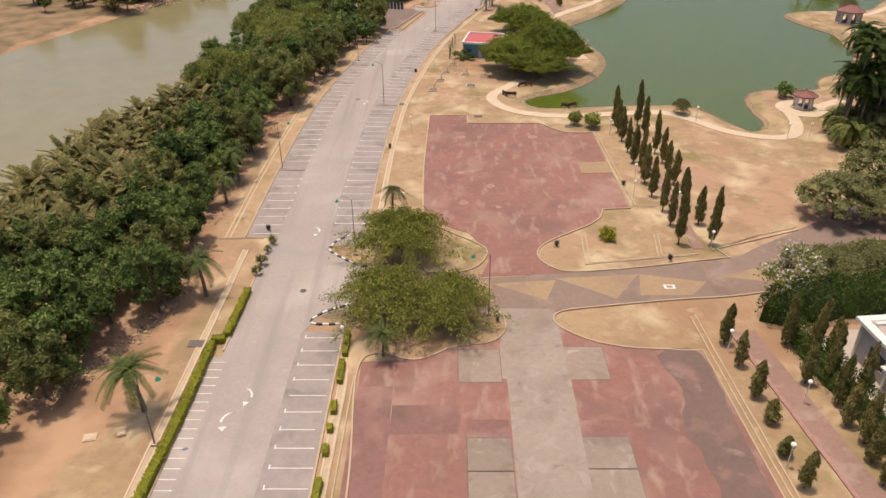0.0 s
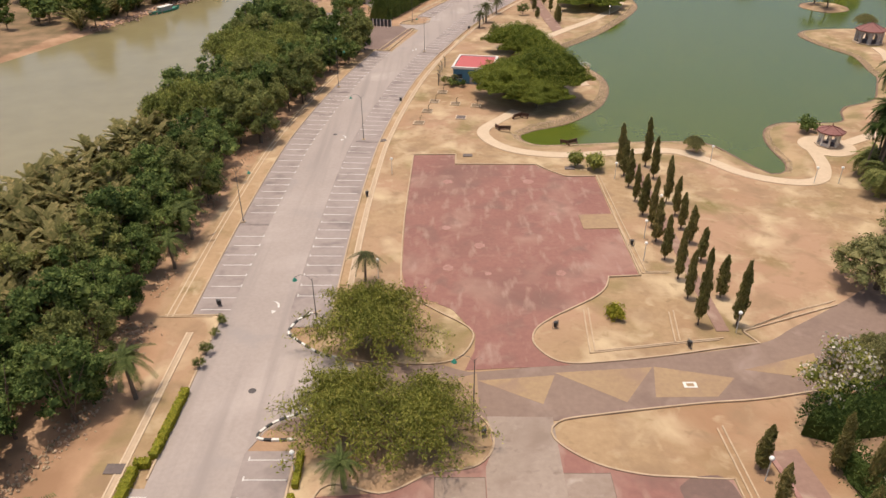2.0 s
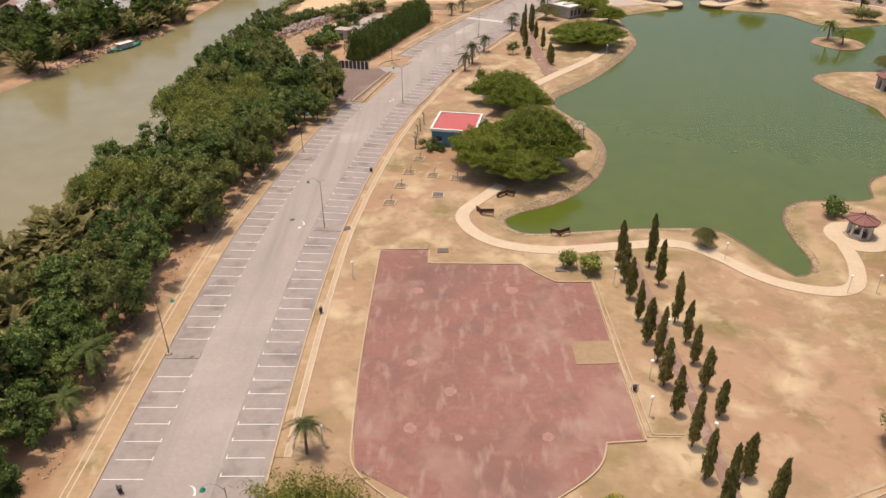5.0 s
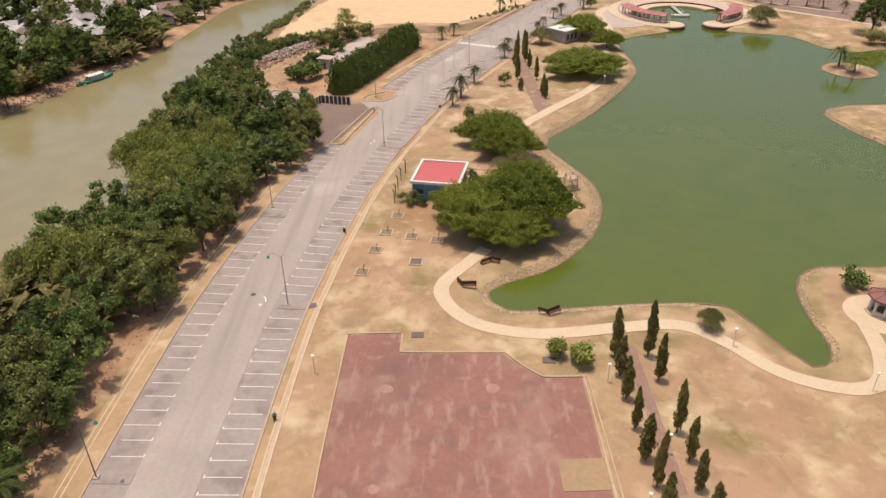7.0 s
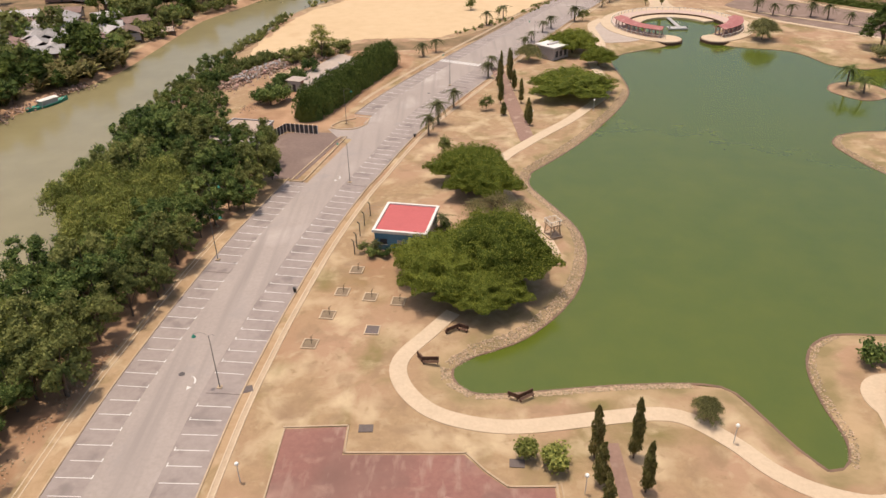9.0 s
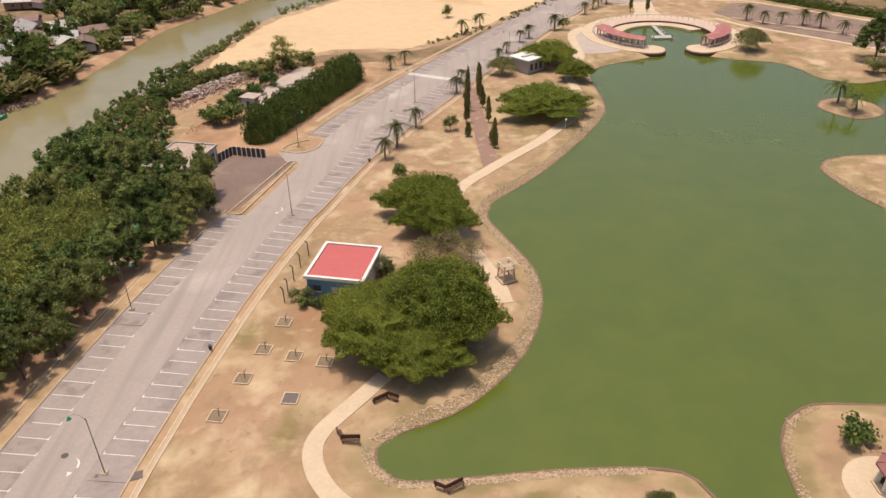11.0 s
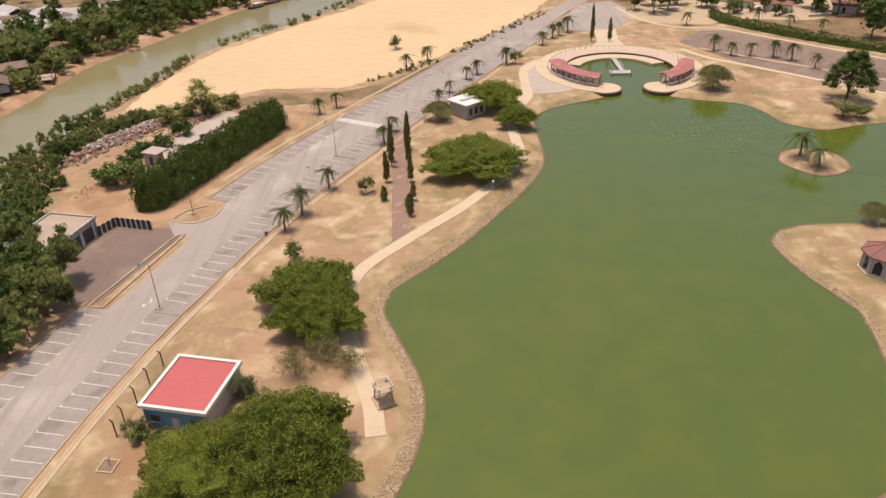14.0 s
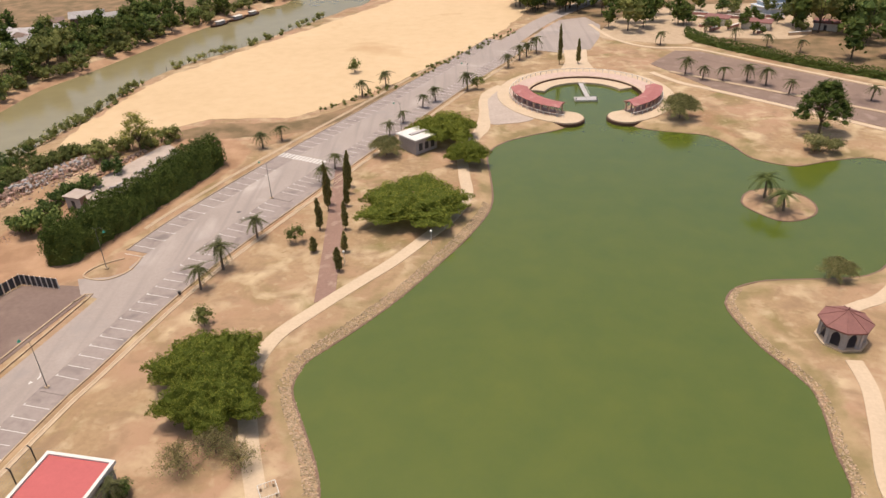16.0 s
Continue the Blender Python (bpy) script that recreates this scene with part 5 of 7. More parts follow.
# ---- hut with red roof ----
def hut():
    ob = thing("pump_house", "small flat-roofed hut with red roof and blue walls", "hut", at=pose(9.75, 185.6, 0, 0, 0, -11))
    w, d, h = 4.3, 4.85, 3.3
    for nm, (a, b, c, e) in {"s": (-w, w, -d, -d + 0.2), "n": (-w, w, d - 0.2, d), "w": (-w, -w + 0.2, -d + 0.2, d - 0.2), "e": (w - 0.2, w, -d + 0.2, d - 0.2)}.items():
        bar("wall", None, (a, b, c, e, 0, h), M_BLUE if nm in "sw" else M_WALL, ob)
    bar("roof_slab", None, (-w - 0.35, w + 0.35, -d - 0.35, d + 0.35, h, h + 0.2), M_WHITE, ob)
    roof = bar("roof", None, (-w + 0.1, w - 0.1, -d + 0.1, d - 0.1, h + 0.2, h + 0.26), M_ROOF, ob)
    roof["label"] = "faded red painted roof"
    for a in range(4):
        lx, ly = (w, d) if a % 2 == 0 else (d, w)
        m = Matrix.Rotation(a * math.pi / 2, 4, "Z")
        bar("parapet", m, (-lx - 0.35, lx - 0.1, -ly - 0.35, -ly + 0.1, h + 0.2, h + 0.5), M_WHITE, ob)
    door = bar("door", None, (-0.5, 0.5, -d - 0.05, -d, 0, 2.05), M_WALL, ob)
    bar("handle", None, (0.35, 0.42, -d - 0.1, -d - 0.05, 1.0, 1.1), M_STEEL, door)
    for x in (-2.8, 2.6):
        wn = bar("window", None, (x - 0.6, x + 0.6, -d - 0.04, -d, 1.1, 2.1), M_DOOR, ob)
        bar("sill", None, (x - 0.7, x + 0.7, -d - 0.12, -d, 1.0, 1.1), M_WHITE, wn)


hut()
fence = thing("wire_fence", "black posts with sagging wire beside the hut", "fence")
FP = [(1.3, 180), (1.4, 182.4), (1.6, 186.1), (2.0, 189.8), (2.7, 193.5)]
for x, y in FP:
    bm = bmesh.new()
    tube(bm, [(x, y, 0), (x, y, 2.4), (x - 0.35, y, 2.8)], 0.09, 6)
    part("post", bm, M_BLACK, fence)
for z in (0.5, 1.0, 1.5, 2.0, 2.4):
    bm = bmesh.new()
    tube(bm, [(x, y, z) for x, y in FP], 0.014, 3)
    part("wire", bm, M_STEEL, fence)
for y in (180, 193.5):
    for z in (0.7, 1.4, 2.1):
        bm = bmesh.new()
        tube(bm, [(1.5 if y < 190 else 2.7, y, z), (5.0 if y < 190 else 6.5, y + 0.2, z)], 0.014, 3)
        part("wire", bm, M_STEEL, fence)


def lookout():
    ob = thing("lookout_frame", "weathered timber lookout frame on the lake bank", "lookout", at=pose(34.6, 185.5, 0, 0, 0, 25))
    bar("base", None, (-1.3, 1.3, -1.3, 1.3, 0, 0.3), M_CONC, ob)
    for x in (-1, 1):
        for y in (-1, 1):
            bm = bmesh.new()
            tube(bm, [(x * 1.0, y * 1.0, 0.2), (x * 0.75, y * 0.75, 3.0)], 0.12, 6)
            part("leg", bm, M_CONC, ob)
    bar("platform", None, (-1.1, 1.1, -1.1, 1.1, 2.3, 2.46), M_CONC, ob)
    for a in range(4):
        m = Matrix.Rotation(a * math.pi / 2, 4, "Z")
        bm = bmesh.new()
        tube(bm, [m @ Vector((-1.05, -1.05, 3.2)), m @ Vector((1.05, -1.05, 3.2))], 0.05, 5)
        rail = part("railing", bm, M_WHITE, ob)
        for k in range(5):
            bm = bmesh.new()
            x = -1.05 + 0.42 * k
            tube(bm, [m @ Vector((x, -1.05, 2.46)), m @ Vector((x, -1.05, 3.2))], 0.035, 4)
            part("baluster", bm, M_WHITE, rail)
        bm = bmesh.new()
        tube(bm, [m @ Vector((-1, -1, 0.5)), m @ Vector((0.8, -0.8, 2.3))], 0.06, 5)
        part("brace", bm, M_CONC, ob)


lookout()


# ---- gazebos ----
def octagon(r, z, turn=0.3927):
    return [(r * math.cos(k * math.tau / 8 + turn), r * math.sin(k * math.tau / 8 + turn), z) for k in range(8)]


def cone_roof(bm, r, z0, z1, thick=0.25):
    a, b = [bm.verts.new(p) for p in octagon(r, z0)], [bm.verts.new(p) for p in octagon(r, z0 - thick)]
    top = bm.verts.new((0, 0, z1))
    for k in range(8):
        bm.faces.new((a[k], a[(k + 1) % 8], top))
        bm.faces.new((b[k], b[(k + 1) % 8], a[(k + 1) % 8], a[k]))
    bm.faces.new(b[::-1])


def disc(bm, r, z0, z1, n=28, x=0, y=0):
    slab(bm, [(x + r * math.cos(k * math.tau / n), y + r * math.sin(k * math.tau / n)) for k in range(n)], z0, z1)


def gazebo(x, y, walls, r, eave, peak, label):
    ob = thing("gazebo", label, "gazebo", "lake gazebos", at=pose(x, y, 0))
    bm = bmesh.new()
    slab(bm, [p[:2] for p in octagon(r + 0.6, 0)], -0.2, 0.25)
    part("base", bm, M_PATH, ob)
    bm = bmesh.new()
    slab(bm, [p[:2] for p in octagon(r - 0.3, 0)], 0.0, 0.27)
    part("floor", bm, M_SHADE, ob)
    bm = bmesh.new()
    cone_roof(bm, r + 0.75, eave + 0.1, peak)
    roof = part("roof", bm, M_TILE, ob, "faded red eight-sided roof")
    for k in range(8):
        a = k * math.tau / 8 + 0.3927
        bm = bmesh.new()
        tube(bm, [((r + 0.75) * math.cos(a), (r + 0.75) * math.sin(a), eave + 0.13), (0, 0, peak + 0.04)], 0.07, 4)
        part("ridge", bm, M_TILE, roof)
    bm = bmesh.new()
    tube(bm, [(0, 0, peak - 0.1), (0, 0, peak + 0.4), (0, 0, peak + 0.6)], [0.15, 0.1, 0.02], 6)
    part("finial", bm, M_TILE, roof)
    for k in range(8):
        a = k * math.tau / 8 + 0.3927
        bm = bmesh.new()
        q = 0.26 if walls else 0.16
        box(bm, r - q, r + q, -q, q, 0.2, eave, Matrix.Rotation(a, 4, "Z"))
        part("column", bm, M_WALL if walls else M_WHITE, ob)
        m = Matrix.Rotation(k * math.tau / 8, 4, "Z")
        half = r * math.sin(math.pi / 8) - 0.1
        dist = r * math.cos(math.pi / 8)
        bm = bmesh.new()
        if walls:
            # a wall with a pointed arch through it
            steps = [(-1.0, 0.0), (-1.0, 0.55), (-0.85, 0.72), (-0.5, 0.86), (0.0, 0.96), (0.5, 0.86), (0.85, 0.72), (1.0, 0.55), (1.0, 0.0)]
            ow = half * 0.62
            prev = None
            for u, v in steps:
                z = 0.25 + (eave - 0.6) * v
                cur = (u * ow, z)
                if prev and abs(cur[0] - prev[0]) > 1e-6:
                    vs = [bm.verts.new(m @ Vector((dist + e, p, q))) for e in (-0.12, 0.12) for p, q in ((prev[0], prev[1]), (cur[0], cur[1]), (cur[0], eave), (prev[0], eave))]
                    for f in ((0, 1, 2, 3), (7, 6, 5, 4), (0, 4, 5, 1), (2, 6, 7, 3)):
                        bm.faces.new([vs[i] for i in f])
                prev = cur
            for sgn in (-1, 1):
                lo, hi = sorted((sgn * ow, sgn * half))
                box(bm, dist - 0.12, dist + 0.12, lo, hi, 0.2, eave, m)
            part("arched_wall", bm, M_WALL, ob)
        else:
            box(bm, dist - 0.1, dist + 0.1, -half, half, eave - 0.35, eave, m)
            part("beam", bm, M_WHITE, ob)
            if k % 2:
                bm = bmesh.new()
                box(bm, dist - 0.25, dist + 0.1, -half, half, 0.25, 0.7, m)
                part("bench_seat", bm, M_WHITE, ob)
    return ob


gazebo(72.6, 144.4, False, 1.7, 2.7, 3.7, "open gazebo with white columns and red roof")
gazebo(115.2, 215.6, True, 3.1, 3.4, 5.2, "grey arched gazebo with red eight-sided roof")
bm = bmesh.new()
disc(bm, 4.9, -0.3, 0.055, x=72.2, y=143.9)
setting("footpath_round", bm, M_PATH, "round pale concrete apron of the gazebo", "footpath")
for nm, pts, w in (("footpath_east", [(117.5, 160), (112, 178), (107.3, 184.9), (111.3, 196.5), (113.9, 204), (114.7, 210.3)], 2.4), ("footpath_point", [(115.7, 218.4), (118.5, 222.1), (122.8, 224.3), (128, 227), (142, 240)], 2.2), ("footpath_link", [(76.4, 145.1), (82.9, 148.9), (92, 152.1), (106, 160)], 2.2)):
    ln = Line(pts, 0.8)
    bm = bmesh.new()
    ribbon(bm, ln, 0, ln.s[-1], -w / 2, w / 2, -0.3, 0.06, 1.0)
    setting(nm, bm, M_PATH, "pale concrete footpath on the lake point", "footpath")


# ---- ring of pergola and terrace at the head of the lake ----
RX, RY = 96.0, 332.5


def ring(bm, a0, a1, r0, r1, z0, z1, n=40):
    pts = [math.radians(a) for a in np.linspace(a0, a1, n)]
    slab_pts = [(RX + r1 * math.cos(a), RY + r1 * math.sin(a)) for a in pts] + [(RX + r0 * math.cos(a), RY + r0 * math.sin(a)) for a in pts[::-1]]
    slab(bm, slab_pts, z0, z1)


bm = bmesh.new()
ring(bm, -68, 246, 16.6, 25.5, -2.0, 0.15)
setting("pavement_ring", bm, M_PATH, "pale curved terrace round the head of the lake", "terrace")
# water-side wall; its dark brown also stands in for the shadow there
bm = bmesh.new()
ring(bm, -62, 242, 16.35, 16.6, -2.0, 0.2)
setting("trim_terrace_wall", bm, M_WOOD, "retaining wall on the water side of the terrace, its dark colour includes shadow", "retaining wall")
bm = bmesh.new()
ring(bm, -68, 246, 17.3, 21.6, 0.0, 0.19)
setting("pavement_ring_inner", bm, M_PERGOLA, "pinkish paving under the pergola", "terrace")
for nm, a in (("terrace_end_west", 247), ("terrace_end_east", -69)):
    bm = bmesh.new()
    x, y = RX + 21 * math.cos(radians(a)), RY + 21 * math.sin(radians(a))
    disc(bm, 4.9, -2.0, -0.1, x=x, y=y)
    ob = setting("pavement_" + nm, bm, M_WOOD, "dark retaining wall of the terrace end", "terrace")
    bm = bmesh.new()
    disc(bm, 4.6, -0.2, 0.22, x=x, y=y)
    part("top_paving", bm, M_PATH, ob)
for i, (r0, r1, z1) in enumerate(((15.6, 16.35, -0.35), (14.9, 15.6, -0.75))):
    for a0, a1 in ((28, 74), (106, 152), (-52, -8), (188, 232)):
        bm = bmesh.new()
        ring(bm, a0, a1, r0, r1, -2.0, z1, 16)
        setting("pavement_step_%d" % i, bm, M_PERGOLA, "worn pinkish curved step down to the water", "step")
for a0, a1 in ((181, 242), (-63, -7)):
    perg = thing("pergola", "curved open shelter with a faded red roof and pale columns", "pergola", "shelters on the ring terrace")
    for k in range(9):
        a = math.radians(a0 + 2 + k * (a1 - a0 - 4) / 8)
        m = Matrix.Translation((RX, RY, 0)) @ Matrix.Rotation(a, 4, "Z")
        for r in (17.6, 20.9):
            bar("column", m, (r - 0.17, r + 0.17, -0.17, 0.17, 0.19, 2.5), M_PERGOLA, perg)
    for r in (17.6, 20.9):
        bm = bmesh.new()
        ring(bm, a0, a1, r - 0.13, r + 0.13, 2.5, 2.695, 16)
        part("ring_beam", bm, M_PERGOLA, perg)
    bm = bmesh.new()
    pts = [math.radians(a) for a in np.linspace(a0, a1, 14)]
    rows = []
    for r, z in ((16.8, 2.82), (19.25, 3.5), (21.6, 2.82), (21.6, 2.7), (19.25, 3.36), (16.8, 2.7)):
        rows.append([bm.verts.new((RX + r * math.cos(a), RY + r * math.sin(a), z)) for a in pts])
    for i in range(6):
        p, q = rows[i], rows[(i + 1) % 6]
        for k in range(13):
            bm.faces.new((p[k], p[k + 1], q[k + 1], q[k]))
    bm.faces.new([r[0] for r in rows])
    bm.faces.new([r[-1] for r in rows][::-1])
    bmesh.ops.recalc_face_normals(bm, faces=bm.faces)
    part("roof", bm, M_SHELTER, perg, "faded red curved roof")
    low = thing("bench_wall", "low pinkish seat wall under the curved shelter", "seat wall", "seat walls on the ring terrace")
    bm = bmesh.new()
    ring(bm, a0 + 3, a1 - 3, 20.4, 20.75, 0.19, 0.75, 16)
    part("seat", bm, M_PERGOLA, low)
rail = thing("terrace_railing", "white railing along the outer terrace edge", "railing")
for k in range(60):
    a = math.radians(-66 + k * 312 / 59)
    bar("post", Matrix.Translation((RX, RY, 0)) @ Matrix.Rotation(a, 4, "Z"), (21.85, 22.0, -0.08, 0.08, 0.15, 1.15), M_WHITE, rail)
bm = bmesh.new()
ring(bm, -66, 246, 21.88, 21.98, 1.05, 1.16, 60)
part("handrail", bm, M_WHITE, rail)
pon = thing("pontoon", "grey floating pontoon with gangway in the lake", "pontoon")
for k in range(6):
    bar("deck_board", None, (92.6 + 1.1 * k, 93.62 + 1.1 * k, 328.3, 331.4, -1.2, -0.4), M_WALL, pon)
for x in (92.9, 98.8):
    bar("bollard", None, (x - 0.12, x + 0.12, 328.6, 328.84, -0.4, 0.3), M_BLACK, pon)
bar("gangway", None, (95.9, 97.3, 331.4, 344.2, -0.6, -0.35), M_WALL, pon)
for x in (95.9, 97.24):
    bar("gangway_rail", None, (x, x + 0.06, 331.6, 344.2, 0.35, 0.41), M_WHITE, pon)
bm = bmesh.new()
ring(bm, 22, 158, 12.0, 16.8, -1.5, -0.3)
part("landing", bm, M_PATH, pon, "pale curved landing stage")
bm = bmesh.new()
slab(bm, spline([(66.5, 335), (66.5, 312), (72, 310), (79, 313), (77, 322), (73, 332), (72, 340)], True), -0.3, 0.05)
setting("pavement_fan", bm, M_SLAB, "brownish paved fan beside the terrace", "paving")
for nm, pts, w in (("footpath_fan", [(72, 342), (67, 334), (66, 322), (66, 308), (63, 300), (60, 290)], 2.2), ("footpath_north", [(112, 416), (115.6, 397), (121, 386), (129, 380), (137, 379.5), (143, 376), (160, 357), (184, 330), (205, 309)], 1.6), ("footpath_quay", [(120, 352), (126, 341), (133, 334), (150, 316.5), (168, 297), (185, 278)], 2.0)):
    ln = Line(pts, 0.8)
    bm = bmesh.new()
    ribbon(bm, ln, 0, ln.s[-1], -w / 2, w / 2, -0.3, 0.07, 1.2)
    setting(nm, bm, M_PATH, "pale concrete walk near the terrace", "footpath")
bm = bmesh.new()
slab(bm, [(91.8, 356), (103.1, 355.5), (102.5, 366), (104.5, 380), (96.5, 380), (95.2, 366)], -0.3, 0.06)
setting("footpath_gate", bm, M_PATH, "pale paved walk between two columnar trees", "footpath")
bm = bmesh.new()
slab(bm, [(82, 384), (84.5, 381.9), (96.5, 376), (105.9, 380), (112, 396), (115.6, 414), (112, 428), (101, 424), (92, 408)], -0.3, 0.047)
setting("road_apron", bm, M_ASPHALT, "grey asphalt forecourt at the road end", "road")
bm = bmesh.new()
slab(bm, [(122, 361), (134, 376), (142, 374), (184, 328), (205, 306), (188, 280), (168.5, 299), (134, 335)], -0.3, 0.04)
setting("road_carpark", bm, M_CROSS, "brown asphalt car park behind the lake", "car park")
ln = Line([(126, 352), (153, 328), (185, 300)], 1.0)
bm = bmesh.new()
ribbon(bm, ln, 0, ln.s[-1], -0.8, 0.8, 0.0, 0.18)
setting("pavement_median", bm, M_CONC, "narrow planted strip in the car park", "median")

# ---- small white building, gatehouse, gate, ruins ----
wb = thing("park_office", "small white flat-roofed building with arched porch", "building", at=pose(48.6, 294.8, 0, 0, 0, 42))
bar("body", None, (-3.4, 3.4, -3.2, 3.2, 0, 3.6), M_WALL, wb)
bar("roof", None, (-3.9, 3.9, -3.7, 3.7, 3.6, 3.95), M_WHITE, wb)
bar("roof_hatch", None, (-2.4, 2.4, -0.6, 0.5, 3.95, 4.25), M_ZINC, wb)
for x in (-1.9, 0, 1.9):
    wdw = bar("window", None, (x - 0.55, x + 0.55, -3.26, -3.2, 0.8, 2.6), M_DOOR, wb)
    bar("sill", None, (x - 0.65, x + 0.65, -3.35, -3.2, 0.7, 0.8), M_WALL, wdw)
bar("door", None, (3.4, 3.46, -0.6, 0.6, 0, 2.1), M_DOOR, wb)
gh = thing("gatehouse", "grey rendered flat-roofed store with a dusty roof", "building", at=pose(-28.6, 227.6, 0, 0, 0, -12))
W2, D2 = 4.7, 6.3
bar("body", None, (-W2, W2, -D2, D2, 0, 3.4), M_WALL, gh)
M_DUSTY = material("dusty_flat_roof", (0.44, 0.335, 0.265), (0.33, 0.24, 0.185), rough=0.95, big=0.3, fine=1.6, bump=0.3)
bar("roof", None, (-W2 - 0.25, W2 + 0.25, -D2 - 0.25, D2 + 0.25, 3.4, 3.55), M_DUSTY, gh)
for a in range(4):
    lx, ly = (W2, D2) if a % 2 == 0 else (D2, W2)
    bar("parapet", Matrix.Rotation(a * math.pi / 2, 4, "Z"), (-lx - 0.25, lx + 0.05, -ly - 0.25, -ly + 0.05, 3.55, 3.85), M_WALL, gh)
for y in (-3.9, 0.0, 3.6):
    dr = bar("door", None, (W2, W2 + 0.06, y - 1.3, y + 1.3, 0, 2.6), M_DOOR, gh)
    bar("post", None, (W2, W2 + 0.14, y + 1.45, y + 1.75, 0, 3.4), M_WHITE, dr)
gt = thing("metal_gate", "dark boarded metal gate with white posts", "gate")
for (x0, y0), (x1, y1), n in (((-22.4, 231.6), (-20.4, 235.6), 4), ((-20.4, 235.6), (-12.9, 233.9), 7)):
    for k in range(n):
        t = (k + 0.5) / n
        ang = math.atan2(y1 - y0, x1 - x0)
        half = math.hypot(x1 - x0, y1 - y0) / n / 2
        m = Matrix.Translation((x0 + (x1 - x0) * t, y0 + (y1 - y0) * t, 0)) @ Matrix.Rotation(ang, 4, "Z")
        bar("board", m, (-half * 0.72, half * 0.72, -0.04, 0.04, 0.15, 2.1), M_DOOR, gt)
        bar("post", m, (half * 0.8, half * 1.1, -0.06, 0.06, 0, 2.2), M_WHITE, gt)
bm = bmesh.new()
slab(bm, [(-18, 210), (-13.4, 209.8), (-7.6, 229.2), (-7.0, 232), (-8, 234.4), (-16, 235.4), (-20.2, 235), (-22.4, 231.5), (-24.6, 221), (-23, 213)], -0.3, 0.035)
setting("road_entrance", bm, M_FORE, "brown asphalt forecourt of the gatehouse", "forecourt")
bm = bmesh.new()
slab(bm, [(-8.3, 231.9), (-4.6, 230.5), (-1.0, 240.5), (-5.5, 237.4), (-11, 237)], -0.3, 0.044)
setting("road_mouth", bm, M_ASPHALT, "asphalt mouth of the gatehouse drive", "road")
polyline_kerb("trim_kerb_12", [(-14.6, 208.7), (-12.1, 208.3), (-6.7, 229.6), (-6.2, 231.8), (-7.4, 231.8), (-8.4, 229.6), (-14, 210.8), (-14.6, 208.7)], 0.3, 0.2, smooth=False)
polyline_kerb("trim_kerb_13", [(-2.0, 244.5), (-2.2, 241), (-3.2, 238.4), (-6.1, 236.4), (-10.4, 237.9), (-9, 241.5), (-5.2, 243.9)], 0.3, 0.18)
bm = bmesh.new()
slab(bm, [(-21, 259.5), (-8.2, 293), (-16, 301), (-24.3, 281), (-24.6, 268)], -0.2, 0.25)
setting("pavement_slab", bm, M_SLAB, "bare concrete floor of a demolished house", "floor slab")
ruin = thing("ruined_house", "roofed corner of a half-demolished concrete house", "building", at=pose(-23.3, 266.5, 0, 0, 0, -20))
bar("wall", None, (-1.9, 1.9, -1.6, -1.4, 0, 2.8), M_WALL, ruin)
bar("wall", None, (-1.9, -1.7, -1.4, 1.6, 0, 2.8), M_WALL, ruin)
bar("wall", None, (1.7, 1.9, -1.4, 0.4, 0, 2.8), M_RUST, ruin)
bar("roof", None, (-2.2, 2.2, -2.0, 2.0, 2.8, 3.0), M_SLAB, ruin)
bar("doorway", None, (-0.4, 0.5, -1.64, -1.6, 0, 2.0), M_DOOR, ruin)
for i in range(9):
    bm = bmesh.new()
    x, y = -20 + i * 0.9, 272 + i * 2.6 + random.uniform(-1, 1)
    box(bm, -random.uniform(1, 2.2), random.uniform(1, 2), -0.1, 0.1, 0.25, random.uniform(0.4, 0.9), pose(x, y, 0, 0, 0, random.choice((20, 110, 65))))
    part("wall_stub", bm, M_WALL, ruin)
    bpy.context.view_layer.update()
    bpy.data.objects[ruin.name].children[-1].matrix_parent_inverse = ruin.matrix_basis.inverted()


def rubble(name, label, pts, wide, count, size, mat, category="rubble", zf=0.0, lift=0.6, seed=1):
    """A loose heap of broken pieces along a line, as one mesh."""
    rng = np.random.default_rng(seed)
    ln = Line(pts, 1.0)
    V, F, off = [], [], 0
    for k in range(count):
        s, u = rng.uniform(0, ln.s[-1]), rng.normal() * wide * 0.5
        x, y = ln.at(s, u)
        z = max(0, lift * (1 - (u / wide) ** 2)) * rng.uniform(0.3, 1) + zf
        sc = size * rng.uniform(0.5, 1.5, 3)
        v = ICO_V * sc * rng.uniform(0.75, 1.2, (len(ICO_V), 1)) + np.array([x, y, z])
        V.append(v)
        F += (ICO_F + off).tolist()
        off += len(v)
    tagged(mesh_part(name, from_arrays(name, np.concatenate(V), F), mat), label, category, kind="stuff")


rubble("rubble_heap", "long heap of broken bricks and rubbish", [(-45, 266), (-40, 278), (-34, 286), (-30, 293)], 4.6, 1500, 0.17, M_RUBBLE, lift=0.8, seed=3)
rubble("rubble_lumps", "large broken lumps of masonry in the heap", [(-44, 268), (-40, 278), (-34, 286), (-30, 293)], 4.4, 190, 0.48, M_RUBBLE, lift=1.0, seed=13)
rubble("rubble_pale", "pale plaster and sheet scraps in the heap", [(-42, 274), (-37, 284), (-31, 292)], 3.6, 150, 0.36, M_WALL, lift=1.1, seed=14)
rubble("rubble_edge", "scattered rubble beside the ruined house", [(-30, 268), (-26, 282), (-20, 297)], 1.6, 250, 0.3, M_RUBBLE, lift=0.4, seed=4)
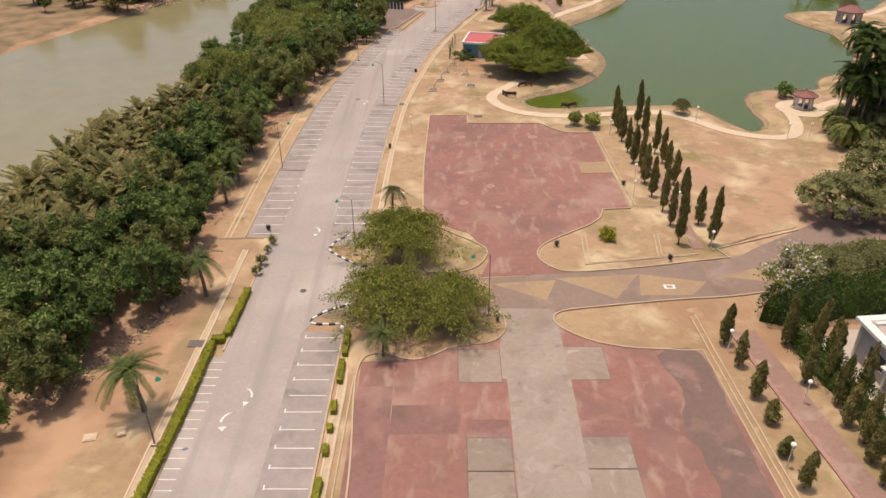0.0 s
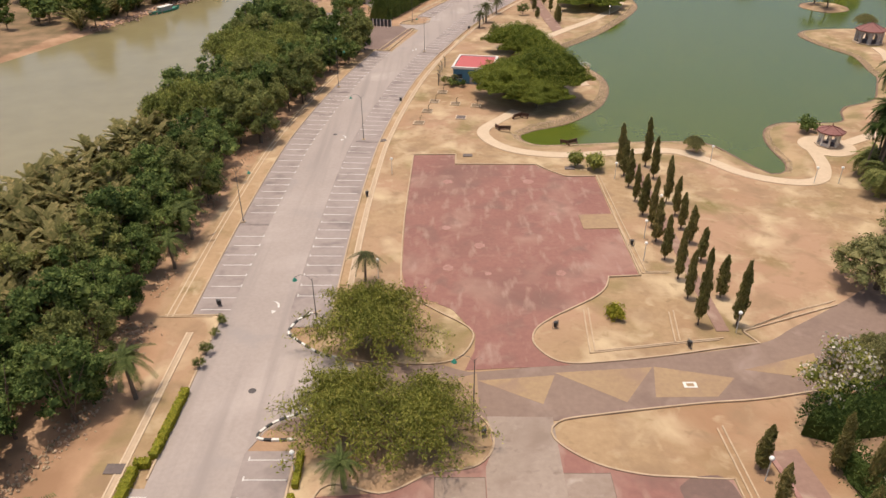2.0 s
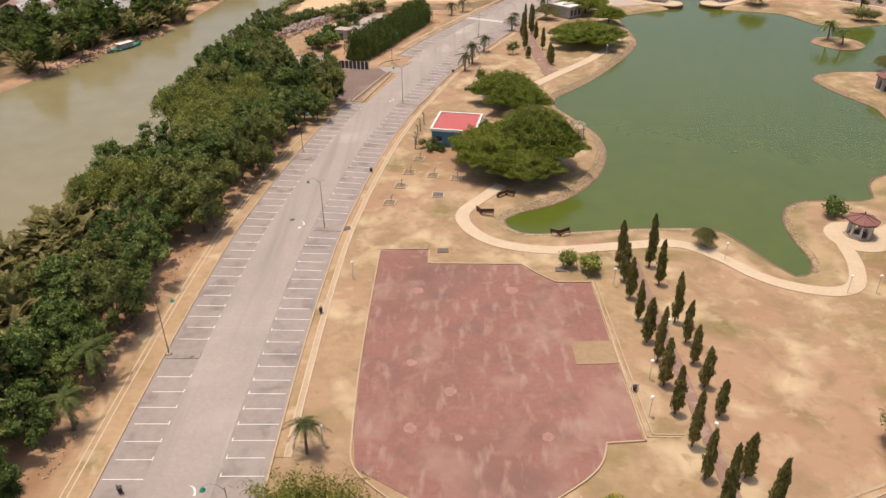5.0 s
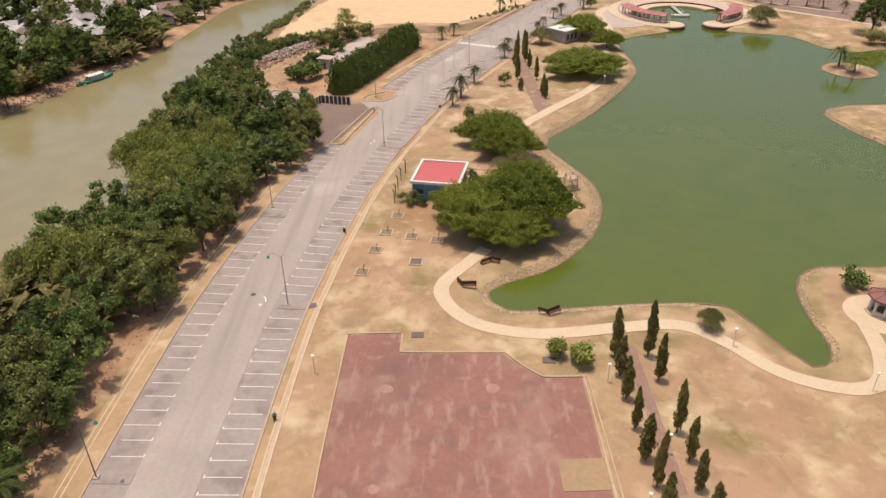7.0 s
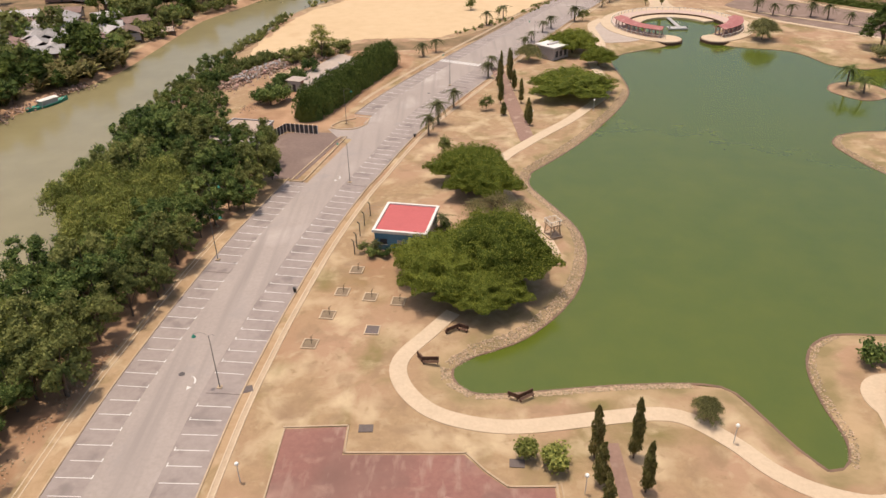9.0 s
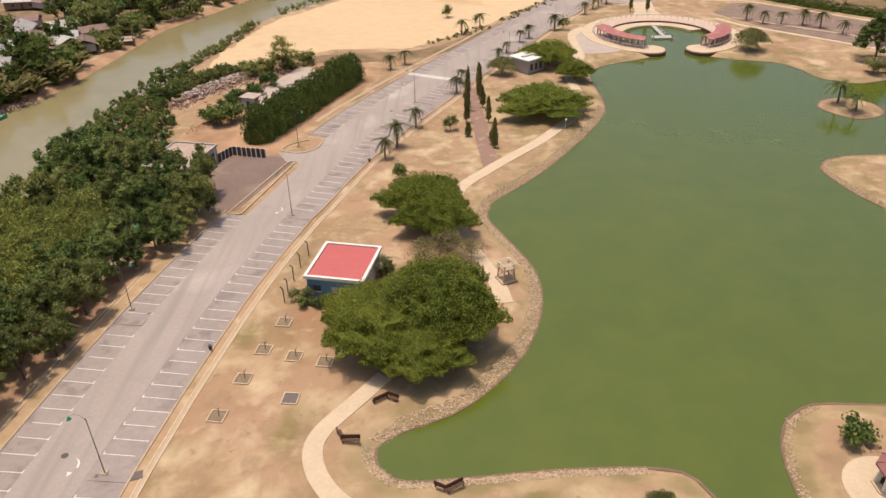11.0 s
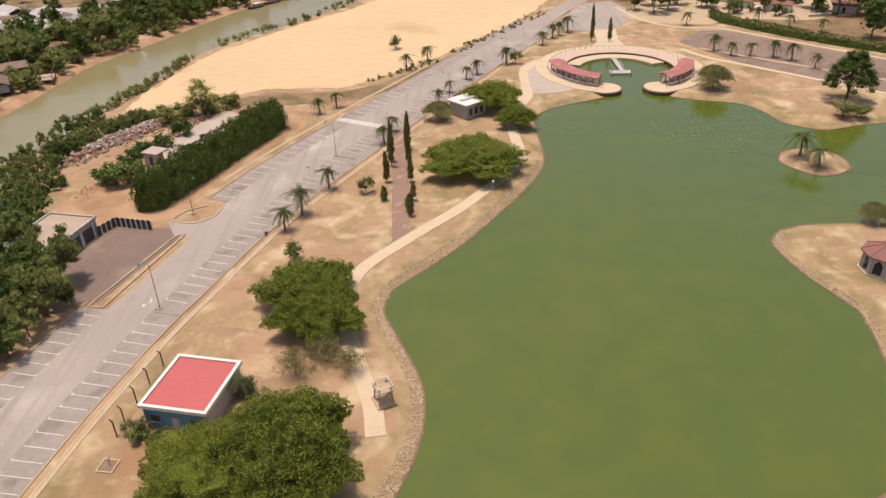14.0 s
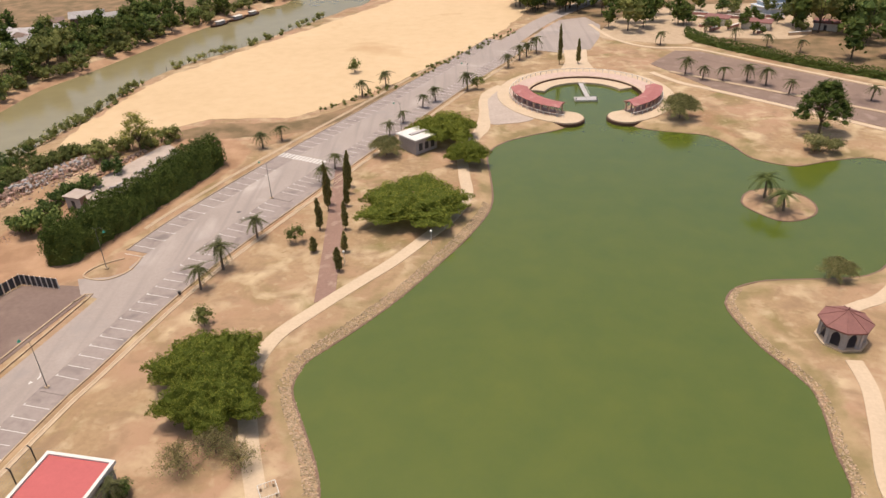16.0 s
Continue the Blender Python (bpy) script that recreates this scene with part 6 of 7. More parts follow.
rubble("rubble_yard", "scattered bricks in the bare yard", [(-36, 250), (-28, 258), (-24, 262)], 4.0, 130, 0.14, M_RUBBLE, lift=0.05, seed=15)
rubble("wood_litter", "pale dead leaves and litter along the wood edge", [(-41, 57), (-37, 63), (-33.8, 70), (-33, 78), (-33, 90)], 1.9, 620, 0.15, M_STONE, category="litter", lift=0.08, seed=16)
rubble("wood_litter", "pale dead leaves and litter along the wood edge", [(-33.2, 95), (-33.6, 120), (-32, 140), (-28.5, 158)], 1.3, 420, 0.12, M_STONE, category="litter", lift=0.06, seed=17)
bm = bmesh.new()
slab(bm, [(34.5, 88.2), (36.0, 88.2), (36.0, 137.2), (34.5, 137.2)], -0.3, 0.04)
setting("footpath_trees", bm, M_BRICK, "brown brick walk between the columnar trees", "footpath")
ln = Line([(34.83, 69.65), (35.97, 61.06), (36.9, 53.42), (38, 44), (38.6, 28)], 1.0)
bm = bmesh.new()
ribbon(bm, ln, 0, ln.s[-1], -1.3, 1.3, -0.3, 0.05)
setting("footpath_south", bm, M_BRICK, "brown brick walk beside the hedge", "footpath")
bm = bmesh.new()
ribbon(bm, ln, 0, ln.s[-1], 1.3, 1.75, -0.3, 0.14)
setting("trim_kerb_17", bm, M_STAIN, "pinkish kerb of the brick walk", "kerb")


def shore_stones(name, i0, i1, count, seed, back=1.5, size=0.13, line=lake_line):
    """Stones pitched along the water's edge between two points of the shore."""
    rng = np.random.default_rng(seed)
    loop = line
    n = len(loop)
    idx = [(i0 + k) % n for k in range((i1 - i0) % n + 1)]
    pts = loop[idx]
    d = np.diff(pts, axis=0)
    s = np.concatenate([[0], np.cumsum(np.hypot(d[:, 0], d[:, 1]))])
    q = rng.uniform(0, s[-1], count)
    x, y = np.interp(q, s, pts[:, 0]), np.interp(q, s, pts[:, 1])
    k = np.clip(np.searchsorted(s, q) - 1, 0, len(d) - 1)
    t = d[k] / np.linalg.norm(d[k], axis=1)[:, None]
    out = rng.uniform(-0.35, 1, count) ** 1.0 * back
    x, y = x + t[:, 1] * out, y - t[:, 0] * out
    z = land_height(x, y)
    sc = size * rng.uniform(0.5, 1.6, (count, 1, 3)) * np.array([1, 1, 0.6])
    V = ICO_V[None] * sc * rng.uniform(0.75, 1.2, (count, len(ICO_V), 1)) + np.stack([x, y, z], 1)[:, None]
    F = (ICO_F[None] + (np.arange(count) * len(ICO_V))[:, None, None]).reshape(-1, 3)
    tagged(mesh_part(name, from_arrays(name, V.reshape(-1, 3), F.tolist()), M_STONE), "pale stones pitched along the lake shore", "stones", kind="stuff")


def shore_index(x, y):
    return int(np.argmin(np.hypot(lake_line[:, 0] - x, lake_line[:, 1] - y)))


shore_stones("stones_west", shore_index(66, 265), shore_index(20, 154), 7000, 1, 1.9)
shore_stones("stones_bay", shore_index(20, 154), shore_index(48, 148), 2200, 2, 1.4)
shore_stones("stones_point", shore_index(60, 135), shore_index(72, 160), 700, 3, 1.0, 0.12)
shore_stones("stones_east", shore_index(105, 185), shore_index(106, 234), 1500, 4, 1.3, 0.13)

# dark wet rim of mud along the waterline
M_WET = material("wet_mud", (0.21, 0.122, 0.078), (0.15, 0.088, 0.058), rough=0.6, big=0.3, fine=1.5, bump=0.3)
for nm, rim in (("trim_shore", lake_line), ("trim_shore_island", island_line)):
    bm = bmesh.new()
    ln = Line([tuple(p) for p in rim] + [tuple(rim[0])], 1.5)
    ribbon(bm, ln, 0, ln.s[-1], -0.2, 0.2, LAKE_LEVEL - 0.3, LAKE_LEVEL + 0.07)
    setting(nm, bm, M_WET, "dark wet mud rim along the waterline", "shore")

# ---- single trees and shrubs ----
random.seed(21)
rain = [umbrella(1, L_RAIN, "broad spreading rain tree with dense green crown", 8.4, 8.2, 4.0, 24000), umbrella(2, L_RAIN, "broad spreading rain tree with dense green crown", 9.0, 9.2, 4.3, 27000)]
RAIN = Kind(rain)
light = set_first(umbrella(5, L_LIGHT, "light green spreading tree on the lake bank", 8.0, 7.0, 3.4, 20000, group="lakeside trees", bump=1.7), 21.2, 208.0, 0.94, wide=0.92)
place(light, 23.8, 201.6, 0.98, turn=150, wide=0.9)
RAIN.put(16.6, 169.8, 1.02, turn=10, which=0, wide=0.95)
RAIN.put(24.0, 172.3, 1.14, turn=80, which=1, wide=0.97)
RAIN.put(21.8, 165.0, 0.76, turn=200, which=0)
place(light, 48.9, 259.5, 0.88, turn=30, wide=1.44)
place(light, 55.2, 299, 0.98, turn=120, wide=1.05)
place(light, 60.5, 285, 0.76, turn=20, wide=0.66)
tw = feathery(6, L_TWIG, "thin twiggy olive tree beside the path", 3.2, 3.6, 44, 42, "twiggy_tree", "lakeside trees", (0.32, 0.1), 0.09)
set_first(tw, 21.8, 191.6)
place(tw, 29.4, 192.0, 0.9)
place(tw, 25.6, 194.4, 1.05)
set_first(feathery(7, L_FEATHER, "feathery light green tree on the junction island", 7.6, 6.2, 190, 110, size=(0.44, 0.13), rag=0.6), -5.2, 85.8, turn=40)
jt = feathery(8, L_FEATHER, "feathery light green tree on the junction island", 6.4, 6.2, 160, 95, size=(0.44, 0.13), rag=0.6)
set_first(jt, -6.2, 71.8, turn=10)
place(jt, 1.0, 71.2, 0.92, turn=130)
bt = spreading(9, L_GREY, "grey-green broad tree shading the dry grass", 5.2, 6.4, 2.6, 70, 1.15, 80, (0.32, 0.2), group="trees east of the lawn", name="broad_tree")
set_first(bt, 57.4, 97.0, 1.0)
for x, y, sc in ((68.6, 107.4, 1.05), (65.0, 95.0, 0.85), (76, 104, 1.2)):
    place(bt, x, y, sc)
tall = spreading(10, L_DARK, "tall dark tree at the lawn edge", 6.0, 12.0, 4.0, 90, 1.4, 90, (0.32, 0.18), group="trees east of the lawn", name="tall_tree")
set_first(tall, 84, 120, 1.0)
for x, y, sc in ((89, 132, 1.05), (95, 144, 1.0), (102, 153, 1.1), (108, 146, 1.2), (97, 128, 1.2), (112, 162, 0.9), (78, 108, 0.9)):
    place(tall, x, y, sc)
place(tall, 148.6, 298.5, 1.05, wide=1.0)
rng = np.random.default_rng(12)
c, r = ball(rng, 26, 3.3, 2.2, 4.2, 1.1)
fr = tree("frangipani_tree", "pale tree covered with white blossom", "tree", "", L_FEATHER, clump_cloud(rng, c, r, 40, 0.4, 0.2, 0.85, 0.45), limbs(rng, 6.0, 1.2, 2.6, 6, 0.2),
          [("blossom", clump_cloud(rng, c, r * 1.1, 26, 0.34, 0.26, 0.85, 0), L_WHITE, "white blossom clusters")])
set_first(fr, 41.44, 75.56, 1.12)
bush = shrub(3, L_OLIVE, "rounded olive-green bush on dry grass", 2.1, 3.6)
set_first(bush, 65, 339.5, 1.15)
for x, y, sc in ((26.4, 248.6, 0.9), (16.3, 221.9, 0.95), (26, 359.4, 1.1), (36, 352, 0.6), (-23.58, 81.63, 0.35), (-23.49, 84.07, 0.4),
                 (-23.4, 87.23, 0.3), (-23.21, 89.6, 0.35), (2.8, 180.6, 0.5)):
    place(bush, x, y, sc)
yb = shrub(4, L_HEDGE, "low yellow-green bush on dry grass", 1.7, 1.5, leaves=60)
set_first(yb, 23.12, 91.08, 1.0)
for x, y, sc in ((57.5, 88, 0.8),):
    place(yb, x, y, sc)
rb = shrub(15, L_YELLOW, "rounded yellow-green bush beside the plaza", 1.5, 2.6, leaves=60, clumps=20)
set_first(rb, 25.2, 135.2, 1.1)
place(rb, 28.2, 133.4, 1.05, wide=1.3)
pb = shrub(14, L_GREY, "loose olive-green bush behind the hedge", 2.2, 2.4, leaves=60)
set_first(pb, 54.69, 83.19, 1.0)
for x, y, sc in ((59, 81, 1.2), (54, 79.5, 0.9), (63, 84.5, 1.1), (66, 80, 1.3), (61, 79, 1.0), (142.3, 286.6, 1.7), (146.5, 286.4, 1.2)):
    place(pb, x, y, sc)
ft = feathery(16, L_GREY, "soft feathery olive tree beside the ring terrace", 5.6, 6.2, 110, 90, "feathery_tree", "lakeside trees")
set_first(ft, 117.4, 311.0, turn=30)
place(ft, 49.0, 79.6, 0.8, turn=200)
place(ft, 54.6, 81.5, 0.75, turn=300)
place(ft, 41, 290.5, 0.75, turn=100)
place(ft, 47.1, 141.0, 0.48, turn=60, wide=0.36)
place(ft, 122.5, 232.5, 0.55, turn=10, wide=0.6)
lowb = shrub(5, L_MANGROVE, "low dark bush beside the hut wall", 1.4, 1.8, leaves=40)
set_first(lowb, 4.6, 179.3, 1.1)
for x, y, sc in ((71.8, 151, 1.6), (6.4, 178.9, 0.8), (16, 187.5, 1.1), (-28, 254.5, 2.6), (-25.5, 257.5, 2.0), (-31, 256, 1.8), (-24, 275, 1.8), (-22, 283, 2.0)):
    place(lowb, x, y, sc)

# palms
PALM = Kind([palm(60 + i, "feather_palm", "young feather palm with drooping dark fronds", "feather palms", 3.3, 18, 1.8, 0.8, 2.2, 0.5, 0.8, up=(-5, 62), leaflets=32, trunk_r=0.15) for i in range(2)])
for x, y, sc in ((12.5, 232.9, 1.1), (14.7, 239.3, 1.15), (18.4, 250.7, 0.95), (9.6, 296.9, 1.0), (13.5, 301.3, 0.95), (30.8, 335, 1.0), (37.2, 344, 1.1), (28.3, 275, 1.0), (29.5, 283, 0.9), (44, 312, 0.8), (41, 303, 0.8), (49, 324, 0.9),
                 (52.5, 329, 0.9), (62, 339, 1.1), (75.8, 361, 1.0), (80.2, 369, 1.0), (83, 373, 1.0), (86.7, 377, 1.3), (130.9, 383.4, 1.1), (129.7, 348.7, 1.1), (133.4, 343.2, 0.9), (138.9, 341.6, 1.0), (145.7, 340.5, 1.1),
                 (149.8, 336.3, 1.1), (153.2, 327.9, 0.9), (173, 321, 0.9), (5.0, 180.2, 0.55), (15.6, 186.6, 0.75), (150, 395, 1.0), (158, 386, 1.0), (166, 378, 1.0), (174, 370, 1.0)):
    PALM.put(x, y, sc * 1.05)
PALM.put(-7.2, 98.6, 1.1, wide=0.9)
BIG = Kind([palm(70 + i, "oil_palm", "large palm with wide arching grey-green fronds", "large palms by the mangroves", 5.0, 19, 2.9, 1.1, 2.7, 0.62, 0.8, leaf=L_PALMGREEN, up=(0, 66), leaflets=40, trunk_r=0.2, lean=0.5) for i in range(2)])
for x, y, sc in ((-29.13, 56.59, 1.05), (-28.76, 76.8, 0.95), (-32.91, 102.05, 0.85), (-33, 110, 0.9), (-34, 123, 0.9), (-31, 146, 0.8), (82.6, 135, 1.4), (90, 127, 1.5), (-27, 170, 0.7)):
    BIG.put(x, y, sc)
BIG.put(-6.0, 65.2, 0.62)
BIG.put(121.8, 263.4, 0.85, wide=1.05)
BIG.put(123.4, 257.6, 0.65, wide=1.0)

TALL = Kind([palm(80 + i, "cluster_palm", "tall clustered palm with dark drooping crown", "tall palms at the lawn edge", h, 26, 3.5, 0.9, 2.2, 0.8, 0.6, leaf=lf, up=(-45, 62), leaflets=26, trunk_r=0.15, lean=0.8)
             for i, (h, lf) in enumerate(((16.5, L_DEEP), (12.0, L_DEEP), (7.5, L_PALM), (4.0, L_OLIVE)))])
random.seed(31)
for k in range(34):
    a, q = k * 2.39996, math.sqrt((k + 0.5) / 34)
    TALL.put(76.0 + 5.4 * q * math.cos(a), 127.6 + 5.4 * q * math.sin(a), random.uniform(0.85, 1.12), which=k * 3 + k // 4)
for k in range(6):
    TALL.put(71.6 + 1.0 * k, 126.0 + (k * 2.3) % 5.0, 1.2 + 0.06 * (k % 3), which=0, wide=1.15)
TALL.finish()

# hedges
hedge("clipped_hedge", "clipped yellow-green hedge along the road edge", L_HEDGE, [(-25.4, 20), (-25.6, 40), (-25.18, 54.09), (-25.23, 66.97)], 0.9, 0.85, 0.24, 110)
hedge("clipped_hedge", "clipped yellow-green hedge along the road edge", L_HEDGE, [(-25.44, 67.56), (-24.04, 67.74)], 0.8, 0.8, 0.24, 110)
hedge("clipped_hedge", "clipped yellow-green hedge along the road edge", L_HEDGE, [(-24.01, 68.44), (-23.86, 73.27), (-23.78, 77.72)], 0.8, 0.8, 0.24, 110)
for y0, y1 in ((43, 47.6), (50.5, 51.6), (53.5, 54.3), (56, 57.5), (60.5, 64), (65, 69)):
    hedge("hedge_piece", "gappy green hedge beside the parking bays", L_HEDGE, [(-10.2, y0), (-10.25, (y0 + y1) / 2), (-10.3, y1)], 0.6, 0.7, 0.22, 90)


def leafy_bank(name, label, leaf, pts, wide, tall, count, seed, rc=1.3, leaves=50, size=(0.42, 0.24), category="hedge"):
    """A tall loose hedge built from clumps along a line."""
    rng = np.random.default_rng(seed)
    ln = Line(pts, 1.0)
    c = []
    for k in range(count):
        u = rng.uniform(-1, 1)
        x, y = ln.at(rng.uniform(0, ln.s[-1]), u * wide * 0.5)
        c.append((x, y, rng.uniform(0.12, 0.95) * tall * (1 - 0.35 * abs(u) ** 2)))
    ob = thing(name, label, category)
    v, f = clump_cloud(rng, np.array(c), rng.uniform(0.8, 1.2, count) * rc, leaves, *size, 0.9, 0.75)
    mesh_part("foliage", from_arrays("foliage", v, f), leaf, ob)
    s = 0.5
    while s < ln.s[-1]:
        x, y = ln.at(s)
        bm = bmesh.new()
        tube(bm, [(x, y, 0), (x + 0.1, y, tall * 0.7)], [0.09, 0.04], 5)
        part("stem", bm, M_BARK, ob)
        s += 2.4


leafy_wall("tall_hedge", "tall dense dark green hedge beside the ruined yard", L_DARK, [(-18, 241.5), (-13.2, 253), (-7.6, 269), (0.6, 290)], 7.4, 6.6, 17000, 1, (0.55, 0.2), 1.15)
leafy_wall("dark_hedge", "thick dark green hedge round the white building", L_DEEP, [(37.33, 71.56), (45.02, 73.4), (58, 75.5)], 4.6, 4.2, 6500, 2, (0.3, 0.15), 0.4)
leafy_wall("dark_hedge", "thick dark green hedge round the white building", L_DEEP, [(39.6, 69.58), (41.0, 61.05), (42.2, 52), (43.0, 44)], 3.2, 2.5, 6500, 3, (0.26, 0.13), 0.5)
leafy_wall("far_hedge", "long clipped hedge behind the car park", L_DARK, [(144, 398), (147, 384), (167, 358), (188, 338), (205, 320)], 3.6, 2.4, 11000, 4, (0.45, 0.24), 0.6)
leafy_bank("bank_scrub", "olive scrub along the river edge of the sand", L_OLIVE, [(-52, 300), (-47, 318), (-44, 336), (-42, 352)], 4.0, 1.7, 110, 5, 0.9, 30, (0.5, 0.3), "scrub")
leafy_bank("bank_scrub", "olive scrub along the river edge of the sand", L_OLIVE, [(-38, 366), (-26, 386), (-14, 402), (5, 440)], 3.0, 2.0, 45, 6, 1.2, 36, (0.5, 0.3), "scrub")
leafy_bank("yard_scrub", "pale green trees and scrub behind the ruined house", L_OLIVE, [(-30, 290), (-22, 299), (-14, 304)], 5.0, 4.0, 70, 7, 1.3, 40, (0.5, 0.3), "scrub")
leafy_bank("yard_scrub", "olive scrub between river and rubble heap", L_OLIVE, [(-49, 272), (-45, 282), (-40, 293), (-32, 300)], 6.0, 2.2, 150, 8, 1.1, 36, (0.5, 0.3), "scrub")
leafy_bank("yard_scrub", "dark scrub beside the rubble heap", L_MANGROVE, [(-31, 258), (-29.5, 266), (-27, 276)], 3.5, 3.0, 45, 9, 1.2, 40, (0.5, 0.3), "scrub")
set_first(spreading(15, L_FEATHER, "thin pale green tree beside the sand field", 3.6, 9.5, 4.5, 30, 1.2, 46, (0.45, 0.22), "yard trees", "pale_tree", core=0.3, trunk=0.2), -21, 296.5)
for i, (x0, y0, x1, y1) in enumerate(((45, 352, 62, 378), (62, 378, 84, 412), (20, 322, 40, 345))):
    leafy_bank("verge_scrub", "dry scrub between sand and road", L_OLIVE, [(x0, y0), ((x0 + x1) / 2 - 1, (y0 + y1) / 2), (x1, y1)], 5.0, 0.8, 30, 20 + i, 0.55, 30, (0.4, 0.2), "scrub")

# far woods


def far_tree(seed, leaf):
    rng = np.random.default_rng(seed)
    c, r = ball(rng, 20, 3.0, 2.7, 4.6, 1.3)
    return tree("far_tree", "dark green broadleaf tree in the distance", "tree", "distant trees", leaf, clump_cloud(rng, c, r, 22, 0.62, 0.4, 0.85, 0.7), limbs(rng, 7, 1.6, 2.0, 3, 0.16))


WOODS = Kind([far_tree(100 + i, (L_OLIVE, L_DARK, L_MANGROVE, L_DARK)[i]) for i in range(4)])
random.seed(8)
for x, y, sc in ((91, 440, 1.2), (98, 446, 1.3), (106, 440, 1.3), (112, 446, 1.3), (119, 430, 1.4), (124, 404, 1.3), (131, 409, 1.3), (127, 418, 1.4), (137, 418, 1.2), (86, 450, 1.1), (140, 430, 1.2), (145, 412, 1.0), (118, 410, 0.9)):
    WOODS.put(x, y, sc)
for k in range(34):
    WOODS.put(random.uniform(186, 235), random.uniform(330, 420), random.uniform(1.2, 1.9))
for k in range(24):
    WOODS.put(random.uniform(86, 120), random.uniform(436, 460), random.uniform(1.0, 1.5))
for k in range(20):
    WOODS.put(random.uniform(90, 260), random.uniform(452, 480), random.uniform(1.2, 1.7))
for k in range(36):
    WOODS.put(random.uniform(146, 196), random.uniform(392, 446), random.uniform(0.35, 0.75))
for x, y in ((-100, 236), (-104, 244), (-98, 262), (-95, 270), (-92, 282), (-88, 291), (-84, 298), (-93, 300), (-101, 275), (-108, 255), (-82, 345), (-80, 356), (-77, 366), (-86, 362), (-90, 372), (-82, 374), (-74, 380), (-80, 388), (-70, 388), (-66, 396), (-74, 400),
             (-62, 404), (-58, 412), (-66, 414), (-54, 420), (-60, 426), (-48, 432), (-55, 438), (-96, 352), (-100, 364), (-92, 390), (-86, 400), (-98, 410), (-80, 415), (-110, 380), (-72, 430), (-64, 445), (-40, 450), (-50, 455), (-118, 262), (-112, 290), (-88, 420), (-104, 395)):
    WOODS.put(x + random.uniform(-1.5, 1.5), y + random.uniform(-2, 2), random.uniform(0.75, 1.25))
for k in range(40):
    WOODS.put(random.uniform(-190, -108), random.uniform(240, 470), random.uniform(0.7, 1.4))
for k in range(95):
    q = random.uniform(0, 1)
    WOODS.put(float(np.interp(q, [0, 0.35, 0.6, 1], [-106, -93, -84, -52])) - random.uniform(4, 34) * random.random() - 3, 232 + 215 * q, random.uniform(0.6, 1.2), z=-0.4)
for k in range(22):
    q = random.uniform(0, 1)
    NIPAH.put(-104 + 17 * q + random.uniform(-4, 2), 230 + 60 * q, random.uniform(0.75, 1.1), z=-0.4)
for k in range(4):
    q = random.uniform(0, 1)
    WOODS.put(-103 + 22 * q + random.uniform(-3, 3), 228 + 75 * q, random.uniform(0.45, 0.9), z=-0.3)
west = Line(RIVER_WEST, 3.0)
rng = np.random.default_rng(77)
V, F, off = [], [], 0
for k in range(130):
    x, y = west.at(west.near(rng.uniform(312, 490)), -rng.uniform(2.0, 15.0))
    size = rng.uniform(0.5, 1.0)
    c, r = ball(rng, 11, 3.0 * size, 2.5 * size, 3.4 * size, 1.5 * size)
    v, f = clump_cloud(rng, c + np.array([x, y, -0.4]), r, 18, 0.6, 0.36, 0.85, 0.7)
    V.append(v)
    F += [[q + off for q in p] for p in f]
    off += len(v)
tagged(mesh_part("bank_wood", from_arrays("bank_wood", np.concatenate(V), F), L_OLIVE), "dense olive-green growth along the far river bank", "wood", kind="stuff")
for k in range(24):
    y = random.uniform(268, 305)
    x, yy = west.at(west.near(y), -random.uniform(1.0, 9.0))
    NIPAH.put(x, yy, random.uniform(0.7, 1.05), z=-0.6)
WOODS.finish()
RAIN.finish()
PALM.finish()
BIG.finish()

# ---- far bank: stilt houses, jetty, boats ----



def stilt_house(w, d, h, roof, lift):
    """A timber house on posts with a gabled sheet roof."""
    ob = thing("stilt_house", "weathered timber house on posts with sheet-metal roof", "house", "riverside houses")
    bar("wall", None, (-w, w, -d, d, lift, lift + h), M_RUST if roof is M_ZINC else M_WALL, ob)
    for nm, sgn in (("a", 1), ("b", -1)):
        bm = bmesh.new()
        e = 0.6
        v = [bm.verts.new(p) for p in ((-w - e, sgn * (d + e), lift + h - 0.2), (w + e, sgn * (d + e), lift + h - 0.2), (w + e, 0, lift + h + d * 0.42), (-w - e, 0, lift + h + d * 0.42))]
        v += [bm.verts.new(q.co + Vector((0, 0, 0.1))) for q in v]
        for f in ((3, 2, 1, 0), (4, 5, 6, 7), (0, 1, 5, 4), (1, 2, 6, 5), (2, 3, 7, 6), (3, 0, 4, 7)):
            bm.faces.new([v[i] for i in f])
        part("roof", bm, roof, ob)
    for x in (-w + 0.2, 0, w - 0.2):
        for y in (-d + 0.2, d - 0.2):
            bar("post", None, (x - 0.1, x + 0.1, y - 0.1, y + 0.1, -1.6, lift), M_WOOD, ob)
    for x in (-w * 0.5, w * 0.5):
        bar("window", None, (x - 0.5, x + 0.5, -d - 0.04, -d, lift + 0.9, lift + 1.9), M_DOOR, ob)
    bar("door", None, (-0.45, 0.45, -d - 0.05, -d, lift, lift + 2.0), M_DOOR, ob)
    return ob


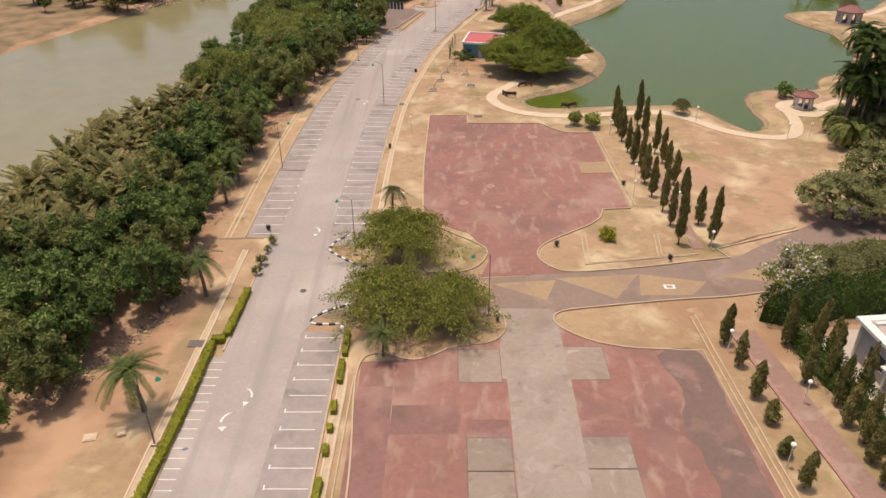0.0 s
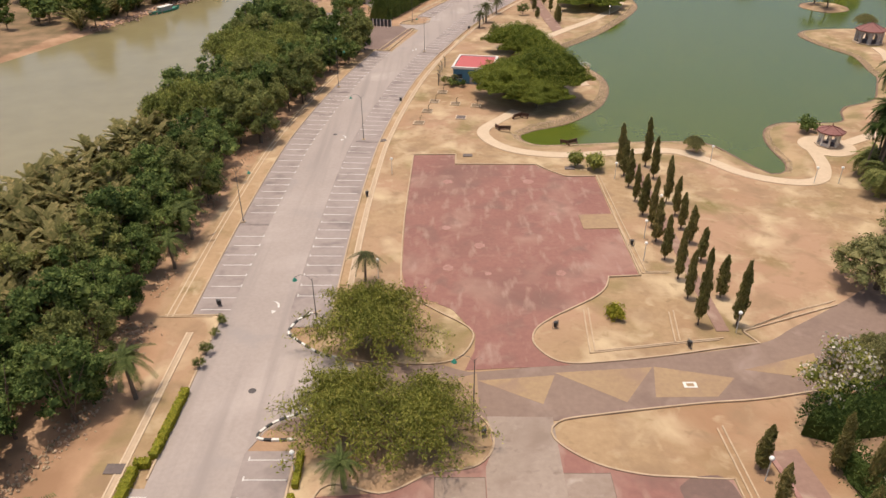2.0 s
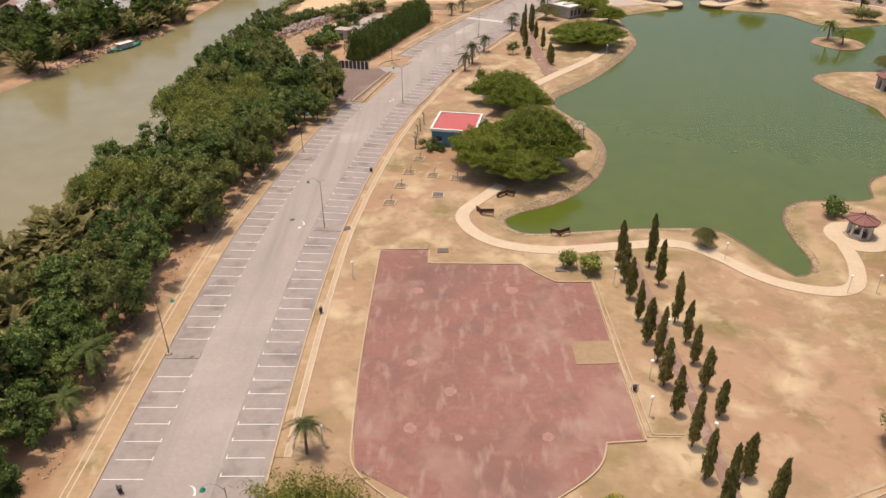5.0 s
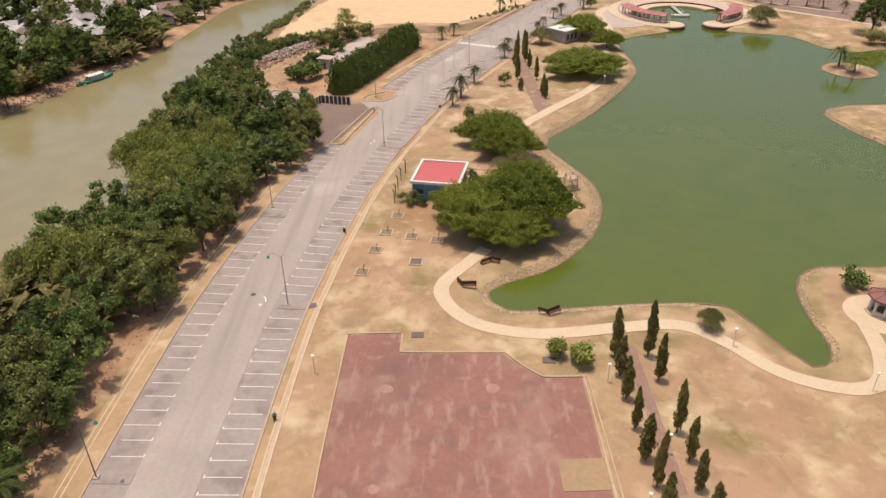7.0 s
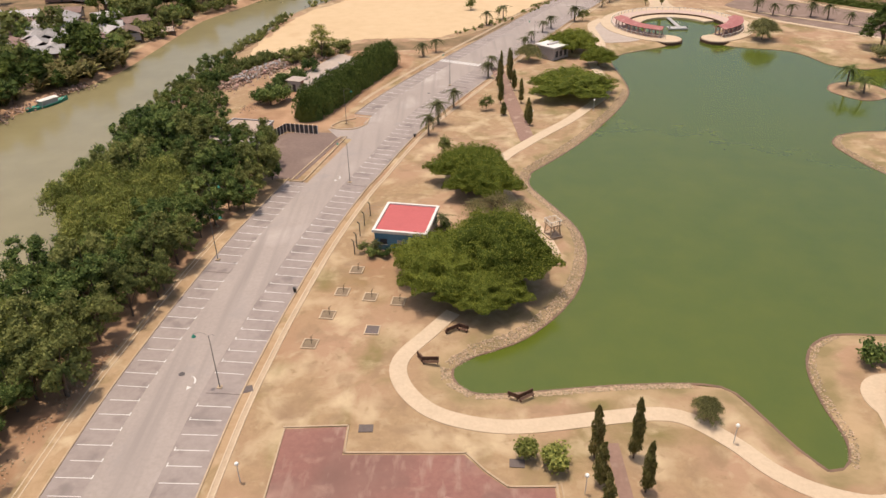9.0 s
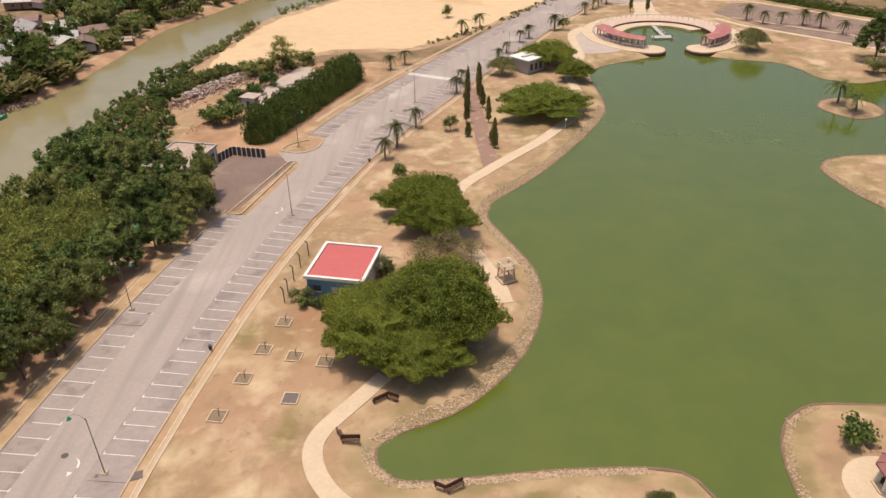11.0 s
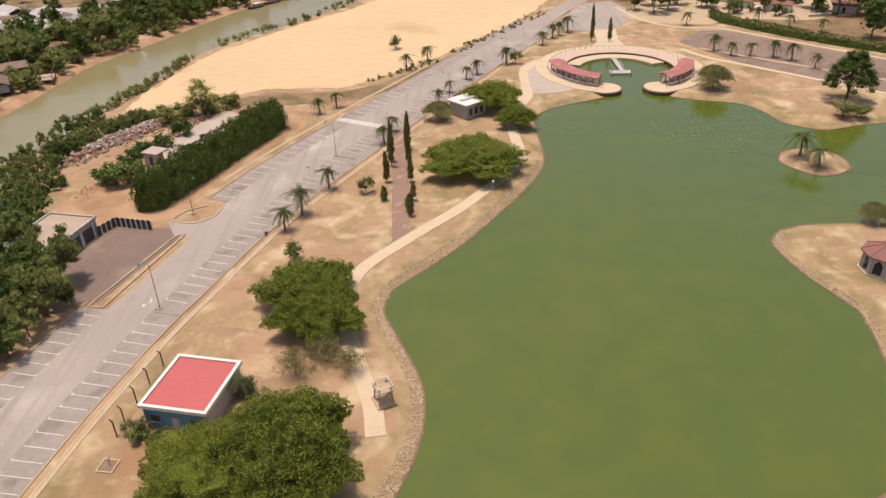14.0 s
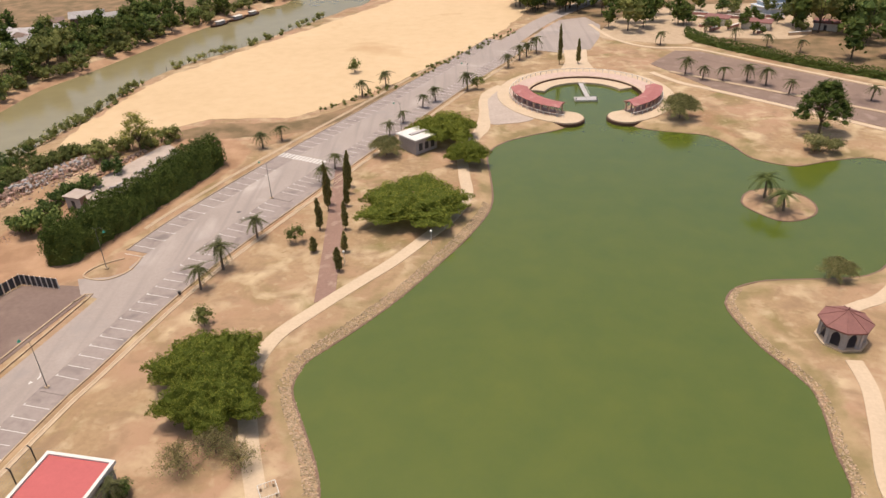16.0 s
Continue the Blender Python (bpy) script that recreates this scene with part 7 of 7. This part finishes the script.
protos = [stilt_house(5, 3.6, 2.6, M_ZINC, 1.0), stilt_house(4, 3, 2.4, M_RUST, 1.0), stilt_house(6.5, 4.2, 2.8, M_ZINC, 0.6)]
random.seed(13)
spots = [(-100 - 8 * (i % 6) + 2 * (i // 6), 384 + 9 * (i // 6) + 2 * (i % 4), 10 + 13 * (i % 5)) for i in range(24)] + [(-104 - 9 * (i % 5) + 3 * (i // 5), 296 + 8.5 * (i // 5) + 3 * (i % 3), 15 + 11 * (i % 4)) for i in range(20)] + [(-104, 302, 15), (-112, 314, 20), (-96, 312, 30), (-122, 322, 10), (-132, 316, 5), (-108, 328, 25), (-118, 338, 15), (-98, 326, 20), (-128, 334, 40), (-140, 328, 10), (-104, 342, 30), (-92, 336, 40), (-148, 318, 0), (-136, 346, 20), (-122, 352, 10),
         (-112, 268, 30), (-118, 282, 20), (-126, 296, 15), (-110, 370, 20), (-120, 385, 10), (-105, 430, 30), (-95, 440, 20), (-84, 436, 35), (-88, 320, 25), (-150, 345, 10), (-133, 300, 30)]
for i, (x, y, a) in enumerate(spots):
    p = protos[i % 3]
    if i < 3:
        p.matrix_basis = pose(x, y, 0, 0, 0, a)
    else:
        copy_thing(p, pose(x, y, 0, 0, 0, a + random.choice((0, 90))))
jet = thing("jetty_deck", "open timber deck on posts over the river", "jetty", at=pose(-84, 330, 0, 0, 0, 20))
for k in range(14):
    bar("deck_board", None, (-7 + k, -6.04 + k, -3.6, 3.6, 1.0, 1.12), M_DUSTY, jet)
for x in (-6.8, -2.3, 2.3, 6.8):
    bar("beam", None, (x - 0.1, x + 0.1, -3.6, 3.6, 2.9, 3.06), M_WOOD, jet)
    for y in (-3.4, 3.4):
        bar("post", None, (x - 0.11, x + 0.11, y - 0.11, y + 0.11, -2.2, 3.06), M_WOOD, jet)
for y in (-3.4, 3.4):
    bar("rail", None, (-6.9, 6.9, y - 0.05, y + 0.05, 1.9, 2.0), M_WOOD, jet)


def river_boat(x, y, a, ln=6.0):
    ob = thing("river_boat", "long wooden river boat with pale cabin roof", "boat", "moored boats", at=pose(x, y, LAKE_LEVEL, 0, 0, a))
    bm = bmesh.new()
    rows = []
    for t in np.linspace(-1, 1, 9):
        w = 1.3 * (1 - abs(t) ** 2.5) + 0.12
        z = 0.55 + 0.5 * t * t
        rows.append([bm.verts.new((t * ln, -w, z)), bm.verts.new((t * ln, -w * 0.6, -0.3)), bm.verts.new((t * ln, w * 0.6, -0.3)), bm.verts.new((t * ln, w, z)), bm.verts.new((t * ln, w * 0.85, z)), bm.verts.new((t * ln, 0, z - 0.35)), bm.verts.new((t * ln, -w * 0.85, z))])
    for p, q in zip(rows, rows[1:]):
        for i in range(7):
            bm.faces.new((p[i], q[i], q[(i + 1) % 7], p[(i + 1) % 7]))
    part("hull", bm, M_GREEN if ln > 5.5 else M_WOOD, ob)
    bar("cabin", None, (-ln * 0.3, ln * 0.45, -0.85, 0.85, 0.3, 1.7), M_WALL, ob)
    bar("cabin_roof", None, (-ln * 0.36, ln * 0.5, -1.05, 1.05, 1.7, 1.82), M_WHITE, ob)


river_boat(-87.4, 259.0, 60)
river_boat(-38, 434, 58, 5.0)
river_boat(-33, 443, 57, 5.0)
river_boat(-28.5, 451, 55, 4.0)
rubble("bank_debris", "grey driftwood and debris on the muddy bank", [(-100, 232), (-95, 246), (-90, 258), (-84, 275)], 4.0, 260, 0.28, M_RUBBLE, zf=-0.3, lift=0.3, seed=6)

# ---- white building by the south hedge, garden buildings far off ----
hb = thing("white_house", "white flat-roofed house with grey windows", "house", at=pose(50.03, 58.73, 0, 0, 0, 5.7))
bar("body", None, (-4.2, 4.2, -7, 7, 0, 4.6), M_WALL, hb)
bar("roof", None, (-4.9, 4.9, -7.6, 7.6, 4.6, 4.95), M_WHITE, hb)
bar("roof_deck", None, (-3.9, 3.9, -6.6, 6.6, 4.95, 5.02), M_SLAB, hb)
bar("roof_beam", None, (-3.9, 3.9, 5.6, 6.0, 5.02, 5.3), M_WHITE, hb)
for y in (-4.6, -0.4, 3.8):
    w = bar("window", None, (-4.26, -4.2, y - 1.2, y + 1.2, 1.4, 2.9), M_DOOR, hb)
    bar("frame", None, (-4.3, -4.26, y - 0.05, y + 0.05, 1.4, 2.9), M_WHITE, w)
    bar("sill", None, (-4.36, -4.2, y - 1.35, y + 1.35, 1.28, 1.4), M_WHITE, w)
bar("canopy", None, (-5.4, -4.2, 0.9, 1.7, 2.9, 3.1), M_WHITE, hb)
for y in (-6.9, -2.5, 1.7, 6.9):
    bar("pilaster", None, (-4.5, -4.2, y - 0.12, y + 0.12, 0, 4.6), M_WHITE, hb)
bm = bmesh.new()
slab(bm, [(41.5, 40), (43, 50), (42.2, 60), (41, 67), (47, 70), (60, 70), (60, 40)], -0.3, 0.03)
setting("pavement_yard", bm, M_SLAB, "pale paved yard of the white house", "paving")
M_SKYBLUE = material("blue_white_paint", (0.38, 0.46, 0.58), (0.55, 0.58, 0.62), rough=0.7, big=0.3, fine=1.5)
M_PINK = material("pink_paint", (0.52, 0.26, 0.22), (0.42, 0.22, 0.19), rough=0.8, big=0.3, fine=2)
bb = thing("garden_pavilion", "stepped blue and white pavilion in the far garden", "pavilion", at=pose(188, 428, 0, 0, 0, 20))
for i, (r, z0, z1) in enumerate(((7, 0, 3), (5.4, 3, 4.6), (3.8, 4.6, 6.2), (2.2, 6.2, 7.6))):
    bar("tier", None, (-r, r, -r * 0.8, r * 0.8, z0, z1), M_SKYBLUE, bb)
    bar("cornice", None, (-r - 0.4, r + 0.4, -r * 0.8 - 0.4, r * 0.8 + 0.4, z1 - 0.3, z1 - 0.02), M_WHITE, bb)
random.seed(17)
for i in range(16):
    x, y = random.uniform(154, 186), random.uniform(392, 430)
    gw = thing("garden_wall", "low pink wall in the far ornamental garden", "wall", "garden walls", at=pose(x, y, 0, 0, 0, random.choice((-45, 40, 10, -20))))
    ln = random.uniform(2.5, 6)
    bar("wall", None, (-ln, ln, -0.3, 0.3, 0, 1.0), M_PINK if i % 3 else M_PATH, gw)
    bar("coping", None, (-ln - 0.1, ln + 0.1, -0.4, 0.4, 1.0, 1.12), M_WHITE, gw)
for x, y, w, d in ((172, 404, 5, 3), (160, 412, 4, 3), (205, 436, 8, 4), (196, 400, 4, 3)):
    g = thing("garden_house", "small garden building with red roof", "building", "garden buildings", at=pose(x, y, 0, 0, 0, -30))
    bar("body", None, (-w, w, -d, d, 0, 2.6), M_WHITE, g)
    bar("roof", None, (-w - 0.5, w + 0.5, -d - 0.5, d + 0.5, 2.6, 2.9), M_TILE, g)
    bar("door", None, (-0.5, 0.5, -d - 0.05, -d, 0, 2.0), M_DOOR, g)
bm = bmesh.new()
slab(bm, spline([(112, 398), (126, 388), (140, 384), (150, 392), (180, 388), (196, 410), (200, 440), (160, 445), (130, 430)], True, 3), -0.3, 0.03)
setting("ground_garden", bm, M_CONC, "pale paved paths of the far ornamental garden", "garden paving")
